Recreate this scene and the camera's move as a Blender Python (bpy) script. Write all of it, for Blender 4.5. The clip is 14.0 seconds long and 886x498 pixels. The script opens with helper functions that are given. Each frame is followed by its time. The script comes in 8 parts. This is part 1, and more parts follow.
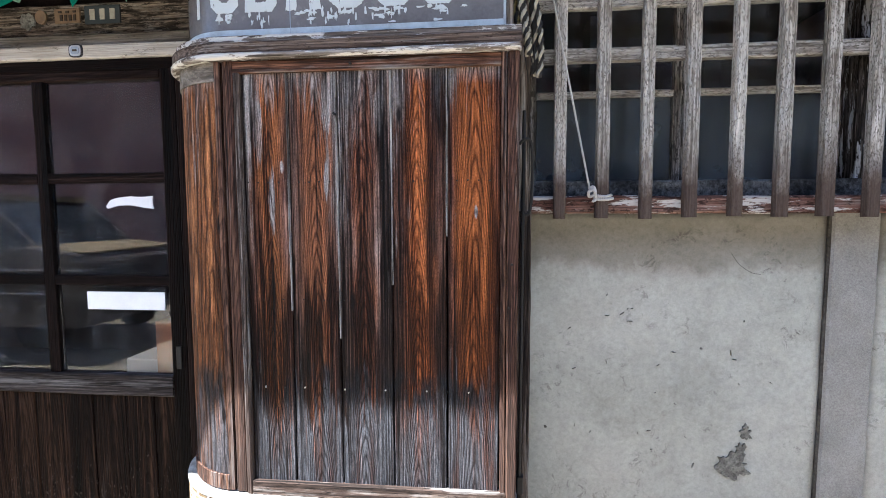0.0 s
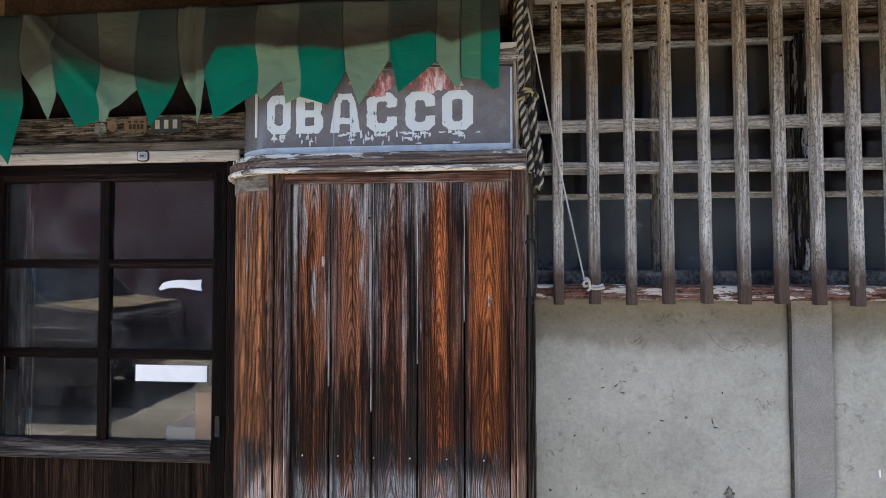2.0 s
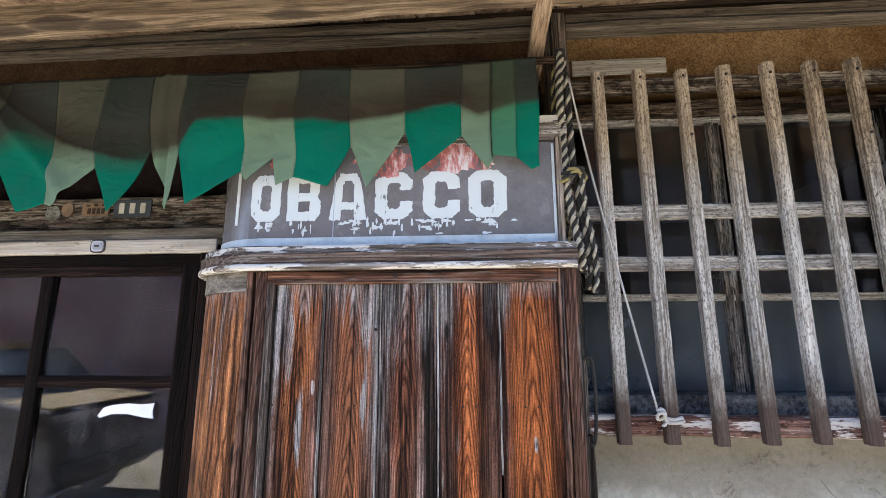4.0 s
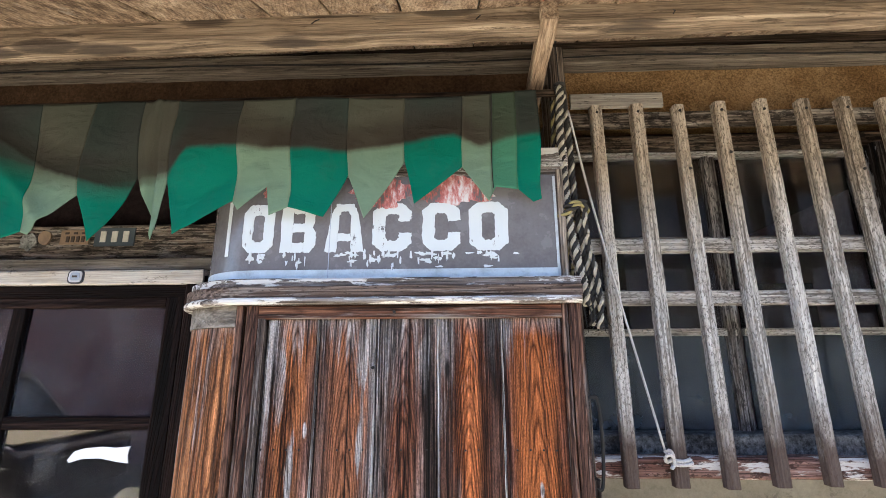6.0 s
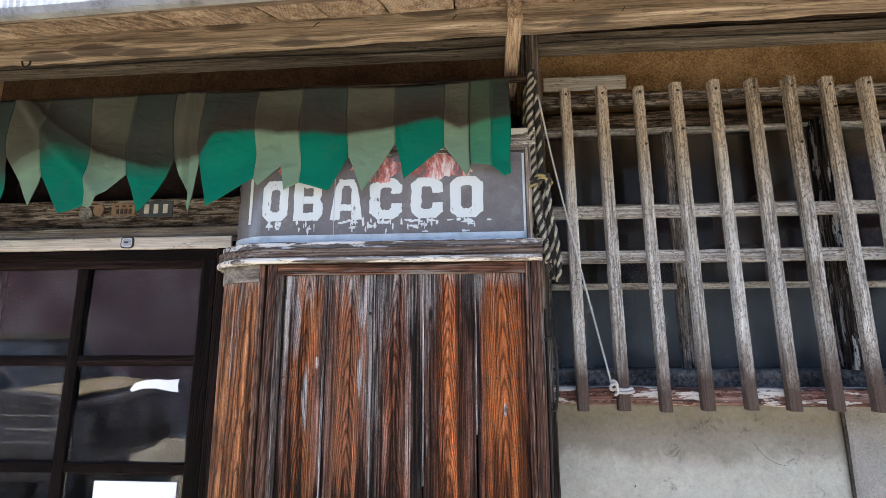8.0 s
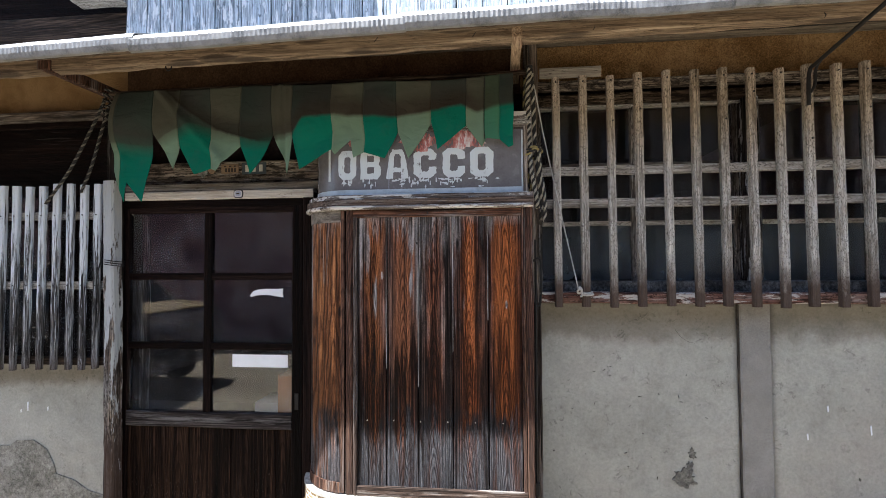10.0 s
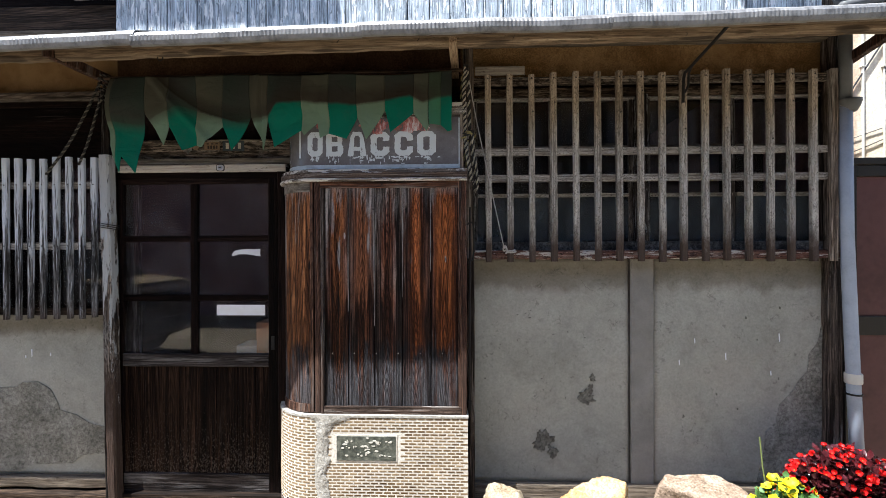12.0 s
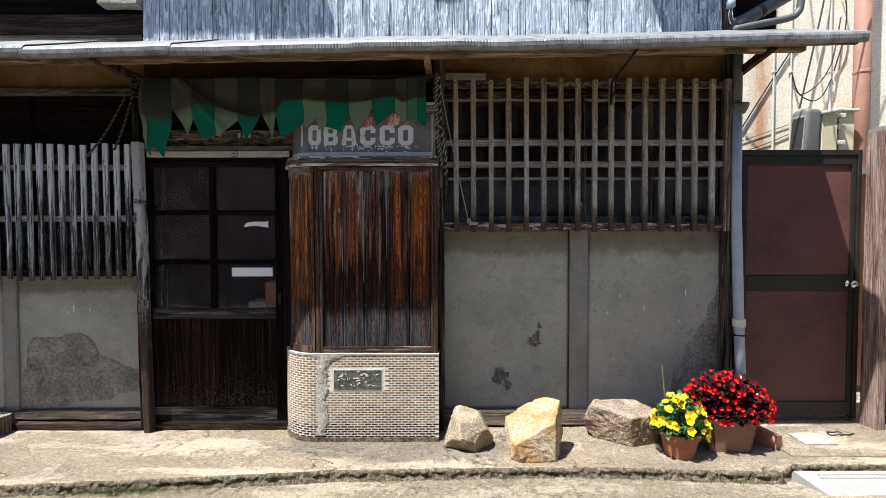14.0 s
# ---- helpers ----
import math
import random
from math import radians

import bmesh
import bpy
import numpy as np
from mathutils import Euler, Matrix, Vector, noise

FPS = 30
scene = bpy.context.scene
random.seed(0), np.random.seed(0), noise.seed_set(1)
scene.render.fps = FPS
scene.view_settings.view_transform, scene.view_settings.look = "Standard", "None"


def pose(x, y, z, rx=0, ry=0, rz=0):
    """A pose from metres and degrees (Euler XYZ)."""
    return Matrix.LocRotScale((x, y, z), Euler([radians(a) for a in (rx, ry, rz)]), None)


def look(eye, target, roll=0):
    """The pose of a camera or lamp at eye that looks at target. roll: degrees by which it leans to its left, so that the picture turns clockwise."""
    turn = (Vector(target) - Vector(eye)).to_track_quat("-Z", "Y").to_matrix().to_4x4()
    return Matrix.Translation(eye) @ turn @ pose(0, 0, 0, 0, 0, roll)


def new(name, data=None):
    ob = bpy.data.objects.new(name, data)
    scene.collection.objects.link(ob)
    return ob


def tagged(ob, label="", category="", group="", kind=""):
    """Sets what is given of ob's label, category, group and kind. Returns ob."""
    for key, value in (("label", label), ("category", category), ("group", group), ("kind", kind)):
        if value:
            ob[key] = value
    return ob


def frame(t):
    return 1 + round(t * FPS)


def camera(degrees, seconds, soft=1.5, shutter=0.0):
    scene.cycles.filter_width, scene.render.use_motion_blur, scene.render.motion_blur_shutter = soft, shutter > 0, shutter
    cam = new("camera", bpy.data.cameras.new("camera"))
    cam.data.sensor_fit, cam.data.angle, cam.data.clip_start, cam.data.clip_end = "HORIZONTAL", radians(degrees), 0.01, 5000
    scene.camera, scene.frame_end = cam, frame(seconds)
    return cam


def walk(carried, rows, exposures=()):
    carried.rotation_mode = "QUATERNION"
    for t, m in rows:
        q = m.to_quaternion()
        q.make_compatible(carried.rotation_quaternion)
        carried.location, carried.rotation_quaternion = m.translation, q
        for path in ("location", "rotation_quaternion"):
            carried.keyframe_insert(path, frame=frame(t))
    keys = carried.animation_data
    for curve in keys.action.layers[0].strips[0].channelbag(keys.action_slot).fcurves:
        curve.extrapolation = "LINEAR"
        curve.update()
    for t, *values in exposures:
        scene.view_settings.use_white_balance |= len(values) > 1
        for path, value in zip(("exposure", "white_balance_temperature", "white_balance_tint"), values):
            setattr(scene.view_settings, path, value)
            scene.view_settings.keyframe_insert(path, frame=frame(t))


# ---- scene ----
cam = camera(87.2, 14.0, 0.6)
PATH = [
    (0, (0.008, -1.304, 1.464), (-0.186, 0.681, 1.312), -0.2),
    (0.5, (-0.028, -1.424, 1.478), (-0.196, 0.567, 1.371), -0.2),
    (1, (-0.052, -1.552, 1.502), (-0.202, 0.441, 1.433), -0.1),
    (1.5, (-0.051, -1.585, 1.54), (-0.195, 0.41, 1.524), -0.1),
    (2, (-0.053, -1.54, 1.602), (-0.216, 0.453, 1.652), -0.1),
    (2.5, (-0.046, -1.454, 1.629), (-0.229, 0.533, 1.761), -0.1),
    (3, (-0.037, -1.34, 1.663), (-0.225, 0.64, 1.873), -0.2),
    (3.5, (-0.085, -1.238, 1.68), (-0.255, 0.73, 1.988), -0.1),
    (4, (-0.168, -1.205, 1.718), (-0.305, 0.753, 2.102), -0.1),
    (4.2, (-0.193, -1.203, 1.724), (-0.312, 0.748, 2.147), -0.2),
    (6.5, (-0.214, -1.171, 1.748), (-0.278, 0.767, 2.239), -0.2),
    (7, (-0.213, -1.179, 1.74), (-0.299, 0.765, 2.205), -0.1),
    (7.5, (-0.149, -1.281, 1.715), (-0.265, 0.671, 2.132), -0.2),
    (8, (-0.102, -1.404, 1.687), (-0.246, 0.559, 2.041), -0.2),
    (8.5, (-0.125, -1.566, 1.634), (-0.286, 0.405, 1.936), -0.2),
    (8.7, (-0.131, -1.634, 1.622), (-0.31, 0.339, 1.899), -0.1),
    (10.8, (-0.057, -2.292, 1.663), (-0.26, -0.302, 1.664), -0.4),
    (11, (-0.045, -2.331, 1.656), (-0.241, -0.34, 1.659), -0.4),
    (11.5, (0.01, -2.436, 1.612), (-0.137, -0.442, 1.615), -0.4),
    (12, (0.052, -2.56, 1.531), (-0.02, -0.562, 1.526), -0.2),
    (12.5, (0.095, -2.751, 1.506), (0.083, -0.751, 1.475), -0.1),
    (13, (0.141, -2.908, 1.467), (0.166, -0.908, 1.413), -0.1),
    (13.5, (0.142, -3.073, 1.427), (0.163, -1.074, 1.364), -0.1),
    (14, (0.118, -3.199, 1.43), (0.122, -1.2, 1.368), -0.1),
]
EXPOSURES = [(0, 2.86, 5800, 9), (1.5, 2.6, 5800, 9), (3.0, 2.72, 5800, 9), (4.0, 3.14, 5800, 9), (7.0, 3.34, 5880, 9), (8.5, 2.86, 5880, 9), (11.0, 1.93, 6260, 10), (12.5, 1.52, 6200, 10), (14.0, 1.16, 6240, 10)]
walk(cam, [(t, look(eye, target, roll)) for t, eye, target, roll in PATH], EXPOSURES)

# ---- world, sun ----
SUN = Vector((0.36, 0.262, -1.0)).normalized()
world = bpy.data.worlds.new("sky")
scene.world = world
world.use_nodes = True
wn = world.node_tree.nodes
sky = wn.new("ShaderNodeTexSky")
sky.sky_type, sky.sun_disc = "NISHITA", False
sky.sun_elevation = math.asin(-SUN.z)
sky.sun_rotation = math.atan2(-SUN.x, -SUN.y)
world.node_tree.links.new(sky.outputs[0], wn["Background"].inputs[0])
wn["Background"].inputs[1].default_value = 0.085
sun_lamp = new("sun", bpy.data.lights.new("sun", "SUN"))
sun_lamp.data.energy, sun_lamp.data.angle, sun_lamp.data.color = 5.2, radians(0.53), (1.0, 0.97, 0.92)
sun_lamp.matrix_world = look((-4, -3, 12), Vector((-4, -3, 12)) + SUN)


# ---- materials ----
class Mat:
    """A small builder for a node material."""

    def __init__(self, name, rough=0.8, metal=0.0, spec=0.5):
        self.m = bpy.data.materials.new(name)
        self.m.use_nodes = True
        self.nt = self.m.node_tree
        self.b = self.nt.nodes["Principled BSDF"]
        self.b.inputs["Roughness"].default_value = rough
        self.b.inputs["Metallic"].default_value = metal
        self.b.inputs["Specular IOR Level"].default_value = spec
        self.tc = self.nt.nodes.new("ShaderNodeTexCoord")
        self.oi = self.nt.nodes.new("ShaderNodeObjectInfo")

    def put(self, sock, value):
        if hasattr(value, "is_output"):
            self.nt.links.new(value, sock)
        elif isinstance(value, (tuple, list)) and len(value) == 3 and sock.type == "RGBA":
            sock.default_value = (*value, 1)
        else:
            sock.default_value = value

    def math(self, op, a, b=0.0, clamp=False):
        n = self.nt.nodes.new("ShaderNodeMath")
        n.operation, n.use_clamp = op, clamp
        self.put(n.inputs[0], a)
        self.put(n.inputs[1], b)
        return n.outputs[0]

    def vec(self, scale=(1, 1, 1), shift=True, src="Object"):
        """Object coordinates times scale, moved by the object's random number."""
        n = self.nt.nodes.new("ShaderNodeMapping")
        self.nt.links.new(self.tc.outputs[src], n.inputs[0])
        n.inputs["Scale"].default_value = scale
        if shift:
            c = self.nt.nodes.new("ShaderNodeCombineXYZ")
            for i, k in enumerate((37.0, 61.0, 83.0)):
                self.nt.links.new(self.math("MULTIPLY", self.oi.outputs["Random"], k), c.inputs[i])
            self.nt.links.new(c.outputs[0], n.inputs["Location"])
        return n.outputs[0]

    def axis(self, k, src="Object"):
        n = self.nt.nodes.new("ShaderNodeSeparateXYZ")
        self.nt.links.new(self.tc.outputs[src], n.inputs[0])
        return n.outputs[k]

    def noise(self, vec, scale=1.0, detail=4.0, rough=0.55, warp=0.0):
        n = self.nt.nodes.new("ShaderNodeTexNoise")
        self.nt.links.new(vec, n.inputs["Vector"])
        n.inputs["Scale"].default_value, n.inputs["Detail"].default_value = scale, detail
        n.inputs["Roughness"].default_value, n.inputs["Distortion"].default_value = rough, warp
        return n.outputs[0]

    def cells(self, vec, scale, out="Distance", feature="F1"):
        n = self.nt.nodes.new("ShaderNodeTexVoronoi")
        n.feature = feature
        self.nt.links.new(vec, n.inputs["Vector"])
        n.inputs["Scale"].default_value = scale
        return n.outputs[out]

    def ramp(self, fac, *stops):
        n = self.nt.nodes.new("ShaderNodeValToRGB")
        self.put(n.inputs[0], fac)
        e = n.color_ramp.elements
        while len(e) < len(stops):
            e.new(0.5)
        for el, (p, c) in zip(e, stops):
            el.position, el.color = p, (*c, 1) if isinstance(c, tuple) else (c, c, c, 1)
        return n.outputs[0]

    def mix(self, fac, a, b, mode="MIX"):
        n = self.nt.nodes.new("ShaderNodeMix")
        n.data_type, n.blend_type = "RGBA", mode
        self.put(n.inputs[0], fac)
        self.put(n.inputs[6], a)
        self.put(n.inputs[7], b)
        return n.outputs[2]

    def bump(self, height, strength=0.5, dist=0.003):
        n = self.nt.nodes.new("ShaderNodeBump")
        n.inputs["Strength"].default_value, n.inputs["Distance"].default_value = strength, dist
        self.put(n.inputs["Height"], height)
        self.nt.links.new(n.outputs[0], self.b.inputs["Normal"])

    def done(self, color, rough=None):
        self.put(self.b.inputs["Base Color"], color)
        if rough is not None:
            self.put(self.b.inputs["Roughness"], rough)
        return self.m


def stretch(axis, along, across):
    s = [across] * 3
    s["xyz".index(axis)] = along
    return tuple(s)


def wood(name, dark, mid, light, grey, grey_amount=0.4, axis="z", rings=5.5, rough=0.75, paint=None, paint_amount=0.0, depth=0.003, spec=0.12, late=0.6, streak=26.0, tone_shift=0.12, cone=0.05, run=1.5, ends=0.0, fleck=0.0, bite=1.0, pit=(26, 130), worn=0.0, peel=0.0, foot=0.0, foot_at=-0.20, knots=0.0, chip=(6, 34), tan=0.0):
    """Old timber: growth rings (mm apart) cut along the board, dark and pale streaks, fibres, bleached grey patches and, if given, flaking paint."""
    m = Mat(name, rough, spec=spec)
    a = "xyz".index(axis)
    b, c = [i for i in range(3) if i != a]
    rnd = m.oi.outputs["Random"]
    rnd2 = m.math("FRACT", m.math("MULTIPLY", rnd, 7.31))
    bend = m.math("SUBTRACT", m.noise(m.vec(stretch(axis, 1.6, 9)), 1.0, 2), 0.5)
    u = m.math("ADD", m.math("ADD", m.axis(b), m.math("MULTIPLY", m.axis(c), 0.8)), m.math("MULTIPLY", m.math("SUBTRACT", rnd2, 0.5), 0.05))
    u = m.math("ADD", u, m.math("MULTIPLY", bend, 0.020))
    w = m.math("MULTIPLY", m.math("ADD", m.axis(a), m.math("ADD", 0.62, m.math("MULTIPLY", rnd, 0.35))), cone)
    r = m.math("SQRT", m.math("ADD", m.math("MULTIPLY", u, u), m.math("MULTIPLY", w, w)))
    r = m.math("ADD", r, m.math("MULTIPLY", m.noise(m.vec(stretch(axis, 7, 60)), 1.0, 2), 0.0022))
    ph = m.math("FRACT", m.math("MULTIPLY", r, 1000.0 / rings))
    ring = m.ramp(ph, (0.0, 0.0), (0.45, 0.12), (0.84, 1.0), (0.98, 0.05))
    fibre = m.noise(m.vec(stretch(axis, 3.0, 180)), 1.0, 5, 0.72)
    hair = m.noise(m.vec(stretch(axis, 8.0, 560)), 1.0, 3, 0.65)
    band = m.noise(m.vec(stretch(axis, run, streak)), 1.0, 5, 0.62)
    tone = m.math("ADD", m.math("MULTIPLY", band, 0.72), m.math("MULTIPLY", fibre, 0.28))
    tone = m.math("ADD", tone, m.math("MULTIPLY", m.math("SUBTRACT", rnd, 0.5), tone_shift))
    col = m.ramp(tone, (0.36, dark), (0.50, mid), (0.63, light))
    shade = m.ramp(m.math("ADD", m.math("MULTIPLY", fibre, 0.6), m.math("MULTIPLY", hair, 0.4)), (0.38, 1 - 0.85 * bite), (0.50, 1.0), (0.61, 1 + 0.65 * bite))
    col = m.mix(1.0, col, shade, "MULTIPLY")
    col = m.mix(m.math("MULTIPLY", ring, late), col, m.mix(1.0, col, (0.16, 0.13, 0.12), "MULTIPLY"))
    bleach = m.math("ADD", m.math("MULTIPLY", m.noise(m.vec(stretch(axis, run * 1.3, 22)), 1.0, 7, 0.68), 0.75), m.math("MULTIPLY", fibre, 0.25))
    if ends:
        e = m.math("POWER", m.math("ABSOLUTE", m.math("DIVIDE", m.axis(a), 0.605)), 5.0)
        bleach = m.math("ADD", bleach, m.math("MULTIPLY", e, ends))
    lo = 0.66 - 0.36 * grey_amount
    g = m.ramp(bleach, (lo, 0.0), (lo + 0.10, 1.0))
    gcol = m.mix(m.ramp(fibre, (0.36, 0.0), (0.56, 1.0)), tuple(x * 0.28 for x in grey), grey)
    col = m.mix(m.math("MULTIPLY", g, 0.85), col, gcol)
    if fleck:
        fl = m.noise(m.vec(stretch(axis, *pit)), 1.0, 6, 0.75)
        lo = 0.68 - 0.3 * fleck
        col = m.mix(m.math("MULTIPLY", m.ramp(fl, (lo, 0.0), (lo + 0.05, 1.0)), 0.8), col, tuple(x * 0.5 for x in dark))
    if knots:
        kv = m.cells(m.vec(stretch(axis, 3.1, 13.0)), 1.0)
        kv = m.math("ADD", kv, m.math("MULTIPLY", m.math("SUBTRACT", fibre, 0.5), 0.12))
        col = m.mix(m.math("MULTIPLY", m.ramp(kv, (0.20, 1.0), (0.27, 0.75), (0.31, 0.0)), knots), col, m.mix(fibre, (0.022, 0.016, 0.013), (0.075, 0.058, 0.046)))
    if tan:
        tz = m.ramp(m.math("ADD", m.axis(a), m.math("MULTIPLY", m.math("SUBTRACT", bleach, 0.5), 0.9)), (0.10, 0.0), (0.38, 1.0))
        col = m.mix(m.math("MULTIPLY", tz, tan), col, m.mix(1.0, col, (0.92, 0.78, 0.62), "MULTIPLY"))
    if foot:
        fz = m.ramp(m.math("ADD", m.math("MULTIPLY", m.math("SUBTRACT", foot_at, m.axis(a), True), 2.6), m.math("SUBTRACT", bleach, 0.5)), (0.05, 0.0), (0.5, 1.0))
        col = m.mix(m.math("MULTIPLY", fz, foot), col, m.mix(fibre, (0.012, 0.007, 0.006), (0.100, 0.068, 0.054)))
    if paint:
        flake = m.noise(m.vec(stretch(axis, *chip)), 1.0, 8, 0.72)
        lo = 0.64 - 0.3 * paint_amount
        if peel:
            flake = m.math("ADD", flake, m.math("MULTIPLY", m.math("ADD", m.axis(a), 0.05), -peel))
        p = m.ramp(flake, (lo, 0.0), (lo + 0.03, 1.0))
        col = m.mix(p, col, m.mix(m.math("MULTIPLY", hair, 0.5), paint, tuple(x * 0.6 for x in paint)))
    if worn:
        sp = m.math("ADD", m.noise(m.vec(stretch(axis, 60, 110)), 1.0, 5, 0.7), m.math("MULTIPLY", m.math("ADD", m.axis(a), 0.10), -worn))
        col = m.mix(m.math("MULTIPLY", m.ramp(sp, (0.56, 0.0), (0.68, 1.0)), 0.75), col, (0.085, 0.070, 0.058))
    m.bump(m.math("ADD", m.math("MULTIPLY", ring, -0.4), m.math("ADD", fibre, m.math("MULTIPLY", hair, 0.5))), 0.8, depth)
    return m.done(col, m.ramp(fibre, (0.3, rough - 0.12), (0.7, min(1.0, rough + 0.15))))


def mineral(name, c0, c1, c2, big=2.0, fine=60.0, grain=0.4, rough=0.9, pits=0.0, depth=0.003, src="Object", speck=None, bite=0.35, top_tone=None, tint=None, rust=None, crack=0.0):
    """Plaster, cement and stone: clouds, grain, fine pits."""
    m = Mat(name, rough, spec=0.12)
    v = m.vec(src=src)
    cloud = m.noise(v, big, 6, 0.62, 0.4)
    grit = m.noise(v, fine, 5, 0.7)
    blot = m.noise(v, big * 5.3, 6, 0.7, 0.8)
    tone = m.math("ADD", m.math("MULTIPLY", cloud, 0.62), m.math("ADD", m.math("MULTIPLY", grit, grain * 0.5), m.math("MULTIPLY", blot, 0.38 - grain * 0.25)))
    col = m.ramp(tone, (0.36, c0), (0.52, c1), (0.68, c2))
    if speck:
        s = m.ramp(m.noise(v, big * 9, 9, 0.78, 0.6), (0.55, 0.0), (0.62, 1.0))
        s2 = m.ramp(m.noise(v, big * 1.6, 3), (0.48, 0.0), (0.6, 1.0))
        col = m.mix(m.math("MULTIPLY", m.math("MULTIPLY", s, s2), 0.75), col, speck)
    if tint:
        col = m.mix(m.math("MULTIPLY", m.ramp(m.noise(m.vec((1, 1, 1.6)), 1.5, 4, 0.6), (0.50, 0.0), (0.68, 1.0)), 0.5), col, tint)
    if crack:
        e = m.math("ABSOLUTE", m.math("SUBTRACT", m.noise(m.vec((1, 1, 1)), 1.3, 7, 0.62, 0.8), 0.5))
        here = m.ramp(m.noise(m.vec((1, 1, 1)), 2.1, 2), (0.48, 0.0), (0.58, 1.0))
        col = m.mix(m.math("MULTIPLY", m.math("MULTIPLY", m.ramp(e, (0.0, 1.0), (0.006, 0.0)), here), crack), col, (0.03, 0.025, 0.018))
    if rust is not None:
        geo = m.nt.nodes.new("ShaderNodeNewGeometry")
        sep = m.nt.nodes.new("ShaderNodeSeparateXYZ")
        m.nt.links.new(geo.outputs["Position"], sep.inputs[0])
        off = m.math("ABSOLUTE", m.math("SUBTRACT", sep.outputs[0], rust))
        off = m.math("ADD", off, m.math("MULTIPLY", m.math("SUBTRACT", m.noise(m.vec((9, 9, 2.0)), 1.0, 6, 0.7), 0.5), -0.35))
        col = m.mix(m.math("MULTIPLY", m.ramp(off, (0.0, 0.85), (0.05, 0.45), (0.14, 0.0)), 0.9), col, (0.50, 0.22, 0.08))
    if top_tone:
        # multiply roughly the top eighth of the panel by a colour, ragged lower edge
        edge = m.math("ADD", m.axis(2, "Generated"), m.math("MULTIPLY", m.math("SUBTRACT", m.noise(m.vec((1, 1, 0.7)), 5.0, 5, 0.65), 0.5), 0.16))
        col = m.mix(m.ramp(edge, (0.845, 0.0), (0.885, 0.80), (0.93, 0.95), (1.0, 0.7)), col, m.mix(1.0, col, top_tone, "MULTIPLY"))
    dust = m.noise(v, fine * 4.1, 3, 0.6)
    sand = m.math("ADD", m.math("MULTIPLY", grit, 0.6), m.math("MULTIPLY", dust, 0.4))
    col = m.mix(1.0, col, m.ramp(sand, (0.36, 1 - bite), (0.50, 1.0), (0.64, 1 + bite * 0.8)), "MULTIPLY")
    h = m.math("ADD", m.math("MULTIPLY", sand, 0.7), m.math("MULTIPLY", blot, 0.6))
    if pits:
        h = m.math("SUBTRACT", h, m.math("MULTIPLY", m.ramp(m.cells(v, fine * 0.8), (0.0, 1.0), (0.25, 0.0)), pits))
    m.bump(h, 0.8, depth)
    return m.done(col)


def plain(name, color, rough=0.6, metal=0.0, vary=0.25, scale=14.0, depth=0.0006, spec=0.3):
    """Paint, plastic, cloth or metal with blotches and fine relief."""
    m = Mat(name, rough, metal, spec)
    v = m.vec()
    n1, n2 = m.noise(v, scale, 5, 0.65), m.noise(v, scale * 14, 3, 0.6)
    dk = tuple(c * (1 - vary) for c in color)
    lt = tuple(min(1.0, c * (1 + vary * 0.6)) for c in color)
    col = m.ramp(m.math("ADD", m.math("MULTIPLY", n1, 0.75), m.math("MULTIPLY", n2, 0.25)), (0.36, dk), (0.5, color), (0.66, lt))
    m.bump(m.math("ADD", n1, m.math("MULTIPLY", n2, 0.5)), 0.6, depth)
    return m.done(col, m.ramp(n1, (0.3, max(0.05, rough - 0.1)), (0.7, min(1.0, rough + 0.12))))


def glass(name, tint=(0.93, 0.95, 0.95), rough=0.02, dirt=0.05, frost=0.0):
    m = Mat(name, rough)
    v = m.vec()
    m.put(m.b.inputs["Base Color"], tint)
    m.b.inputs["Transmission Weight"].default_value = 1.0
    m.b.inputs["IOR"].default_value = 1.5
    d = m.ramp(m.noise(v, 6.0, 6, 0.7), (0.42, 0.0), (0.75, 1.0))
    m.put(m.b.inputs["Transmission Weight"], m.math("SUBTRACT", 1.0 - frost, m.math("MULTIPLY", d, dirt)))
    m.put(m.b.inputs["Roughness"], m.math("ADD", rough, m.math("MULTIPLY", d, 0.02)))
    m.bump(m.noise(v, 3.0, 1), 0.02, 0.002)
    return m.m


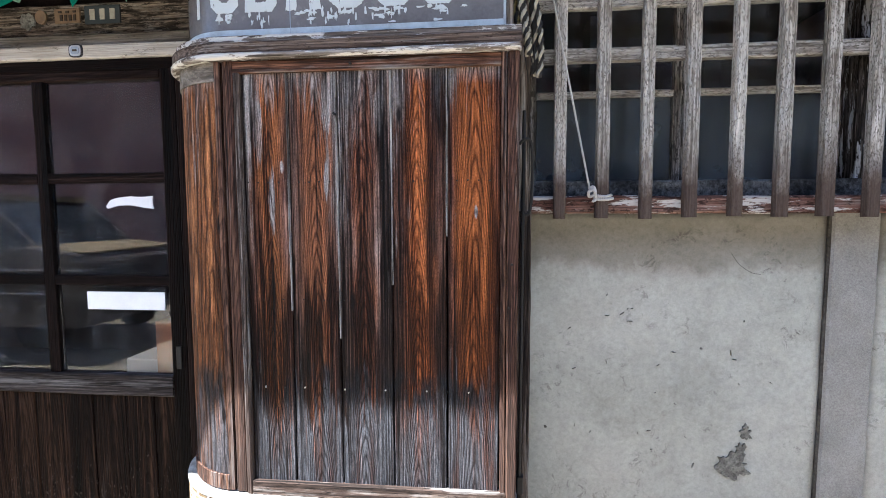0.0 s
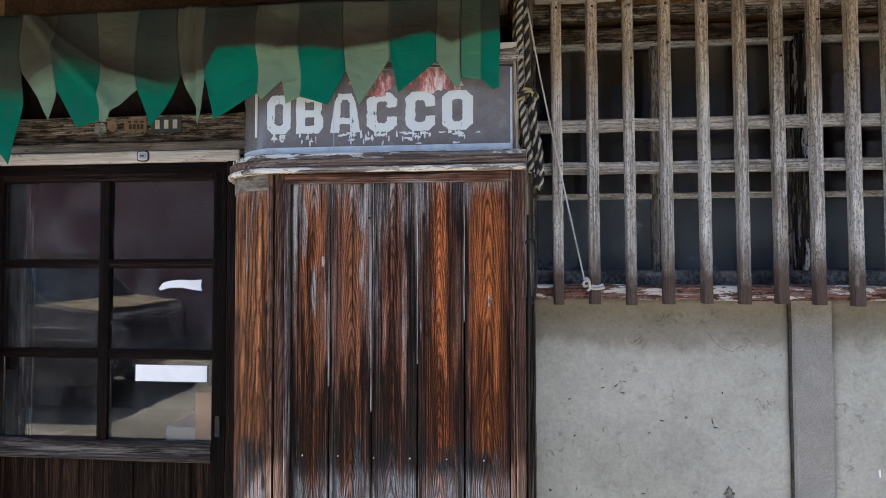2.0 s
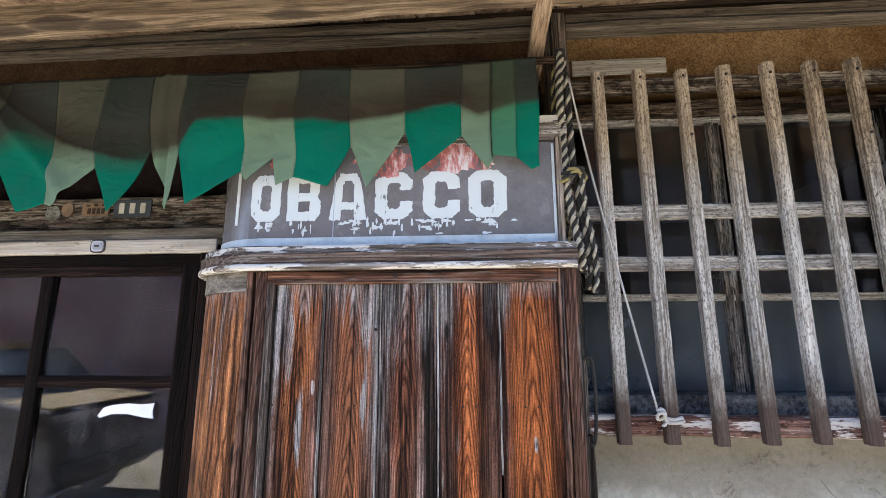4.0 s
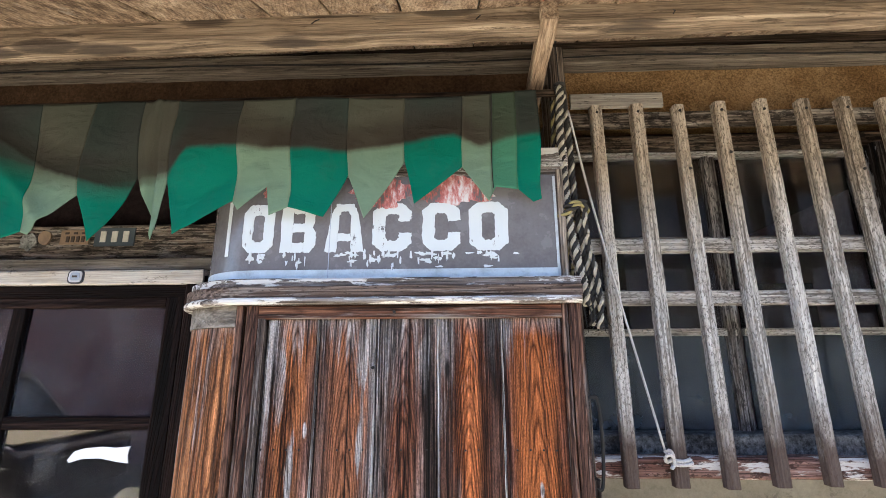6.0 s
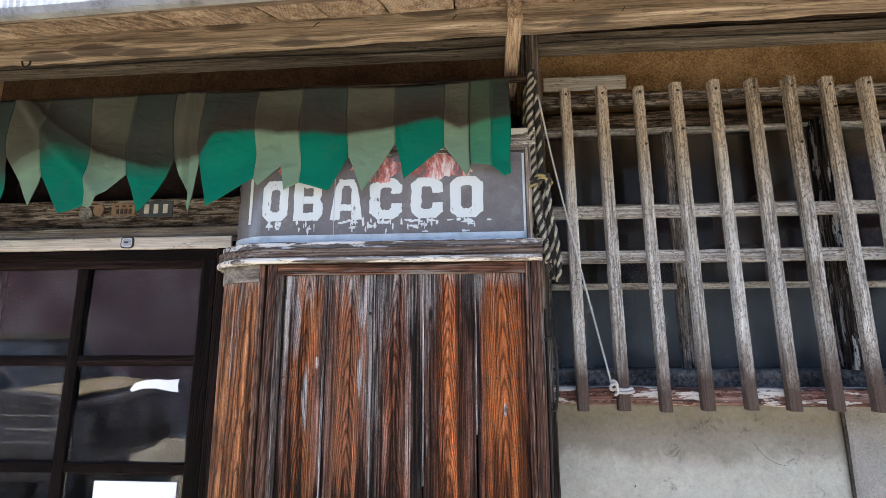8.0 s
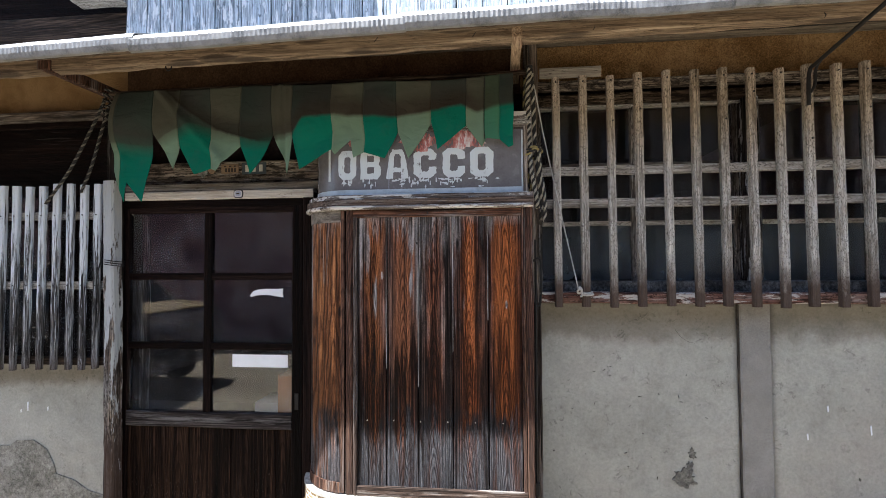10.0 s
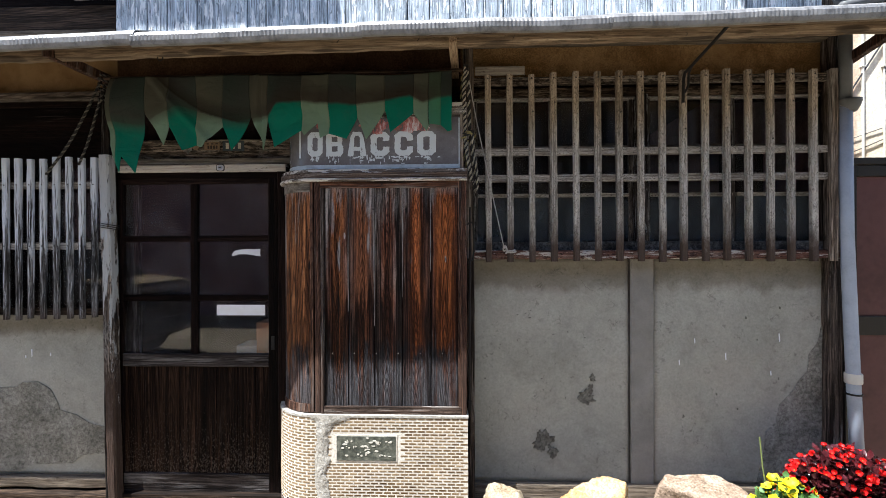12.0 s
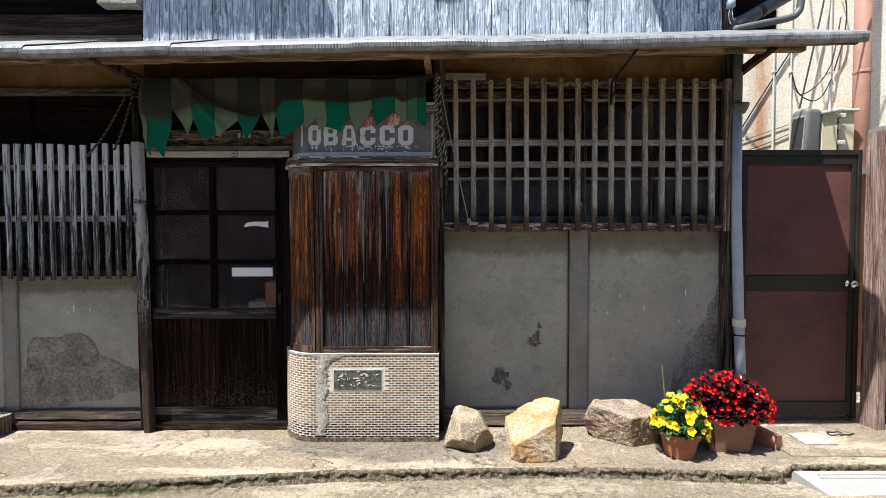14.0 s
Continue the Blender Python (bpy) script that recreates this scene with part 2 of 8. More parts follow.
def plank_wood(name, heart, side, half=0.035, shift=0.0, silver=0.4, lean=0.0, stain=0.5, cut=0.0, patches=(), flame=15.0, spread=760.0, curved=False):
    """A flat-sawn cedar board: orange heartwood with arched grain, straight grooved grain at its sides, silvered by rain at the top, blackened below, ash grey at the foot.
    lean tells the side that silvered first, cut how sharply the blackening ends at the lower row of nails, patches bare pale scars (x, z, half width, half height)."""
    m = Mat(name, 0.6, spec=0.12)
    z = m.axis(2)
    x = m.math("ADD", m.axis(0), m.math("MULTIPLY", m.axis(1), 0.7)) if curved else m.axis(0)
    wave = m.math("SUBTRACT", m.noise(m.vec((2, 2, 2.0)), 1.0, 3), 0.5)
    kink = m.math("SUBTRACT", m.noise(m.vec((34, 34, 5)), 1.0, 4, 0.6), 0.5)
    u = m.math("ADD", m.math("SUBTRACT", x, shift), m.math("ADD", m.math("MULTIPLY", wave, 0.026), m.math("MULTIPLY", kink, 0.005)))
    au = m.math("ABSOLUTE", u)
    # arched rings: a thin dark late-wood line, then pale early wood
    ph = m.math("ADD", m.math("MULTIPLY", z, flame), m.math("MULTIPLY", m.math("POWER", au, 1.55), spread))
    ph = m.math("ADD", ph, m.math("ADD", m.math("MULTIPLY", kink, 0.9), m.math("MULTIPLY", m.noise(m.vec((7, 7, 3.2)), 1.0, 3), 3.4)))
    arch = m.ramp(m.math("FRACT", ph), (0.0, 1.0), (0.14, 0.75), (0.30, 0.12), (0.62, 0.0), (0.84, 0.35), (1.0, 1.0))
    groove = m.ramp(m.noise(m.vec((300, 140, 1.6)), 1.0, 3, 0.62), (0.44, 0.9), (0.49, 0.28), (0.54, 0.0))
    ridge = m.ramp(m.noise(m.vec((310, 150, 2.0)), 1.0, 3, 0.6), (0.53, 0.0), (0.60, 1.0))
    broad = m.noise(m.vec((52, 52, 1.0)), 1.0, 4, 0.62)
    hair = m.noise(m.vec((760, 360, 14)), 1.0, 3, 0.7)
    grit = m.noise(m.vec((420, 420, 160)), 1.0, 3, 0.65)
    sway = m.math("SUBTRACT", m.noise(m.vec((9, 9, 3.0)), 1.0, 5, 0.6), 0.5)
    core = m.ramp(m.math("ADD", au, m.math("ADD", m.math("MULTIPLY", sway, 0.085), m.math("MULTIPLY", kink, 0.020))), (max(0.001, half - 0.014), 1.0), (half, 0.6), (half + 0.020, 0.0))
    hcol = m.ramp(broad, (0.34, tuple(c * 0.50 for c in heart)), (0.50, heart), (0.68, tuple(c * 1.35 for c in heart)))
    scol = m.ramp(broad, (0.34, tuple(c * 0.35 for c in side)), (0.52, side), (0.68, tuple(c * 2.0 for c in side)))
    col = m.mix(core, scol, hcol)
    line = m.mix(core, groove, m.mix(0.22, arch, groove))
    # dark blotches and long streaks that break up the heartwood
    blot = m.noise(m.vec((24, 24, 3.4)), 1.0, 6, 0.66, 0.5)
    streak = m.noise(m.vec((88, 88, 1.3)), 1.0, 4, 0.6)
    col = m.mix(m.math("MULTIPLY", m.ramp(m.math("ADD", m.math("MULTIPLY", blot, 0.6), m.math("MULTIPLY", streak, 0.4)), (0.50, 0.0), (0.58, 1.0)), 0.7), col, m.mix(1.0, col, (0.27, 0.20, 0.20), "MULTIPLY"))
    # silvering
    run = m.noise(m.vec((62, 62, 1.7)), 1.0, 6, 0.66)
    patch = m.noise(m.vec((20, 20, 4.0)), 1.0, 5, 0.66)
    up = m.math("POWER", m.ramp(z, (0.0, 0.0), (0.605, 1.0)), 2.2)
    g = m.math("ADD", m.math("MULTIPLY", run, 0.55), m.math("MULTIPLY", patch, 0.45))
    g = m.math("ADD", g, m.math("ADD", m.math("MULTIPLY", up, 0.19 * silver), m.math("MULTIPLY", m.math("MULTIPLY", x, lean), m.ramp(z, (-0.25, 0.0), (0.2, 1.0)))))
    g = m.math("SUBTRACT", g, m.math("MULTIPLY", core, 0.06))
    edge = m.math("ADD", m.math("SUBTRACT", z, 0.560), m.math("MULTIPLY", m.math("SUBTRACT", run, 0.5), 0.10))
    gm = m.math("MAXIMUM", m.ramp(g, (0.575, 0.0), (0.64, 0.5), (0.76, 1.0)), m.ramp(m.math("MULTIPLY", edge, 14.0), (0.0, 0.0), (1.0, 0.9)))
    for px, pz, pw, phh in patches:
        dx = m.math("DIVIDE", m.math("SUBTRACT", m.math("ADD", x, m.math("MULTIPLY", kink, 0.02)), px), pw)
        dz = m.math("DIVIDE", m.math("SUBTRACT", z, pz), phh)
        d = m.math("ADD", m.math("MULTIPLY", dx, dx), m.math("MULTIPLY", dz, dz))
        d = m.math("ADD", d, m.math("MULTIPLY", m.math("SUBTRACT", m.noise(m.vec((120, 120, 18)), 1.0, 5, 0.7), 0.5), 2.6))
        gm = m.math("MAXIMUM", gm, m.ramp(d, (0.35, 1.0), (1.0, 0.0)))
    gcol = m.mix(m.noise(m.vec((90, 90, 7)), 1.0, 4, 0.7), (0.20, 0.185, 0.178), (0.58, 0.575, 0.58))
    # water blackening, from mid height down
    wet = m.noise(m.vec((30, 30, 1.4)), 1.0, 5, 0.62)
    spill = m.math("ADD", wet, m.math("MULTIPLY", m.math("SUBTRACT", 0.20, z, True), 0.62))
    if cut:
        spill = m.math("ADD", spill, m.math("MULTIPLY", m.ramp(m.math("MULTIPLY", m.math("ADD", z, 0.0485), -400.0), (0.0, 0.0), (1.0, 1.0)), m.math("MULTIPLY", m.ramp(m.noise(m.vec((26, 26, 0.7)), 1.0, 2), (0.46, 0.0), (0.52, 1.0)), cut)))
    wm = m.math("MULTIPLY", m.ramp(spill, (0.50, 0.0), (0.60, 1.0)), stain)
    wm = m.math("MULTIPLY", wm, m.math("SUBTRACT", 1.0, m.math("MULTIPLY", ridge, 0.35)))
    col = m.mix(wm, col, m.mix(1.0, col, (0.09, 0.07, 0.07), "MULTIPLY"))
    col = m.mix(m.math("MULTIPLY", gm, m.math("SUBTRACT", 0.9, m.math("MULTIPLY", wm, 0.75))), col, gcol)
    # weathered grey foot, ragged on top; starts where sunlight begins, lit tone painted in
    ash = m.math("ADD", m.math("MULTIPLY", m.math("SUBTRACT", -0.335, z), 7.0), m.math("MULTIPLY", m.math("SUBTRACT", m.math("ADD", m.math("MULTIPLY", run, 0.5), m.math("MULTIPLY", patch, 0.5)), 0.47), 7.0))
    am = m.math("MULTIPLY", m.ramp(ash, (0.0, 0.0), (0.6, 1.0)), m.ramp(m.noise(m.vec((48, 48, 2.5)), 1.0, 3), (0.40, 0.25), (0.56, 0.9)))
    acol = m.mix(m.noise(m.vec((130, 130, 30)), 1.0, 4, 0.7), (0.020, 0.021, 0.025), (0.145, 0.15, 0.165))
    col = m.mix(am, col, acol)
    # smeared tar above the foot, with the eave's shadow painted into the same patch
    tar_and_shade = m.math("MULTIPLY", m.ramp(m.math("ABSOLUTE", m.math("ADD", z, 0.315)), (0.03, 1.0), (0.085, 0.0)), m.ramp(m.noise(m.vec((16, 16, 5)), 1.0, 4), (0.46, 0.0), (0.58, 1.0)))
    col = m.mix(m.math("MULTIPLY", tar_and_shade, 0.9), col, (0.017, 0.019, 0.023))
    # grooves, ridges, fibres, cracks
    col = m.mix(m.math("MULTIPLY", line, m.ramp(m.noise(m.vec((12, 12, 2.5)), 1.0, 3), (0.32, 0.75), (0.50, 1.0))), col, m.mix(1.0, col, (0.10, 0.075, 0.072), "MULTIPLY"))
    col = m.mix(m.math("MULTIPLY", ridge, 0.6), col, m.mix(1.0, col, (1.6, 1.5, 1.45), "MULTIPLY"))
    col = m.mix(1.0, col, m.ramp(m.math("ADD", m.math("MULTIPLY", hair, 0.6), m.math("MULTIPLY", grit, 0.4)), (0.37, 0.32), (0.50, 1.0), (0.62, 1.85)), "MULTIPLY")
    crack = m.ramp(m.noise(m.vec((95, 60, 0.8)), 1.0, 2), (0.325, 1.0), (0.345, 0.0))
    knot = m.cells(m.vec((9, 9, 2.3)), 1.0)
    col = m.mix(m.math("MAXIMUM", m.math("MULTIPLY", crack, 0.9), m.ramp(knot, (0.045, 0.95), (0.085, 0.0))), col, (0.006, 0.004, 0.004))
    h = m.math("ADD", m.math("MULTIPLY", line, -0.9), m.math("ADD", m.math("MULTIPLY", ridge, 0.6), m.math("MULTIPLY", hair, 0.6)))
    m.bump(m.math("SUBTRACT", h, m.math("MULTIPLY", crack, 1.5)), 0.9, 0.004)
    return m.done(col, m.ramp(broad, (0.3, 0.5), (0.7, 0.78)))


ORANGE, BROWN, PLUM = (0.39, 0.126, 0.042), (0.29, 0.116, 0.056), (0.175, 0.098, 0.076)
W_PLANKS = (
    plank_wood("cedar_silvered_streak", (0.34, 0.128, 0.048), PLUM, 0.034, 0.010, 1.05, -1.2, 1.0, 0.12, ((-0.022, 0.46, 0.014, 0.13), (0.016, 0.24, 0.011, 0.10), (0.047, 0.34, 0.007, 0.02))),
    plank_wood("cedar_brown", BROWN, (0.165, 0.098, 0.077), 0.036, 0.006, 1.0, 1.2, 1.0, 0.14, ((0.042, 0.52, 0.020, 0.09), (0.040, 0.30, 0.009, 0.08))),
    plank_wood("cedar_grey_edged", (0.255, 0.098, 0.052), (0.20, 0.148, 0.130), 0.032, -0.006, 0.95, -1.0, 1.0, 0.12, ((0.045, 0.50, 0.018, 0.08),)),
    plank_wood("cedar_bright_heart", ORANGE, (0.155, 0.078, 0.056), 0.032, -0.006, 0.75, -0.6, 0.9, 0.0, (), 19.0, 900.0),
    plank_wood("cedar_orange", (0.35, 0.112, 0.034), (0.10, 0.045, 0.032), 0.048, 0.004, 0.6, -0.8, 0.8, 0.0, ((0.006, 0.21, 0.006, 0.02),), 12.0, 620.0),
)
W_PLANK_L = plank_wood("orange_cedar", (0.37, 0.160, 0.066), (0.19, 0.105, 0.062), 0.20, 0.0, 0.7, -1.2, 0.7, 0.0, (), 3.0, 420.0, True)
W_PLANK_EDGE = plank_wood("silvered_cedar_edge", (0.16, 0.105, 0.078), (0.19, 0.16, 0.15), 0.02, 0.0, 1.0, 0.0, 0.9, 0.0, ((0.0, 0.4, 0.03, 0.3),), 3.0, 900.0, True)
W_FRAME = wood("dark_cedar_frame", (0.014, 0.008, 0.007), (0.075, 0.038, 0.027), (0.165, 0.092, 0.060), (0.24, 0.215, 0.20), 0.34, rings=4, rough=0.7, streak=110, late=0.7, foot=0.5, fleck=0.45, pit=(6, 160))
W_BEAD = wood("silvered_cedar_bead", (0.03, 0.022, 0.019), (0.115, 0.088, 0.078), (0.27, 0.245, 0.235), (0.36, 0.345, 0.335), 0.45, rings=5, rough=0.8, streak=120, late=0.4, fleck=0.5, pit=(5, 150), foot=0.9)
W_STRIP = wood("bleached_joint_strip", (0.05, 0.042, 0.038), (0.25, 0.23, 0.215), (0.46, 0.44, 0.42), (0.52, 0.51, 0.50), 0.5, rings=5, rough=0.85, streak=120, late=0.3, fleck=0.5, pit=(9, 150))
W_FRAME_X = wood("dark_cedar_rail", (0.014, 0.008, 0.006), (0.11, 0.050, 0.030), (0.24, 0.12, 0.068), (0.26, 0.25, 0.24), 0.34, axis="x", rings=6, rough=0.7, streak=60, late=0.5)
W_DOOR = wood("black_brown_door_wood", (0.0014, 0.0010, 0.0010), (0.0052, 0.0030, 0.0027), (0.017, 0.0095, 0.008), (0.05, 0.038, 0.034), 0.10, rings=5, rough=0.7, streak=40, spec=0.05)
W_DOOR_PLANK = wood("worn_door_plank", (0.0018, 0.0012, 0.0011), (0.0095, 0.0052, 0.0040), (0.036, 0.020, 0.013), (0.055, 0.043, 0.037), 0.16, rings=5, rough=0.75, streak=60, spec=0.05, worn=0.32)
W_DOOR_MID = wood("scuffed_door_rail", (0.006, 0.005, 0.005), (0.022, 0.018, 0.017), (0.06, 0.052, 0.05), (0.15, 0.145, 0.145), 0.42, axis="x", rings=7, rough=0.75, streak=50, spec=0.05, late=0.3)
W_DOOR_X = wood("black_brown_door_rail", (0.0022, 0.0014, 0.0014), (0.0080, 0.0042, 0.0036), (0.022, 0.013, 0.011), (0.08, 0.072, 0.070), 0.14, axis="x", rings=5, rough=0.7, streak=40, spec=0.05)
W_GREY = wood("silver_grey_bar", (0.15, 0.132, 0.112), (0.36, 0.335, 0.305), (0.50, 0.48, 0.45), (0.52, 0.505, 0.48), 0.5, rings=9, rough=0.85, late=0.10, streak=90, run=9.0, tone_shift=0.16, fleck=0.55, bite=0.62, pit=(85, 240), foot=0.95, foot_at=-0.27, tan=0.8)
W_GREY_X = wood("silver_grey_rail", (0.14, 0.122, 0.104), (0.34, 0.315, 0.285), (0.48, 0.46, 0.43), (0.50, 0.485, 0.46), 0.5, axis="x", rings=9, rough=0.85, late=0.10, streak=90, run=9.0, tone_shift=0.12, fleck=0.55, bite=0.6, pit=(80, 240))
W_FLAKE = wood("bar_with_flaking_white_paint", (0.006, 0.005, 0.005), (0.070, 0.067, 0.067), (0.24, 0.24, 0.25), (0.36, 0.375, 0.40), 0.5, rings=9, rough=0.85, paint=(0.62, 0.67, 0.74), paint_amount=0.42, late=0.2, streak=80, run=2.2, fleck=0.64, pit=(9, 150), peel=-0.26, chip=(2.6, 75), foot=0.95, foot_at=-0.36)
W_SILL_X = wood("peeling_sill_paint", (0.035, 0.017, 0.014), (0.115, 0.058, 0.046), (0.20, 0.125, 0.105), (0.34, 0.32, 0.305), 0.34, axis="x", rings=8, rough=0.8, paint=(0.50, 0.48, 0.46), paint_amount=0.34, late=0.3, fleck=0.5, pit=(30, 70))
W_CORNICE = wood("peeling_cornice", (0.030, 0.025, 0.022), (0.115, 0.094, 0.080), (0.25, 0.215, 0.19), (0.36, 0.34, 0.325), 0.38, axis="x", rings=9, rough=0.8, paint=(0.66, 0.64, 0.61), paint_amount=0.46, late=0.2, streak=60)
W_CORNICE_D = wood("worn_grey_cornice", (0.014, 0.010, 0.008), (0.060, 0.040, 0.031), (0.16, 0.122, 0.10), (0.30, 0.28, 0.26), 0.34, axis="x", rings=9, rough=0.8, late=0.3, streak=60, fleck=0.4)
W_LINTEL_X = wood("pale_lintel", (0.28, 0.245, 0.205), (0.44, 0.40, 0.35), (0.54, 0.505, 0.455), (0.56, 0.54, 0.50), 0.50, axis="x", rings=16, rough=0.8, late=0.06, bite=0.3, run=3.0, streak=30, fleck=0.32, pit=(22, 60))
W_BATTEN_X = wood("grey_lintel_batten", (0.10, 0.086, 0.070), (0.20, 0.178, 0.150), (0.29, 0.262, 0.226), (0.30, 0.28, 0.25), 0.40, axis="x", rings=16, rough=0.85, late=0.08, bite=0.4, run=3.0, streak=36, fleck=0.36, pit=(20, 80))
W_ROUGH_X = wood("cracked_old_board", (0.030, 0.023, 0.018), (0.21, 0.168, 0.132), (0.42, 0.355, 0.285), (0.38, 0.355, 0.32), 0.42, axis="x", rings=6, rough=0.85, depth=0.010, late=0.35, streak=60, run=5.0, fleck=0.6, pit=(14, 70))
W_EAVE_X = wood("eave_timber", (0.066, 0.046, 0.032), (0.158, 0.117, 0.083), (0.245, 0.192, 0.140), (0.19, 0.165, 0.136), 0.30, axis="x", rings=26, rough=0.8, late=0.12, bite=0.42, run=1.4, fleck=0.45, pit=(3.0, 22))
W_POLE_X = wood("pale_knotty_pole", (0.095, 0.068, 0.046), (0.235, 0.177, 0.123), (0.355, 0.285, 0.207), (0.22, 0.193, 0.160), 0.26, axis="x", rings=22, rough=0.8, late=0.18, bite=0.5, run=1.6, fleck=0.28, pit=(7.0, 60), knots=0.85, streak=34)
W_PLATE_X = wood("grey_wall_plate", (0.058, 0.047, 0.037), (0.138, 0.113, 0.088), (0.205, 0.173, 0.138), (0.19, 0.168, 0.145), 0.30, axis="x", rings=20, rough=0.85, late=0.15, bite=0.6, run=2.0, fleck=0.36, pit=(9.0, 90), streak=40)
W_EAVE_Y = wood("eave_board", (0.11, 0.072, 0.047), (0.30, 0.215, 0.145), (0.45, 0.35, 0.25), (0.32, 0.27, 0.22), 0.28, axis="y", rings=9, rough=0.8, late=0.25, bite=0.5, run=1.6, fleck=0.25, pit=(6, 60), streak=40)
# Weathered grey boards; the blue of reflected sky is mixed into their colour.
W_UPPER = wood("silvered_sky_tinted_board", (0.20, 0.24, 0.28), (0.40, 0.47, 0.54), (0.52, 0.60, 0.68), (0.52, 0.60, 0.68), 0.46, rings=10, rough=0.85, paint=(0.76, 0.80, 0.84), paint_amount=0.34, late=0.25, run=2.5, fleck=0.36, pit=(22, 60))
W_BEAM_X = wood("dark_brown_beam", (0.005, 0.0035, 0.003), (0.026, 0.017, 0.012), (0.085, 0.058, 0.040), (0.10, 0.086, 0.074), 0.24, axis="x", rings=7, rough=0.8)
W_HEAD_X = wood("pitted_head_rail", (0.012, 0.008, 0.006), (0.080, 0.055, 0.038), (0.21, 0.155, 0.105), (0.24, 0.20, 0.15), 0.40, axis="x", rings=8, rough=0.85, fleck=0.6, pit=(16, 50), bite=0.9)
W_HEAD_GREY = wood("flaking_top_rail", (0.020, 0.014, 0.011), (0.135, 0.108, 0.084), (0.31, 0.27, 0.225), (0.36, 0.325, 0.28), 0.48, axis="x", rings=8, rough=0.85, fleck=0.62, pit=(26, 70), bite=0.8)
W_POST = wood("split_grey_post", (0.018, 0.014, 0.011), (0.14, 0.11, 0.088), (0.36, 0.31, 0.26), (0.38, 0.355, 0.32), 0.36, rings=9, rough=0.85, depth=0.006, late=0.4, streak=40)
W_POST_PEEL = wood("peeling_split_post", (0.012, 0.009, 0.007), (0.11, 0.085, 0.07), (0.30, 0.25, 0.21), (0.36, 0.35, 0.34), 0.42, rings=9, rough=0.85, depth=0.008, late=0.4, streak=40, paint=(0.46, 0.48, 0.50), paint_amount=0.30, fleck=0.6, peel=-0.18, foot=0.9, foot_at=-0.15)
W_POST_BLACK = wood("black_post_with_paint_scraps", (0.003, 0.0026, 0.0025), (0.022, 0.018, 0.016), (0.11, 0.095, 0.085), (0.22, 0.215, 0.21), 0.30, rings=8, rough=0.85, depth=0.008, streak=60, paint=(0.42, 0.43, 0.44), paint_amount=0.30, fleck=0.5)
W_GATE_POST = wood("rosy_weathered_post", (0.055, 0.034, 0.027), (0.185, 0.122, 0.100), (0.31, 0.225, 0.19), (0.36, 0.30, 0.27), 0.35, rings=3, rough=0.85, late=0.25, streak=26, fleck=0.2)
W_POST_D = wood("dark_brown_post", (0.004, 0.0032, 0.003), (0.028, 0.021, 0.018), (0.13, 0.105, 0.09), (0.24, 0.23, 0.22), 0.24, rings=8, rough=0.85, depth=0.006, streak=40)
W_SASH = wood("old_window_sash", (0.012, 0.009, 0.008), (0.095, 0.080, 0.070), (0.30, 0.275, 0.25), (0.36, 0.35, 0.335), 0.46, fleck=0.6, pit=(30, 150), rings=6, rough=0.8)
W_SASH_X = wood("old_window_sash_rail", (0.014, 0.011, 0.009), (0.10, 0.08, 0.067), (0.26, 0.23, 0.20), (0.28, 0.27, 0.26), 0.34, axis="x", rings=6, rough=0.8)
M_PLASTER = mineral("grey_wall_plaster", (0.240, 0.242, 0.219), (0.322, 0.325, 0.296), (0.382, 0.386, 0.355), 3.0, 80, 0.20, 0.92, depth=0.0025, src="Object", speck=(0.150, 0.147, 0.135), bite=0.14, top_tone=(0.55, 0.515, 0.480), tint=(0.335, 0.318, 0.284))
M_CEMENT = mineral("gritty_cement", (0.165, 0.160, 0.150), (0.225, 0.219, 0.206), (0.275, 0.268, 0.254), 4, 200, 0.4, 0.95, 0.4, 0.003, bite=0.26)
M_SEAM = mineral("dirt_filled_joint", (0.015, 0.013, 0.011), (0.035, 0.031, 0.027), (0.075, 0.068, 0.060), 9, 90, 0.5)
M_CHIP = mineral("dark_chip", (0.055, 0.053, 0.046), (0.120, 0.117, 0.104), (0.20, 0.196, 0.176), 14, 60, 0.5, 0.95, 0.4, 0.010, bite=0.5)
M_BARE = mineral("bare_undercoat", (0.095, 0.094, 0.083), (0.225, 0.223, 0.200), (0.345, 0.342, 0.312), 6, 45, 0.3, 0.95, 0.4, 0.020, bite=0.5, speck=(0.105, 0.102, 0.090))
M_DARK_CLAY = mineral("dark_brown_clay_plaster", (0.018, 0.0095, 0.0055), (0.040, 0.021, 0.012), (0.075, 0.043, 0.024), 4, 120, 0.6, 0.95, 0.4, 0.006, bite=0.5)
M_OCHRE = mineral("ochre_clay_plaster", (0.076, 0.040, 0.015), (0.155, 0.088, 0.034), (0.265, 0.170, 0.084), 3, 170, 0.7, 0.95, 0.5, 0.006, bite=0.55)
M_CREAM = mineral("cream_render", (0.68, 0.60, 0.47), (0.78, 0.71, 0.58), (0.84, 0.79, 0.67), 1.2, 50, 0.5, 0.95, 0.6, 0.008, bite=0.25)
M_CREAM_RUST = mineral("rust_stained_cream_render", (0.68, 0.60, 0.47), (0.78, 0.71, 0.58), (0.84, 0.79, 0.67), 1.2, 50, 0.5, 0.95, 0.6, 0.008, bite=0.25, rust=3.215)
M_KERB = mineral("broken_kerb_concrete", (0.025, 0.019, 0.012), (0.105, 0.084, 0.058), (0.27, 0.23, 0.17), 34, 140, 0.5, 0.95, 0.6, 0.02, bite=0.8)
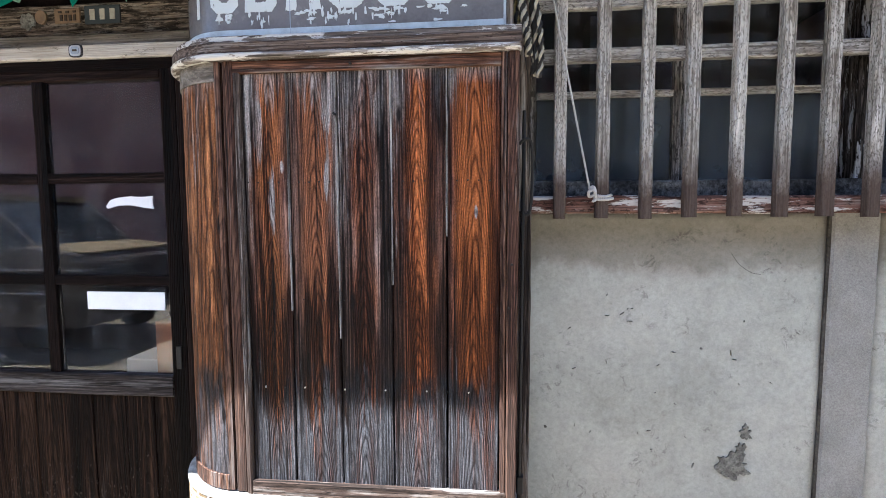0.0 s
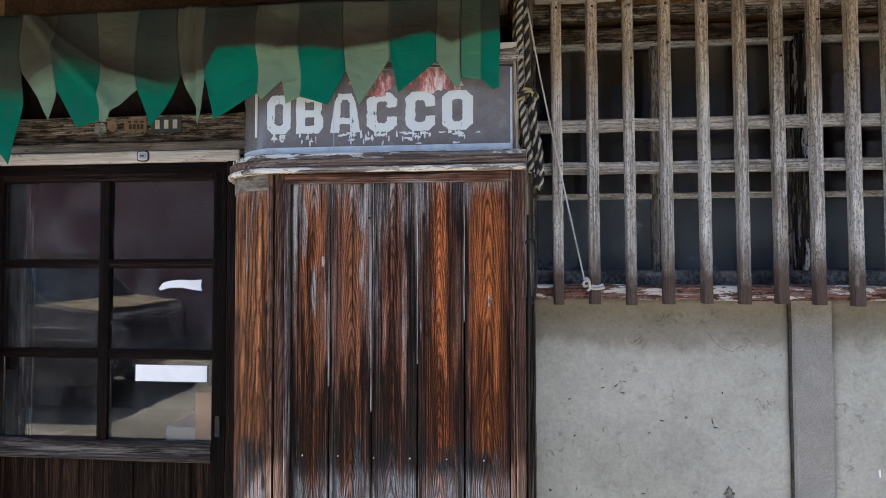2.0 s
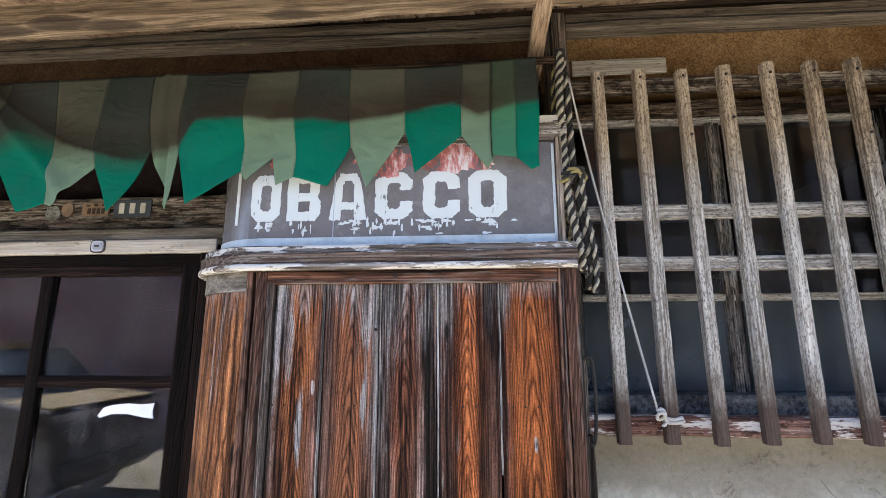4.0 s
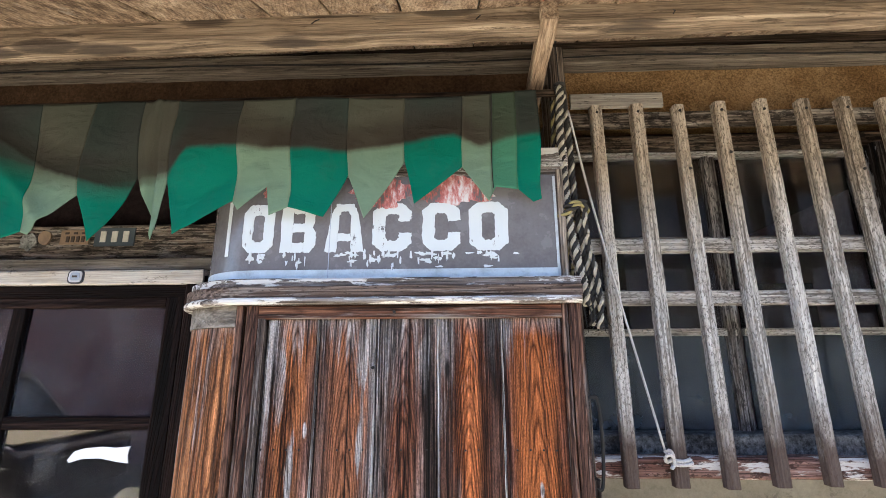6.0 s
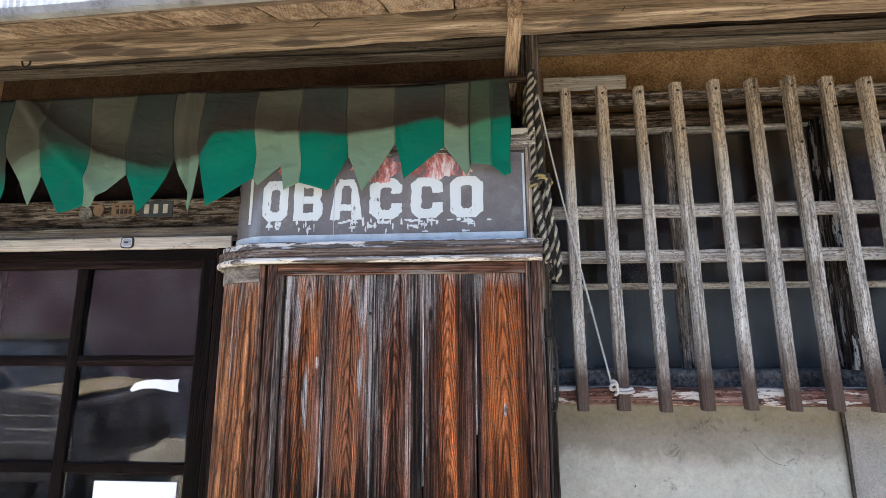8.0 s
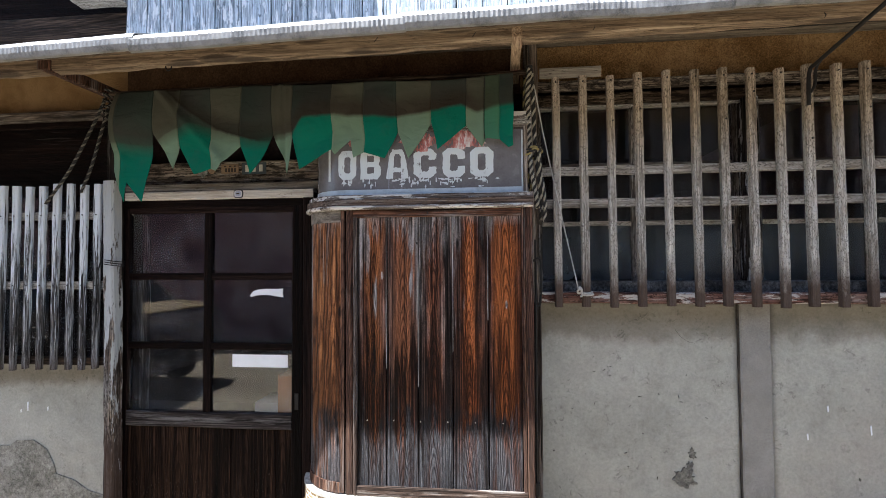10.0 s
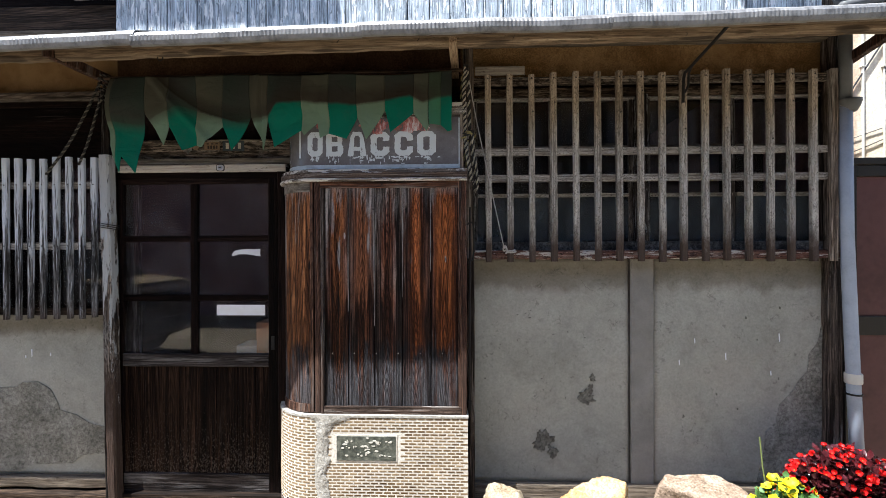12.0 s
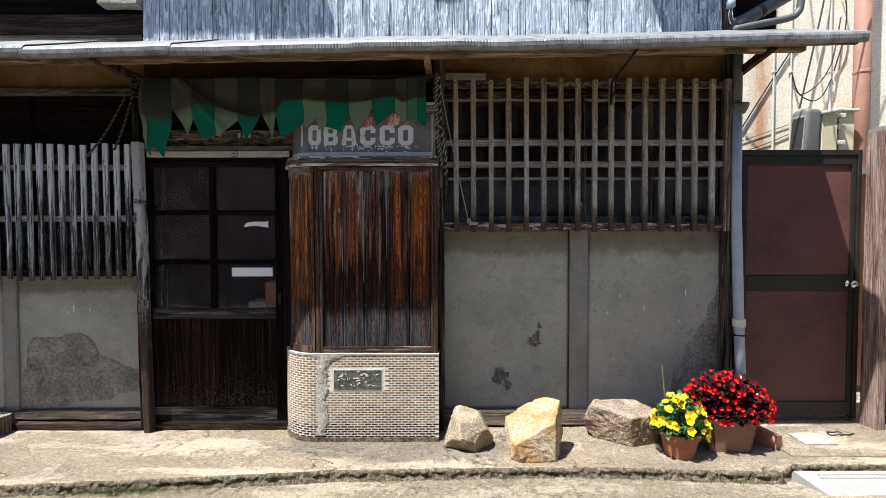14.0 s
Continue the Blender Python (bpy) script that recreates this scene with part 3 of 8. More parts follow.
M_MORTAR = mineral("pale_mortar", (0.38, 0.35, 0.295), (0.52, 0.485, 0.42), (0.62, 0.585, 0.52), 5, 90, 0.5, 0.95, 0.2, 0.002)
M_REPAIR = mineral("rough_cement_repair", (0.17, 0.16, 0.138), (0.315, 0.30, 0.265), (0.44, 0.425, 0.385), 14, 60, 0.5, 0.95, 0.4, 0.006)
M_ROCK1 = mineral("pale_buff_rock", (0.16, 0.115, 0.068), (0.285, 0.232, 0.158), (0.39, 0.34, 0.255), 9, 90, 0.4, 0.95, 0.5, 0.014, bite=0.65, speck=(0.085, 0.065, 0.042))
M_ROCK2 = mineral("rust_streaked_rock", (0.26, 0.115, 0.032), (0.385, 0.255, 0.125), (0.50, 0.445, 0.335), 5, 90, 0.3, 0.95, 0.4, 0.014, bite=0.6, speck=(0.10, 0.055, 0.025))
M_ROCK3 = mineral("brown_grey_rock", (0.12, 0.082, 0.058), (0.245, 0.182, 0.132), (0.40, 0.32, 0.245), 9, 90, 0.5, 0.95, 0.5, 0.015, bite=0.75, speck=(0.055, 0.040, 0.028))
M_SIGN = plain("grey_painted_sign_glass", (0.150, 0.145, 0.152), 0.22, 0, 0.22, 9, 0.0002)
M_SIGN_EDGE = plain("pale_blue_sign_border", (0.47, 0.54, 0.575), 0.4, 0, 0.25, 20)
M_BLACK_IRON = plain("black_iron", (0.018, 0.017, 0.017), 0.6, 0.3, 0.4)
M_ALU = plain("dull_aluminium", (0.55, 0.55, 0.55), 0.38, 0.9, 0.18, 30)
M_ROOF = plain("weathered_roofing_sheet", (0.225, 0.228, 0.232), 0.5, 0.3, 0.45, 16, 0.001)
M_PIPE = plain("blue_grey_drain_plastic", (0.34, 0.39, 0.47), 0.5, 0, 0.15, 8)
M_GUTTER = plain("grey_gutter_plastic", (0.10, 0.105, 0.11), 0.5, 0, 0.2, 8)
M_PIPE_PINK = plain("salmon_drain_plastic", (0.42, 0.23, 0.17), 0.55, 0, 0.15, 8)
M_GATE = plain("faded_maroon_panel", (0.105, 0.046, 0.043), 0.55, 0, 0.30, 1.6, 0.0004)
M_GATE_FRAME = plain("dark_bronze_frame", (0.034, 0.031, 0.028), 0.45, 0.4, 0.2, 6)
M_CHROME = plain("polished_metal", (0.62, 0.62, 0.62), 0.14, 1.0, 0.05)
M_PAPER = plain("white_paper", (0.74, 0.76, 0.80), 0.7, 0, 0.06, 10)
M_TERRA = plain("terracotta", (0.31, 0.13, 0.075), 0.75, 0, 0.2, 18)
M_PLANTER = plain("brown_plastic_planter", (0.215, 0.118, 0.075), 0.5, 0, 0.12, 8)
M_SOIL = mineral("potting_soil", (0.015, 0.011, 0.008), (0.04, 0.03, 0.02), (0.07, 0.05, 0.035), 20, 90, 0.6)
M_GREEN_LEAF = plain("green_leaf", (0.055, 0.13, 0.035), 0.5, 0, 0.45, 40)
M_RED_LEAF = plain("bronze_red_leaf", (0.055, 0.010, 0.013), 0.22, 0, 0.45, 40, spec=0.6)
M_RED = plain("red_petal", (0.56, 0.008, 0.008), 0.5, 0, 0.2, 40)
M_YELLOW = plain("yellow_petal", (0.83, 0.66, 0.012), 0.55, 0, 0.12, 40)
M_EYE = plain("flower_eye", (0.55, 0.20, 0.01), 0.6, 0, 0.2, 40)
M_STEM = plain("plant_stem", (0.12, 0.15, 0.05), 0.6)
M_GRASS = plain("grass_tuft", (0.12, 0.16, 0.045), 0.7, 0, 0.4, 60)
M_ROPE_D = plain("black_rope", (0.022, 0.021, 0.020), 0.9, 0, 0.4, 90, 0.001)
M_ROPE_L = plain("cream_rope", (0.36, 0.335, 0.27), 0.9, 0, 0.3, 90, 0.001)
M_ROPE_G = plain("dark_grey_rope", (0.14, 0.13, 0.11), 0.9, 0, 0.3, 90, 0.001)
M_ROPE_Y = plain("yellow_rope", (0.24, 0.20, 0.085), 0.9, 0, 0.3, 90, 0.001)
M_STRING = plain("grey_cord", (0.40, 0.39, 0.38), 0.85, 0, 0.3, 120, 0.0006)
# Near-black: the unlit rooms' shade is put into the colour.
M_ROOM = mineral("near_black_room", (0.010, 0.0065, 0.007), (0.020, 0.013, 0.0135), (0.034, 0.023, 0.0225), 2, 40, 0.3)
M_CARTON = plain("tan_cardboard", (0.40, 0.185, 0.095), 0.85, 0, 0.15, 6)
M_GLASS = glass("old_window_glass", (0.80, 0.80, 0.82), 0.0, 0.05)
M_FROST = glass("dusty_window_glass", (0.125, 0.150, 0.165), 0.14, 0.45, 0.22)
M_CAR = plain("beige_car_paint", (0.25, 0.19, 0.115), 0.3, 0.0, 0.05, 3, 0.0001)
# Car body away from the sun: its shade is put into a darker paint.
M_CAR_SHADE = plain("shaded_car_paint", (0.075, 0.062, 0.058), 0.35, 0.0, 0.08, 3, 0.0001)
M_TYRE = plain("tyre_rubber", (0.02, 0.02, 0.02), 0.85)
M_CARGLASS = plain("dark_car_glass", (0.02, 0.025, 0.03), 0.06)
M_DARK = plain("dark_plastic", (0.03, 0.03, 0.032), 0.5)
M_APPLIANCE = plain("off_white_casing", (0.55, 0.545, 0.50), 0.45, 0, 0.08, 6)
# Off-white cooling unit, darkened to carry its shade in the colour.
M_UNIT = plain("shaded_white_casing", (0.13, 0.132, 0.122), 0.45, 0, 0.12, 6)
M_CREAM_BOX = plain("yellowed_cream_casing", (0.55, 0.49, 0.33), 0.5, 0, 0.1, 6)
M_TILE_ROOF = plain("grey_roof_tile", (0.10, 0.105, 0.11), 0.5, 0, 0.3, 6)
M_OPPOSITE = mineral("opposite_wall_render", (0.175, 0.100, 0.105), (0.265, 0.160, 0.165), (0.34, 0.225, 0.225), 0.14, 20, 0.2)
M_OPPOSITE_D = mineral("dark_opposite_render", (0.055, 0.052, 0.056), (0.085, 0.082, 0.088), (0.12, 0.117, 0.124), 0.14, 20, 0.2)
M_PLATE = plain("slate_blue_plate", (0.060, 0.075, 0.085), 0.5, 0.2, 0.2, 40)
M_SOOTY_SILL = mineral("dust_caked_sill", (0.010, 0.010, 0.011), (0.030, 0.032, 0.035), (0.125, 0.130, 0.135), 9, 60, 0.5, 0.95, 0.2, 0.004, bite=0.7)
M_TAN_PLATE = plain("tan_tin_plate", (0.24, 0.165, 0.105), 0.6, 0.2, 0.3, 40)
M_MARK = plain("cream_marking", (0.50, 0.48, 0.42), 0.6, 0, 0.2, 60)
M_MARK_D = plain("dark_marking", (0.05, 0.035, 0.025), 0.6, 0, 0.2, 60)
M_RAMP = plain("white_ramp_plastic", (0.27, 0.268, 0.25), 0.6, 0, 0.12, 12, 0.001)
M_BRICK_RED = mineral("rust_red_slab", (0.24, 0.10, 0.075), (0.36, 0.175, 0.13), (0.46, 0.25, 0.19), 5, 60, 0.5)


def paving(name, skin, worn, dirt, crack=0.8, patch=0.0):
    """Old cast concrete: a pale skin that has worn off in patches down to gritty aggregate, dark damp stains, pebbles and cracks."""
    m = Mat(name, 0.95, spec=0.1)
    v = m.vec()
    flow = m.vec((0.55, 1.6, 1))
    wide = m.noise(flow, 1.5, 6, 0.62, 0.5)
    ragged_edge = m.noise(v, 16, 7, 0.72, 0.4)
    sand = m.noise(v, 260, 4, 0.7)
    pebble = m.cells(v, 150)
    gone = m.ramp(m.math("ADD", m.math("MULTIPLY", wide, 0.72), m.math("MULTIPLY", ragged_edge, 0.28)), (0.465, 0.0), (0.50, 0.7), (0.58, 1.0))
    stone = m.ramp(pebble, (0.0, tuple(c * 1.7 for c in worn)), (0.35, worn), (0.62, tuple(c * 0.38 for c in worn)))
    top = m.mix(m.noise(v, 7, 5, 0.66), tuple(c * 0.78 for c in skin), tuple(c * 1.18 for c in skin))
    col = m.mix(gone, top, m.mix(0.6, worn, stone))
    rim = m.ramp(m.math("ABSOLUTE", m.math("SUBTRACT", gone, 0.30)), (0.0, 1.0), (0.16, 0.0))
    col = m.mix(m.math("MULTIPLY", rim, 0.5), col, tuple(min(0.6, c * 1.45) for c in skin))
    damp = m.ramp(m.noise(m.vec((0.8, 1.9, 1)), 1.9, 5, 0.64, 0.6), (0.50, 0.0), (0.66, 1.0))
    col = m.mix(m.math("MULTIPLY", damp, 0.62), col, dirt)
    if patch:
        # smooth grey trowelled patch in front of the tiled base
        geo = m.nt.nodes.new("ShaderNodeNewGeometry")
        sep = m.nt.nodes.new("ShaderNodeSeparateXYZ")
        m.nt.links.new(geo.outputs["Position"], sep.inputs[0])
        dx = m.math("DIVIDE", m.math("ADD", sep.outputs[0], 0.20), 0.98)
        dy = m.math("DIVIDE", m.math("ADD", m.math("ADD", sep.outputs[1], 0.13), m.math("MULTIPLY", sep.outputs[0], 0.08)), 0.20)
        d = m.math("ADD", m.math("MULTIPLY", dx, dx), m.math("MULTIPLY", dy, dy))
        d = m.math("ADD", d, m.math("MULTIPLY", m.math("SUBTRACT", m.noise(v, 7, 6, 0.66), 0.5), 2.2))
        col = m.mix(m.math("MULTIPLY", m.ramp(d, (0.55, 1.0), (1.15, 0.0)), patch), col, m.mix(m.noise(v, 12, 4, 0.6), (0.115, 0.098, 0.078), (0.195, 0.170, 0.138)))
    spot = m.ramp(m.noise(v, 60, 5, 0.75), (0.60, 0.0), (0.68, 1.0))
    col = m.mix(m.math("MULTIPLY", spot, 0.6), col, tuple(c * 0.35 for c in dirt))
    e = m.math("ABSOLUTE", m.math("SUBTRACT", m.noise(v, 1.7, 7, 0.60, 0.9), 0.5))
    here = m.ramp(m.noise(v, 2.3, 2), (0.46, 0.0), (0.56, 1.0))
    split = m.math("MULTIPLY", m.math("MULTIPLY", m.ramp(e, (0.0, 1.0), (0.0055, 0.0)), here), crack)
    col = m.mix(split, col, (0.018, 0.015, 0.011))
    col = m.mix(1.0, col, m.ramp(sand, (0.36, 0.52), (0.50, 1.0), (0.64, 1.42)), "MULTIPLY")
    col = m.mix(1.0, col, m.ramp(m.noise(v, 48, 6, 0.78, 0.3), (0.36, 0.62), (0.50, 1.0), (0.64, 1.32)), "MULTIPLY")
    h = m.math("ADD", m.math("MULTIPLY", gone, -0.55), m.math("ADD", m.math("MULTIPLY", sand, 0.35), m.math("MULTIPLY", m.math("MULTIPLY", pebble, gone), -0.5)))
    m.bump(m.math("SUBTRACT", m.math("ADD", h, m.math("MULTIPLY", ragged_edge, 0.5)), split), 1.0, 0.010)
    return m.done(col)


M_PAVE = paving("worn_concrete", (0.362, 0.300, 0.224), (0.280, 0.226, 0.162), (0.172, 0.148, 0.118), patch=0.85)
M_ROAD = paving("sunlit_road", (0.290, 0.250, 0.186), (0.225, 0.190, 0.136), (0.150, 0.130, 0.098), 0.6)


def tile_material(name, c0, c1, c2, stain=0.85):
    m = Mat(name, 0.75, spec=0.12)
    v = m.vec()
    n = m.noise(v, 25, 5, 0.7)
    t = m.math("ADD", m.math("MULTIPLY", m.oi.outputs["Random"], 0.45), m.math("MULTIPLY", n, 0.55))
    geo = m.nt.nodes.new("ShaderNodeNewGeometry")
    t = m.math("ADD", t, m.math("MULTIPLY", m.math("SUBTRACT", geo.outputs["Random Per Island"], 0.5), 0.4))
    m.bump(m.noise(v, 160, 3), 0.5, 0.001)
    col = m.ramp(t, (0.25, c0), (0.5, c1), (0.78, c2))
    # splash stain low on the front
    sep = m.nt.nodes.new("ShaderNodeSeparateXYZ")
    m.nt.links.new(geo.outputs["Position"], sep.inputs[0])
    big = m.nt.nodes.new("ShaderNodeTexNoise")
    m.nt.links.new(geo.outputs["Position"], big.inputs["Vector"])
    big.inputs["Scale"].default_value, big.inputs["Detail"].default_value = 6.0, 5.0
    dz = m.math("DIVIDE", m.math("SUBTRACT", sep.outputs[2], 0.17), 0.085)
    dx = m.math("DIVIDE", m.math("ADD", sep.outputs[0], 0.30), 0.34)
    d = m.math("ADD", m.math("ADD", m.math("MULTIPLY", dz, dz), m.math("MULTIPLY", dx, dx)), m.math("MULTIPLY", m.math("SUBTRACT", big.outputs[0], 0.5), 3.0))
    return m.done(m.mix(m.math("MULTIPLY", m.ramp(d, (0.5, 1.0), (1.5, 0.0)), stain), col, m.mix(1.0, col, (0.42, 0.34, 0.24), "MULTIPLY")))


M_TILE = tile_material("buff_brown_tile", (0.088, 0.056, 0.030), (0.152, 0.106, 0.060), (0.235, 0.172, 0.104))
M_TILE_DARK = tile_material("purple_brown_tile", (0.008, 0.0035, 0.004), (0.017, 0.0055, 0.0062), (0.030, 0.012, 0.012), 0.0)


def cloth_material(name, color, soil):
    """Thin canvas: dark brown above a sagging line, faded below, some light comes through."""
    m = Mat(name, 0.9, spec=0.1)
    v = m.vec((1, 1, 1), False, "Generated")
    weave = m.noise(m.vec((1, 1, 1)), 500, 2)
    fade = m.noise(m.vec((1, 1, 1)), 9, 5, 0.65)
    geo = m.nt.nodes.new("ShaderNodeNewGeometry")
    sep = m.nt.nodes.new("ShaderNodeSeparateXYZ")
    m.nt.links.new(geo.outputs["Position"], sep.inputs[0])
    x, z = sep.outputs[0], sep.outputs[2]
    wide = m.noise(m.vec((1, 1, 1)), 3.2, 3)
    # height of the brown part's edge over x from -1.95 to 0.05, as metres above 2.0
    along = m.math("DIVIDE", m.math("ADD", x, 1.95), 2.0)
    brown_edge = m.ramp(along, (0.0, 0.25), (0.10, 0.23), (0.21, 0.335), (0.27, 0.30), (0.36, 0.245), (0.47, 0.27), (0.495, 0.335), (0.57, 0.345), (0.65, 0.332), (0.72, 0.326), (0.80, 0.352), (0.865, 0.372), (0.90, 0.335), (0.94, 0.36), (1.0, 0.36))
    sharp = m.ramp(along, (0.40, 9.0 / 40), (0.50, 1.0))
    line = m.math("SUBTRACT", m.math("SUBTRACT", z, 2.0), brown_edge)
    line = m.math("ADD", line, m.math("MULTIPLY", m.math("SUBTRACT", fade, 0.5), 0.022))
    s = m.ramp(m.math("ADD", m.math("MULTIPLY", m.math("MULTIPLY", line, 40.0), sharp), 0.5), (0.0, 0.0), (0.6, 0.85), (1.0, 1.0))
    # shade of the swag, painted as a dark band just above that edge
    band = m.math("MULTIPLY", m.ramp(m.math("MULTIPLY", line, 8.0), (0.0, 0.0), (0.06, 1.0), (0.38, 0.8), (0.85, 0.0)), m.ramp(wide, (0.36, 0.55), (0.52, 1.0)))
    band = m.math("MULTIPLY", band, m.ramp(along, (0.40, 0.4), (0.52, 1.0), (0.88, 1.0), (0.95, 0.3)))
    # shade painted into the long fold that swags down from the upper hem
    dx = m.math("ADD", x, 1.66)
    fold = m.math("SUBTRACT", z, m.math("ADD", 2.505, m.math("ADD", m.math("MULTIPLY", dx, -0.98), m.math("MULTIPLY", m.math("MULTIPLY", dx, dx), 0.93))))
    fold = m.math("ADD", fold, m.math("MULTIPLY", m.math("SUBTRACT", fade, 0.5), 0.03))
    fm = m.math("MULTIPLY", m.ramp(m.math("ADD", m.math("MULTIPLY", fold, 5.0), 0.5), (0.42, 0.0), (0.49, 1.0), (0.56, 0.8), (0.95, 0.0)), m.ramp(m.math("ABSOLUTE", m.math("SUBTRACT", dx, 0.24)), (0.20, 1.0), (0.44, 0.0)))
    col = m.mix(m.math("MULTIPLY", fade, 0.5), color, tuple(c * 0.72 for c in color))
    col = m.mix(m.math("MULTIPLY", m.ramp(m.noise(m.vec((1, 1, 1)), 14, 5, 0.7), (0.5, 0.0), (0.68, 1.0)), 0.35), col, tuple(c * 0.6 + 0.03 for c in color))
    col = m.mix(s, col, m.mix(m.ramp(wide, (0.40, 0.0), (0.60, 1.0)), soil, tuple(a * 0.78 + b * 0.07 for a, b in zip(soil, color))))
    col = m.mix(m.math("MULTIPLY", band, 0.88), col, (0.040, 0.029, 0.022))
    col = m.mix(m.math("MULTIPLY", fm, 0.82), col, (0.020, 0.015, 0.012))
    crease = m.noise(m.vec((1, 1, 2.2)), 7, 3, 0.5, 0.8)
    m.bump(m.math("ADD", m.math("MULTIPLY", weave, 0.3), m.math("ADD", m.math("MULTIPLY", fade, 1.2), m.math("MULTIPLY", crease, 2.0))), 0.8, 0.008)
    m.put(m.b.inputs["Base Color"], col)
    tr = m.nt.nodes.new("ShaderNodeBsdfTranslucent")
    m.put(tr.inputs[0], col)
    mx = m.nt.nodes.new("ShaderNodeMixShader")
    mx.inputs[0].default_value = 0.3
    m.nt.links.new(m.b.outputs[0], mx.inputs[1])
    m.nt.links.new(tr.outputs[0], mx.inputs[2])
    m.nt.links.new(mx.outputs[0], m.nt.nodes["Material Output"].inputs[0])
    return m.m


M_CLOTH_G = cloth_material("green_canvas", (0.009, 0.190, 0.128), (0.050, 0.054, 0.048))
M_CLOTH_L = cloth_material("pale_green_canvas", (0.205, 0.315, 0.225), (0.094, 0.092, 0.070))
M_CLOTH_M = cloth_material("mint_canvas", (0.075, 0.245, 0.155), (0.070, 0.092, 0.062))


def letter_material():
    """White sign paint, chipped."""
    m = Mat("chipped_white_letter_paint", 0.8, spec=0.12)
    v = m.vec((1, 1, 0.5))
    chip = m.ramp(m.math("ADD", m.math("MULTIPLY", m.noise(v, 26, 6, 0.7), 0.8), m.math("MULTIPLY", m.noise(v, 90, 4, 0.7), 0.2)), (0.375, 0.0), (0.39, 1.0))
    col = m.mix(chip, (0.15, 0.145, 0.155), m.mix(m.noise(v, 12, 4), (0.52, 0.575, 0.60), (0.61, 0.655, 0.67)))
    m.bump(chip, 0.6, 0.001)
    return m.done(col)


M_LETTER = letter_material()


def emblem_material():
    m = Mat("flaking_red_emblem", 0.5)
    n = m.noise(m.vec((1, 1, 0.35)), 45, 6, 0.7)
    return m.done(m.ramp(n, (0.40, (0.12, 0.11, 0.115)), (0.47, (0.38, 0.10, 0.09)), (0.53, (0.50, 0.27, 0.25)), (0.60, (0.60, 0.58, 0.58))))


M_EMBLEM = emblem_material()


def plaque_material():
    m = Mat("mottled_green_plaque", 0.6)
    v = m.vec()
    n = m.noise(v, 30, 6, 0.65)
    m.bump(n, 0.8, 0.004)
    return m.done(m.ramp(n, (0.38, (0.028, 0.032, 0.026)), (0.52, (0.065, 0.072, 0.056)), (0.70, (0.17, 0.17, 0.14))))


M_PLAQUE = plaque_material()

# ---- mesh helpers ----
ORIGIN = {}


def thing(name, base, label, category, group="", kind=""):
    ob = new(name)
    ob.location, ob.empty_display_size = base, 0.05
    ORIGIN[ob] = Vector(base)
    return tagged(ob, label, category, group, kind)


def part(name, bm, material, parent=None, label="", smooth=False, origin=None):
    """Links a bmesh, given in world metres, as one mesh object with its origin in its middle, under parent."""
    if origin is None:
        lo = Vector([min(v.co[i] for v in bm.verts) for i in range(3)])
        hi = Vector([max(v.co[i] for v in bm.verts) for i in range(3)])
        origin = (lo + hi) / 2
    bmesh.ops.translate(bm, verts=bm.verts, vec=-Vector(origin))
    me = bpy.data.meshes.new(name)
    bm.to_mesh(me)
    bm.free()
    if smooth:
        me.polygons.foreach_set("use_smooth", [True] * len(me.polygons))
    me.materials.append(material)
    ob = new(name, me)
    ORIGIN[ob] = Vector(origin)
    if parent:
        ob.parent = parent
        ob.location = Vector(origin) - ORIGIN[parent]
    else:
        ob.location = origin
    return tagged(ob, label)


def solo(name, bm, material, label, category, group="", kind="", smooth=False):
    return tagged(part(name, bm, material, None, "", smooth), label, category, group, kind)


def beam(bm, p0, p1, w, d, side=None, seg=1, wob=0.0, ch=0.004, w1=None, d1=None, seed=0.0, freq=9.0):
    """A bar with chamfered edges from p0 to p1, w wide along side and d deep, its edges uneven by wob."""
    p0, p1 = Vector(p0), Vector(p1)
    n = (p1 - p0).normalized()
    u = Vector(side) if side else (Vector((1, 0, 0)) if abs(n.x) < 0.9 else Vector((0, 0, 1)))
    u = (u - n * u.dot(n)).normalized()
    v = n.cross(u)
    w1, d1 = w if w1 is None else w1, d if d1 is None else d1
    rings = []
    for i in range(seg + 1):
        f = i / seg
        c, ww, dd = p0.lerp(p1, f), (w + (w1 - w) * f) / 2, (d + (d1 - d) * f) / 2
        k = min(ch, ww * 0.45, dd * 0.45)
        ring = []
        for a, b in ((-ww + k, -dd), (ww - k, -dd), (ww, -dd + k), (ww, dd - k), (ww - k, dd), (-ww + k, dd), (-ww, dd - k), (-ww, -dd + k)):
            q = c + u * a + v * b
            if wob:
                s = q * freq + Vector((seed, seed * 1.7, 0))
                q = q + u * noise.noise(s) * wob + v * noise.noise(s + Vector((9, 4, 2))) * wob
            ring.append(bm.verts.new(q))
        rings.append(ring)
    for a, b in zip(rings, rings[1:]):
        for i in range(8):
            j = (i + 1) % 8
            bm.faces.new((a[i], a[j], b[j], b[i]))
    bm.faces.new(rings[0][::-1])
    bm.faces.new(rings[-1])
    return bm


def bar(*args, **kw):
    return beam(bmesh.new(), *args, **kw)


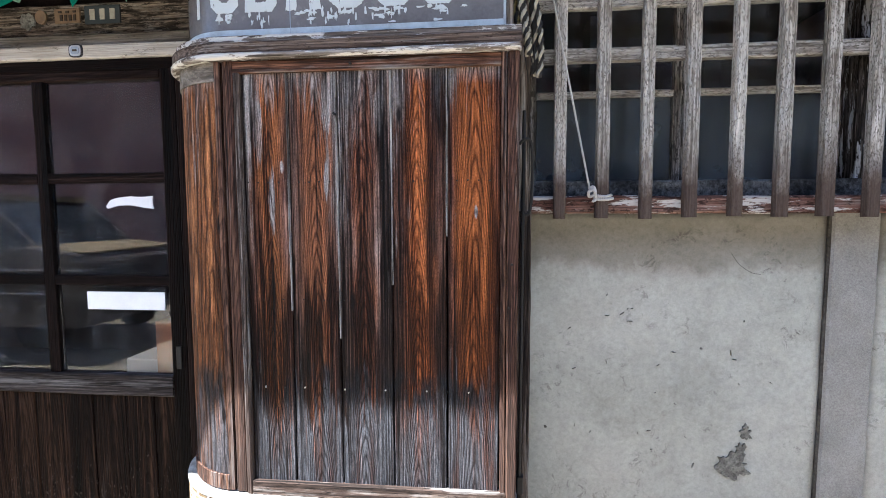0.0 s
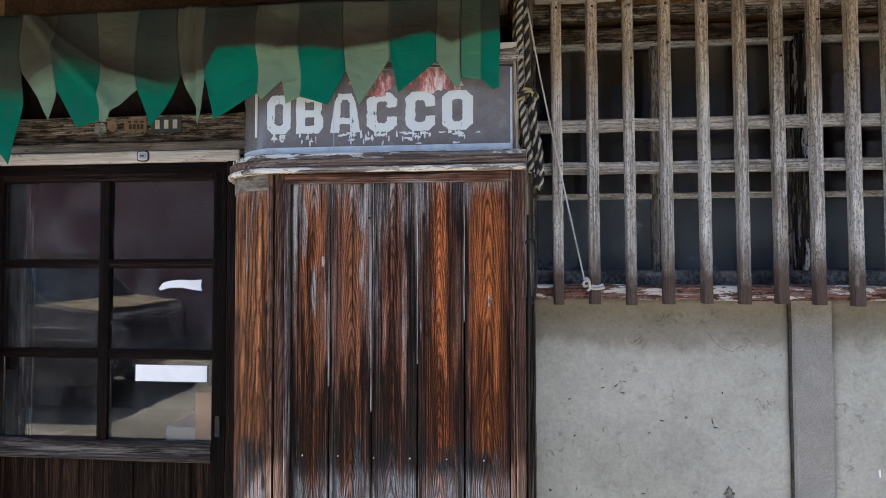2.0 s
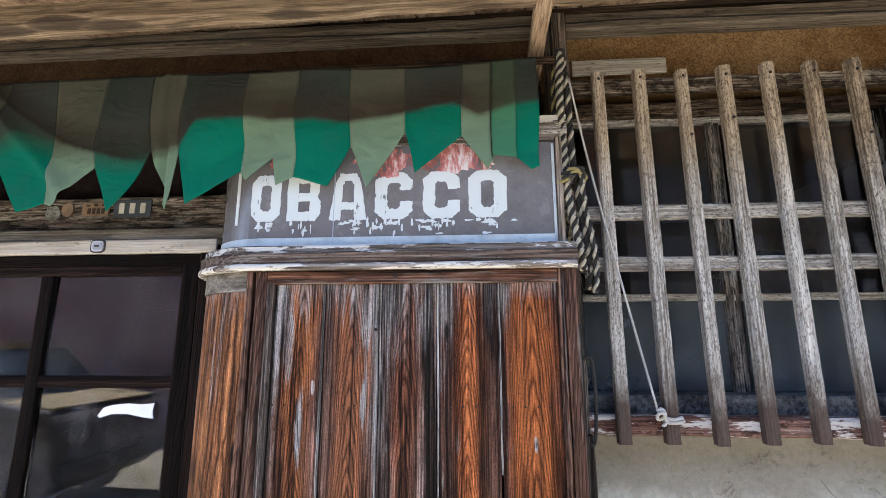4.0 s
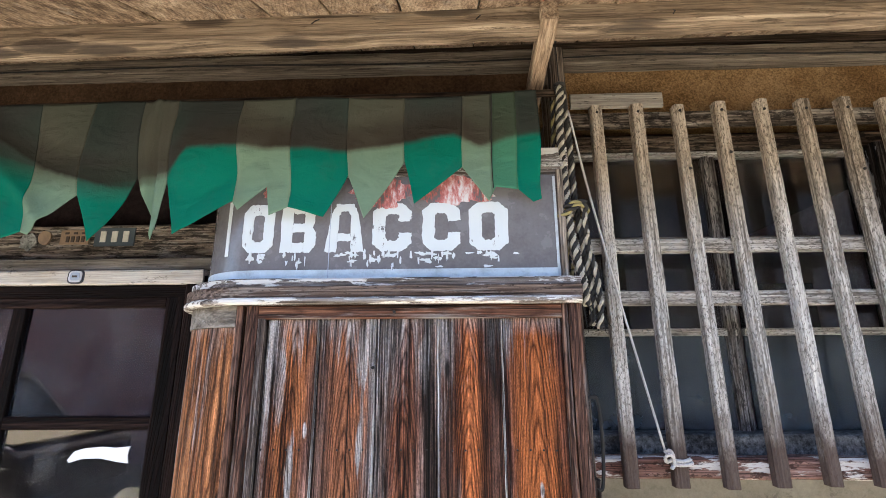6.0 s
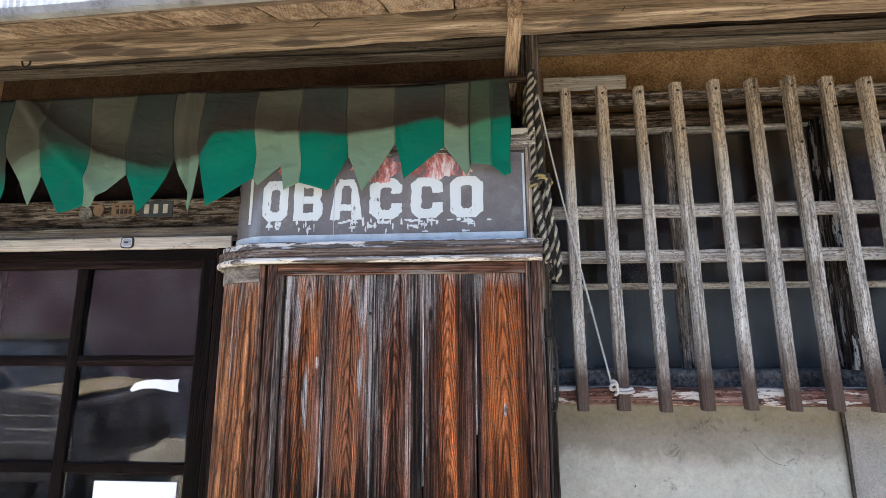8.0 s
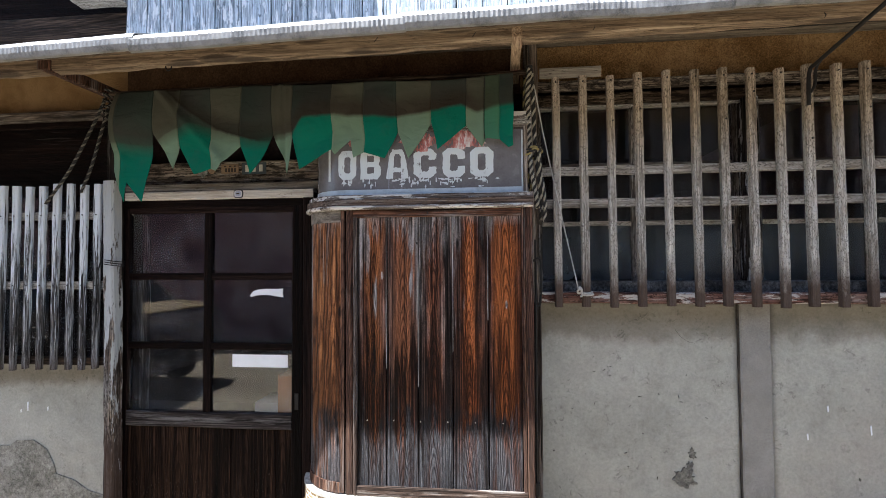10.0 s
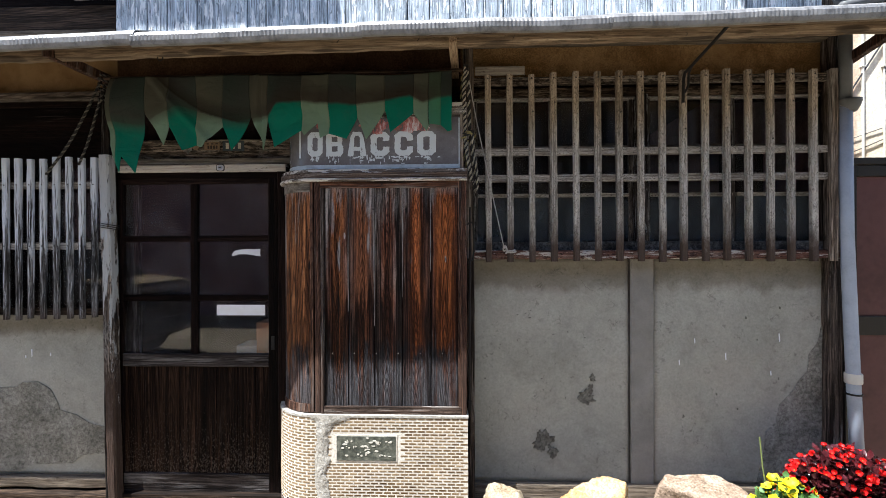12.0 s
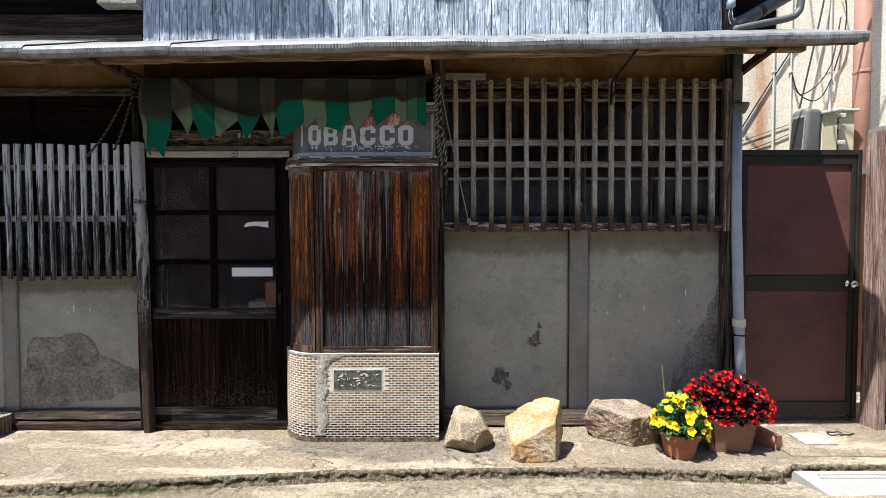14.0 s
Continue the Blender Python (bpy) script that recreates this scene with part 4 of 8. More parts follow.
def box(x0, x1, y0, y1, z0, z1, ch=0.003, wob=0.0, seg=1, along="x", seed=0.0):
    """A board between two corners, long along one axis."""
    mx, my, mz = (x0 + x1) / 2, (y0 + y1) / 2, (z0 + z1) / 2
    if along == "x":
        return bar((x0, my, mz), (x1, my, mz), z1 - z0, y1 - y0, (0, 0, 1), seg, wob, ch, seed=seed)
    if along == "z":
        return bar((mx, my, z0), (mx, my, z1), x1 - x0, y1 - y0, (1, 0, 0), seg, wob, ch, seed=seed)
    return bar((mx, y0, mz), (mx, y1, mz), x1 - x0, z1 - z0, (1, 0, 0), seg, wob, ch, seed=seed)


def tube(bm, points, r, sides=8, r1=None):
    """A round bar along points."""
    pts = [Vector(p) for p in points]
    rings = []
    up = Vector((0.13, 0.31, 0.94))
    for i, p in enumerate(pts):
        n = (pts[min(i + 1, len(pts) - 1)] - pts[max(i - 1, 0)]).normalized()
        u = n.cross(up)
        if u.length < 0.05:
            u = n.cross(Vector((1, 0, 0)))
        u.normalize()
        v = n.cross(u)
        rr = r if r1 is None else r + (r1 - r) * i / (len(pts) - 1)
        rings.append([bm.verts.new(p + (u * math.cos(6.2832 * k / sides) + v * math.sin(6.2832 * k / sides)) * rr) for k in range(sides)])
    for a, b in zip(rings, rings[1:]):
        for k in range(sides):
            j = (k + 1) % sides
            bm.faces.new((a[k], a[j], b[j], b[k]))
    bm.faces.new(rings[0][::-1])
    bm.faces.new(rings[-1])
    return bm


def curve_points(points, n=8):
    """A smooth line through points."""
    p = [Vector(q) for q in points]
    p = [p[0] * 2 - p[1]] + p + [p[-1] * 2 - p[-2]]
    out = []
    for i in range(1, len(p) - 2):
        for k in range(n):
            t = k / n
            out.append(0.5 * (2 * p[i] + (p[i + 1] - p[i - 1]) * t + (2 * p[i - 1] - 5 * p[i] + 4 * p[i + 1] - p[i + 2]) * t * t + (3 * p[i] - p[i - 1] - 3 * p[i + 1] + p[i + 2]) * t ** 3))
    return out + [p[-2]]


def lathe(bm, centre, profile, sides=32):
    """A round thing from rows of radius and height."""
    cx, cy, cz = centre
    rings = [[bm.verts.new((cx + r * math.cos(6.2832 * k / sides), cy + r * math.sin(6.2832 * k / sides), cz + h)) for k in range(sides)] for r, h in profile]
    for a, b in zip(rings, rings[1:]):
        for k in range(sides):
            j = (k + 1) % sides
            bm.faces.new((a[k], a[j], b[j], b[k]))
    bm.faces.new(rings[0][::-1])
    bm.faces.new(rings[-1])
    return bm


def sheet(xs, ys, height):
    """A grid of points over xs and ys; height(x, y) gives each point."""
    bm = bmesh.new()
    g = [[bm.verts.new(height(x, y)) for y in ys] for x in xs]
    for i in range(len(xs) - 1):
        for j in range(len(ys) - 1):
            bm.faces.new((g[i][j], g[i + 1][j], g[i + 1][j + 1], g[i][j + 1]))
    return bm


def steps(a, b, n):
    return [a + (b - a) * i / n for i in range(n + 1)]


def slab(outline, y0, y1):
    """A flat piece with an outline in x and z, between two depths."""
    bm = bmesh.new()
    a = [bm.verts.new((x, y0, z)) for x, z in outline]
    b = [bm.verts.new((x, y1, z)) for x, z in outline]
    n = len(outline)
    bm.faces.new(a)
    bm.faces.new(b[::-1])
    for i in range(n):
        j = (i + 1) % n
        bm.faces.new((a[j], a[i], b[i], b[j]))
    bmesh.ops.recalc_face_normals(bm, faces=bm.faces)
    return bm


def ragged(cx, cz, rx, rz, seed, n=70, rough=0.35):
    """An uneven closed outline round a middle."""
    out = []
    for i in range(n):
        t = 6.2832 * i / n
        k = 1 + rough * (noise.noise((math.cos(t) * 1.6 + seed, math.sin(t) * 1.6, seed)) + 0.6 * noise.noise((math.cos(t) * 6 + seed, math.sin(t) * 6, 1 + seed)))
        out.append((cx + rx * k * math.cos(t), cz + rz * k * math.sin(t)))
    return out


# the plan of the bay: front plane, then a round corner on the door side
BAY_X0, BAY_R = -0.76, 0.235


def bay(s, out=0.0):
    """A point and outward normal of the bay's front, s metres along it from the right end at x 0.09; out moves it forward."""
    flat = 0.09 - BAY_X0
    if s <= flat:
        return Vector((0.09 - s, -out, 0)), Vector((0, -1, 0))
    t = (s - flat) / BAY_R
    n = Vector((-math.sin(t), -math.cos(t), 0))
    return Vector((BAY_X0, BAY_R, 0)) + n * (BAY_R + out), n


BAY_LEN = 0.09 - BAY_X0 + BAY_R * math.pi / 2


def bay_shell(bm, s0, s1, z0, z1, out, thick, n=24, ch=0.0):
    """A curved board that follows the bay's front."""
    rings = []
    for s in steps(s0, s1, n):
        ring = []
        for o, z in ((out, z0), (out, z1), (out - thick, z1), (out - thick, z0)):
            p, _ = bay(s, o)
            ring.append(bm.verts.new((p.x, p.y, z)))
        rings.append(ring)
    for a, b in zip(rings, rings[1:]):
        for i in range(4):
            j = (i + 1) % 4
            bm.faces.new((a[j], a[i], b[i], b[j]))
    bm.faces.new(rings[0])
    bm.faces.new(rings[-1][::-1])
    return bm

# ---- ground ----
def kerb_y(x):
    base = -0.41 + 0.012 * math.sin(x * 1.7) - (0.10 * (-0.55 - x) if x < -0.55 else 0.0) - (0.05 * (min(x, 2.15) - 1.2) if x > 1.2 else 0.0) + (0.10 * min(1.0, (x - 2.15) / 0.15) if x > 2.15 else 0.0)
    return base + 0.010 * noise.noise((x * 9, 0, 3))


def road_height(x, y):
    near = max(0.0, 1 - abs(y + 1.5) / 6)
    return Vector((x, y, -0.075 + 0.017 * max(0.0, 1 - abs(y + 0.5) / 1.1) + near * (0.012 * noise.noise((x * 0.8, y * 0.8, 0)) + 0.003 * noise.noise((x * 14, y * 14, 5)))))


xs = [-300, -60, -20, -9] + steps(-6, 6, 150) + [9, 20, 60, 300]
ys = [-300, -60, -20, -9, -6, -4] + steps(-3.4, -0.3, 50) + [2, 20, 60, 300]
solo("ground", sheet(xs, ys, road_height), M_ROAD, "sun-bleached rough concrete road surface along the shop front", "road", kind="structure", smooth=True)


def pavement():
    """A cast footway whose front edge has broken away in lumps."""
    bm = bmesh.new()
    xs = steps(-3.4, 4.4, 900)
    rows = (0.62, 0.30, 0.20, 0.10, 0.0, -0.08, -0.16, -0.22, -0.28, -0.33)
    lip = ((0.030, -0.002), (0.018, -0.004), (0.007, -0.009), (0.0, -0.018), (0.002, -0.026), (0.003, -0.034), (0.002, -0.042), (-0.004, -0.051), (-0.012, -0.058), (-0.03, -0.1))
    cols = []
    for x in xs:
        k = kerb_y(x)
        col = []
        for y in rows:
            z = 0.004 * noise.noise((x * 2, y * 2, 0)) + 0.004 * noise.noise((x * 11, y * 11, 2)) - (0.010 * max(0.0, noise.noise((x * 2.3, y * 5, 6))) if y < -0.2 else 0)
            col.append(bm.verts.new((x, max(y, k + 0.045), z)))
        for dy, z in lip:
            deep = min(1.0, -z / 0.02)
            r = deep * (0.016 * noise.noise((x * 19, z * 34, 7)) + 0.013 * noise.noise((x * 55, z * 70, 9)) + 0.008 * noise.noise((x * 120, z * 150, 4)))
            lift = 0.007 * noise.noise((x * 26, dy * 40, 3)) + 0.010 * noise.noise((x * 5, 0, 3))
            col.append(bm.verts.new((x, k + dy + r, z + lift * min(1, deep + 0.3))))
        cols.append(col)
    for a, b in zip(cols, cols[1:]):
        for j in range(len(a) - 1):
            bm.faces.new((a[j + 1], b[j + 1], b[j], a[j]))
    bmesh.ops.recalc_face_normals(bm, faces=bm.faces)
    p = solo("pavement", bm, M_PAVE, "worn pale concrete footway with a rough broken kerb edge", "pavement", kind="structure", smooth=True)
    p.data.materials.append(M_KERB)
    # kerb face below the lip: shade of its hollows put into darker concrete
    n = len(rows) + len(lip) - 1
    for i, f in enumerate(p.data.polygons):
        if i % n >= len(rows) + 1:
            f.material_index = 1
    return p


pavement()

# ---- walls ----
WALL_Y = 0.25


def plaster_panel(name, x0, x1, z0, z1, label):
    def point(x, z):
        return Vector((x, WALL_Y + 0.003 * noise.noise((x * 3, z * 3, 1)) + 0.0015 * noise.noise((x * 12, z * 12, 4)), z))

    bm = sheet(steps(x0, x1, max(4, int((x1 - x0) / 0.03))), steps(z0, z1, 44), point)
    g = bmesh.ops.extrude_face_region(bm, geom=bm.faces[:])
    bmesh.ops.translate(bm, verts=[v for v in g["geom"] if isinstance(v, bmesh.types.BMVert)], vec=(0, 0.09, 0))
    bmesh.ops.recalc_face_normals(bm, faces=bm.faces)
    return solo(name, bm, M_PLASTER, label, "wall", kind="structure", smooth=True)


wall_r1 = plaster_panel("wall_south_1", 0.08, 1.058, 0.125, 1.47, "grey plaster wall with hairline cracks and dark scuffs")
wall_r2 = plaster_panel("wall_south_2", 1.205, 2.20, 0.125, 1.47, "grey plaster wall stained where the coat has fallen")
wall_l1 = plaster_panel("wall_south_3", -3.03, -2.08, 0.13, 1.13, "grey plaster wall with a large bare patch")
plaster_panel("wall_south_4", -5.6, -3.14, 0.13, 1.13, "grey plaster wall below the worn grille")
solo("trim_pilaster", box(1.063, 1.20, 0.236, 0.34, 0.10, 1.47, 0.006, 0.002, 30, "z"), M_CEMENT, "gritty cement strip between two plaster panels", "pilaster", kind="structure")
solo("trim_pilaster", box(-3.135, -3.035, 0.236, 0.34, 0.10, 1.13, 0.006, 0.002, 24, "z"), M_CEMENT, "gritty cement strip between two plaster panels", "pilaster", kind="structure")
solo("trim_seam", box(1.0545, 1.0635, 0.2425, 0.30, 0.12, 1.47, 0.001, 0.0012, 60, "z"), M_SEAM, "dark shrinkage joint beside the cement strip", "joint", kind="structure")
part("bare_patch", slab([(-3.02, 0.14), (-3.02, 0.40), (-2.98, 0.45), (-2.97, 0.60), (-2.93, 0.665), (-2.72, 0.672), (-2.68, 0.70), (-2.58, 0.705), (-2.50, 0.66), (-2.455, 0.58), (-2.44, 0.53), (-2.33, 0.50), (-2.25, 0.45), (-2.16, 0.43), (-2.10, 0.42), (-2.09, 0.27), (-2.30, 0.25), (-2.36, 0.20), (-2.60, 0.19), (-2.72, 0.145)], 0.2445, 0.26), M_BARE, wall_l1, "rough dark undercoat where plaster has fallen")
part("bare_patch", slab([(2.197, 0.14), (2.197, 1.08), (2.17, 1.06), (2.15, 0.97), (2.10, 0.90), (2.09, 0.80), (2.04, 0.74), (1.99, 0.66), (1.93, 0.60), (1.91, 0.50), (1.85, 0.44), (1.84, 0.33), (1.80, 0.14)], 0.2445, 0.26), M_BARE, wall_r2, "rough dark undercoat where plaster has fallen")
for cx, cz, rx, rz, sd in ((0.806, 0.635, 0.046, 0.038, 1.0), (0.843, 0.75, 0.017, 0.020, 2.4), (0.83, 0.69, 0.014, 0.026, 3.1), (0.545, 0.37, 0.052, 0.05, 5.2), (0.60, 0.31, 0.028, 0.035, 6.6)):
    part("chipped_patch", slab(ragged(cx, cz, rx, rz, sd, 48, 0.75), 0.2446 - 0.0003 * sd, 0.256), M_CHIP, wall_r1, "dark chip in the plaster")
for k in range(12):
    px, pz = random.uniform(0.2, 2.1), random.uniform(0.3, 1.2)
    if not 1.0 < px < 1.25:
        part("chip", slab(ragged(px, pz, random.uniform(0.002, 0.006), random.uniform(0.003, 0.009), k * 1.3, 10, 0.6), 0.2455, 0.255), M_CHIP, wall_r1 if px < 1.1 else wall_r2)
nick = random.Random(17)
for k in range(26):
    gx, gz = nick.choice(((0.36, 1.02), (0.62, 0.98), (0.70, 1.10), (0.88, 1.00), (0.45, 1.16), (0.58, 0.80), (0.30, 0.78)))
    px, pz, a, w = gx + nick.gauss(0, 0.075), gz + nick.gauss(0, 0.085), nick.uniform(0, 3.14), nick.uniform(0.003, 0.009)
    if 0.13 < px < 1.03:
        c, d = math.cos(a) * w, math.sin(a) * w
        part("nick", slab([(px - c, pz - d), (px - 0.2 * d, pz + 0.2 * c), (px + c, pz + d), (px + 0.16 * d, pz - 0.16 * c)], 0.2447, 0.255), M_CHIP, wall_r1)
part("hairline_crack", tube(bmesh.new(), curve_points([(0.775, 0.2465, 1.335), (0.80, 0.2465, 1.30), (0.835, 0.2465, 1.275), (0.865, 0.2465, 1.268)], 6), 0.0006, 5), M_SEAM, wall_r1)
for x, z, h in ((1.93, 0.97, 0.05), (1.62, 0.86, 0.045), (1.88, 0.77, 0.03), (1.35, 0.83, 0.03), (1.44, 0.96, 0.03), (-2.62, 0.86, 0.05), (-2.50, 0.865, 0.022), (-2.66, 0.85, 0.02)):
    part("paint_run", slab([(x, z), (x + 0.005, z + 0.004), (x + 0.003, z + h), (x - 0.002, z + h - 0.004)], 0.2455, 0.252), M_PAPER, wall_r2 if x > 0 else wall_l1, "white paint drip")

solo("baseboard_sill", box(0.08, 2.21, 0.205, 0.33, 0.015, 0.128, 0.006, 0.004, 40), W_PLATE_X, "dark weathered ground sill beam under the plaster", "sill beam", kind="structure")
solo("baseboard_sill", box(-5.6, -2.07, 0.205, 0.33, 0.062, 0.13, 0.010, 0.009, 90), W_PLATE_X, "pale weathered ground sill board under the plaster", "sill beam", kind="structure")
solo("baseboard_footing", box(-5.6, -1.0, 0.17, 0.40, -0.03, 0.052, 0.01, 0.006, 60), W_BEAM_X, "dark foundation strip below the sill", "footing", kind="structure")
solo("baseboard_footing", box(0.08, 2.3, 0.235, 0.40, -0.03, 0.02, 0.01, 0.006, 40), M_BARE, "dark foundation strip below the sill", "footing", kind="structure")
post = solo("corner_post", box(2.172, 2.252, 0.19, 0.32, 0.02, 2.86, 0.008, 0.006, 60, "z"), W_POST_D, "charred-looking dark corner post of the house", "post")
solo("wall_east", box(2.20, 2.28, 0.33, 5.0, 0.0, 4.2, 0.004, 0, 1, "y"), M_OPPOSITE, "plain side wall of the wooden house", "wall", kind="structure")
solo("wall_soot", box(-2.06, 0.06, 0.246, 0.33, 2.50, 2.87, 0.004, 0.003, 60), M_DARK_CLAY, "dark brown clay plaster band above the banner", "wall", kind="structure")
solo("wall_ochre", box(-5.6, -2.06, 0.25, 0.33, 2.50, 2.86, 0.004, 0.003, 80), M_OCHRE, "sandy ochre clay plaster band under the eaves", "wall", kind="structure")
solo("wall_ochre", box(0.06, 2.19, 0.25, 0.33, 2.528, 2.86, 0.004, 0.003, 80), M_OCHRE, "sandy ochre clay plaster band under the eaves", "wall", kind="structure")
solo("trim_wall_plate", box(-5.6, 2.3, 0.195, 0.26, 2.728, 2.788, 0.005, 0.004, 80), W_PLATE_X, "long grey timber plate below the rafters", "beam", kind="structure")

# upper storey
SEAMS = (-2.02, -1.90, -1.825, -1.704, -1.60, -1.519, -1.373, -1.212, -1.10, -1.018, -0.837, -0.73, -0.623, -0.445, -0.251, -0.122, 0.0, 0.093, 0.20, 0.315, 0.477, 0.60, 0.72, 0.902, 1.03, 1.165, 1.29, 1.408, 1.57, 1.70, 1.83, 1.93, 2.03, 2.132)
wall_up = thing("wall_upper", (0.1, 0.2, 2.85), "weathered upright boards of the upper storey, reflected sky blue in their grey", "wall", kind="structure")
for i, (a, b) in enumerate(zip(SEAMS, SEAMS[1:])):
    dy = random.uniform(-0.004, 0.004)
    part("board", box(a + 0.002, b - 0.002, 0.180 + dy, 0.205 + dy, 2.820 + 0.0155 * max(a, -2.0) + random.uniform(0, 0.008), 4.0, 0.003, 0.0025, 24, "z", i), W_UPPER, wall_up)
part("corner_board", box(2.136, 2.203, 0.172, 0.205, 2.84, 4.0, 0.004, 0.003, 24, "z"), W_POST, wall_up, "grey split corner board")
part("backing", box(-2.02, 2.205, 0.21, 0.25, 2.80, 4.0), W_BEAM_X, wall_up)
# the recess's shade is put into this near-black board colour
solo("wall_upper_left", box(-5.6, -2.02, 0.34, 0.42, 2.7, 4.0, 0.004, 0.003, 20), W_DOOR_X, "near-black recessed boards beside the upper storey", "wall", kind="structure")
# added to block a sun leak between roof sheet and wall
solo("trim_eave_closer", box(-5.6, -2.03, 0.186, 0.2485, 2.775, 2.865, 0.001), W_PLATE_X, "added strip that keeps sun from leaking in behind the eave", "strip", kind="structure")
solo("trim_upper_beam", box(-5.6, -2.03, 0.20, 0.335, 2.868, 3.018, 0.006, 0.003, 30), W_BEAM_X, "brown beam above the left eave", "beam", kind="structure")
solo("trim_upper_end", box(-2.30, -2.025, 0.12, 0.22, 3.055, 3.2, 0.006, 0.003, 8), W_GREY_X, "pale weathered end board above the left eave", "board", kind="structure")
# Out of view: overhangs and loose tiles are added to shape sun and shade below.
main_roof = thing("roof", (-1.7, 2.5, 4.0), "unseen grey house roof, its overhang cut to shade the upper boards", "roof", kind="structure")
part("roof_slope", box(-5.8, 2.3, 0.135, 5.1, 4.0, 4.12), M_TILE_ROOF, main_roof)
part("roof_overhang", box(-5.8, -1.06, -0.12, 0.133, 4.0, 4.10), M_TILE_ROOF, main_roof)
part("roof_overhang", box(1.30, 2.3, -0.12, 0.133, 4.0, 4.10), M_TILE_ROOF, main_roof)
for k in range(9):
    ax = -1.0 + 0.25 * k
    part("roof_tile", box(ax, ax + random.uniform(0.10, 0.22), random.uniform(-0.06, 0.06), 0.133, 4.0, 4.05), M_TILE_ROOF, main_roof)

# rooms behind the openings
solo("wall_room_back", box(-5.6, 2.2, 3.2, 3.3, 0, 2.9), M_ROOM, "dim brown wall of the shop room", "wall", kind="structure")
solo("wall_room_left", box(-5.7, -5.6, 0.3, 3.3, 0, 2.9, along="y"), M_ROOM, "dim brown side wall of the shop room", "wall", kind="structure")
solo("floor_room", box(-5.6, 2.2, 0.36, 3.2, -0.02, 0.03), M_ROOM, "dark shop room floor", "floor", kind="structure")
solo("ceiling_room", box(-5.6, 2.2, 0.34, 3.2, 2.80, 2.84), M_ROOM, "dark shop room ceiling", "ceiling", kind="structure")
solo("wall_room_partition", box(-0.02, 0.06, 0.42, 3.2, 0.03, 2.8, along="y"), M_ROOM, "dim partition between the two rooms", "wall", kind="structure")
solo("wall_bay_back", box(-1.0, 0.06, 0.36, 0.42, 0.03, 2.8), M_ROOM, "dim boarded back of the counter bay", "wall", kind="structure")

# ---- eave ----
EAVE_SLOPE = (2.845 - 2.575) / (0.18 + 0.41)


def eave_z(y):
    return 2.575 + (y + 0.41) * EAVE_SLOPE


def tilted(bm):
    """The old eave rises a little towards the gate."""
    for v in bm.verts:
        v.co.z += 0.0155 * max(v.co.x, -2.3) - 0.004
    return bm


eave = thing("eave", (0, -0.1, 2.6), "low timber eave roofed with dull metal sheets", "eave", kind="structure")
x, i = -5.6, 0
while x < 2.56:
    w = random.uniform(0.13, 0.21)
    b = min(x + w, 2.6)
    part("roof_board", tilted(bar(((x + b) / 2, 0.19, eave_z(0.19) - 0.034), ((x + b) / 2, -0.395, eave_z(-0.395) - 0.034 + random.uniform(-0.003, 0.003)), b - x - 0.005, 0.016, (1, 0, 0), 6, 0.003, 0.002, seed=i)), W_EAVE_Y, eave)
    x, i = b, i + 1
part("eave_beam", tilted(box(-5.6, 2.47, -0.165, -0.105, 2.582, 2.660, 0.007, 0.007, 160)), W_POLE_X, eave, "rounded pale eave pole with knots")
part("fascia", tilted(box(-5.6, 2.60, -0.40, -0.375, 2.525, 2.572, 0.004, 0.004, 70)), W_EAVE_X, eave)
for x in (-2.105, 0.03, 2.25):
    part("bracket_arm", bar((x, 0.24, 2.572), (x - 0.01, -0.196, 2.600 + 0.014 * x), 0.042, 0.055, (1, 0, 0), 8, 0.003, 0.005, seed=x), W_EAVE_Y if x == 0.03 else W_FRAME, eave, "timber bracket arm")
x, i = -5.6, 0
for b in (-4.6, -3.55, -2.35, -1.48, -0.40, 0.75, 1.62, 2.645):
    dz, lean = random.uniform(-0.006, 0.006), random.uniform(-0.012, 0.012)
    bm = bmesh.new()
    n = int((b - x) / 0.009)
    cols = []
    for k in range(n + 1):
        xx = x - 0.02 + (b - x + 0.02) * k / n
        rib = (0.0013 if k % 2 else -0.0008) * (0.35 + 1.1 * abs(noise.noise((xx * 9.0, i * 3.0, 2.0))) * 2.0)
        wav = 0.006 * noise.noise((xx * 3.1, i * 5, 0)) + dz + lean * (k / n - 0.5)
        cols.append([bm.verts.new(p) for p in (
            (xx, 0.185, eave_z(0.185) + 0.012 + wav), (xx, -0.1, eave_z(-0.1) + 0.012 + wav), (xx, -0.40, eave_z(-0.40) + 0.016 + wav), (xx, -0.418, eave_z(-0.41) + 0.008 + wav),
            (xx, -0.424 - rib, 2.568 + wav), (xx, -0.422 - rib, 2.545 + wav), (xx, -0.416, 2.528 + wav), (xx, -0.402, 2.527 + wav))])
    for c0, c1 in zip(cols, cols[1:]):
        for j in range(7):
            bm.faces.new((c0[j], c1[j], c1[j + 1], c0[j + 1]))
    g = bmesh.ops.extrude_face_region(bm, geom=bm.faces[:])
    bmesh.ops.translate(bm, verts=[v for v in g["geom"] if isinstance(v, bmesh.types.BMVert)], vec=(0, 0.003, -0.003))
    bmesh.ops.recalc_face_normals(bm, faces=bm.faces)
    part("roof_sheet", tilted(bm), M_ROOF, eave, "dull ribbed metal sheet folded over the edge")
    x, i = b, i + 1
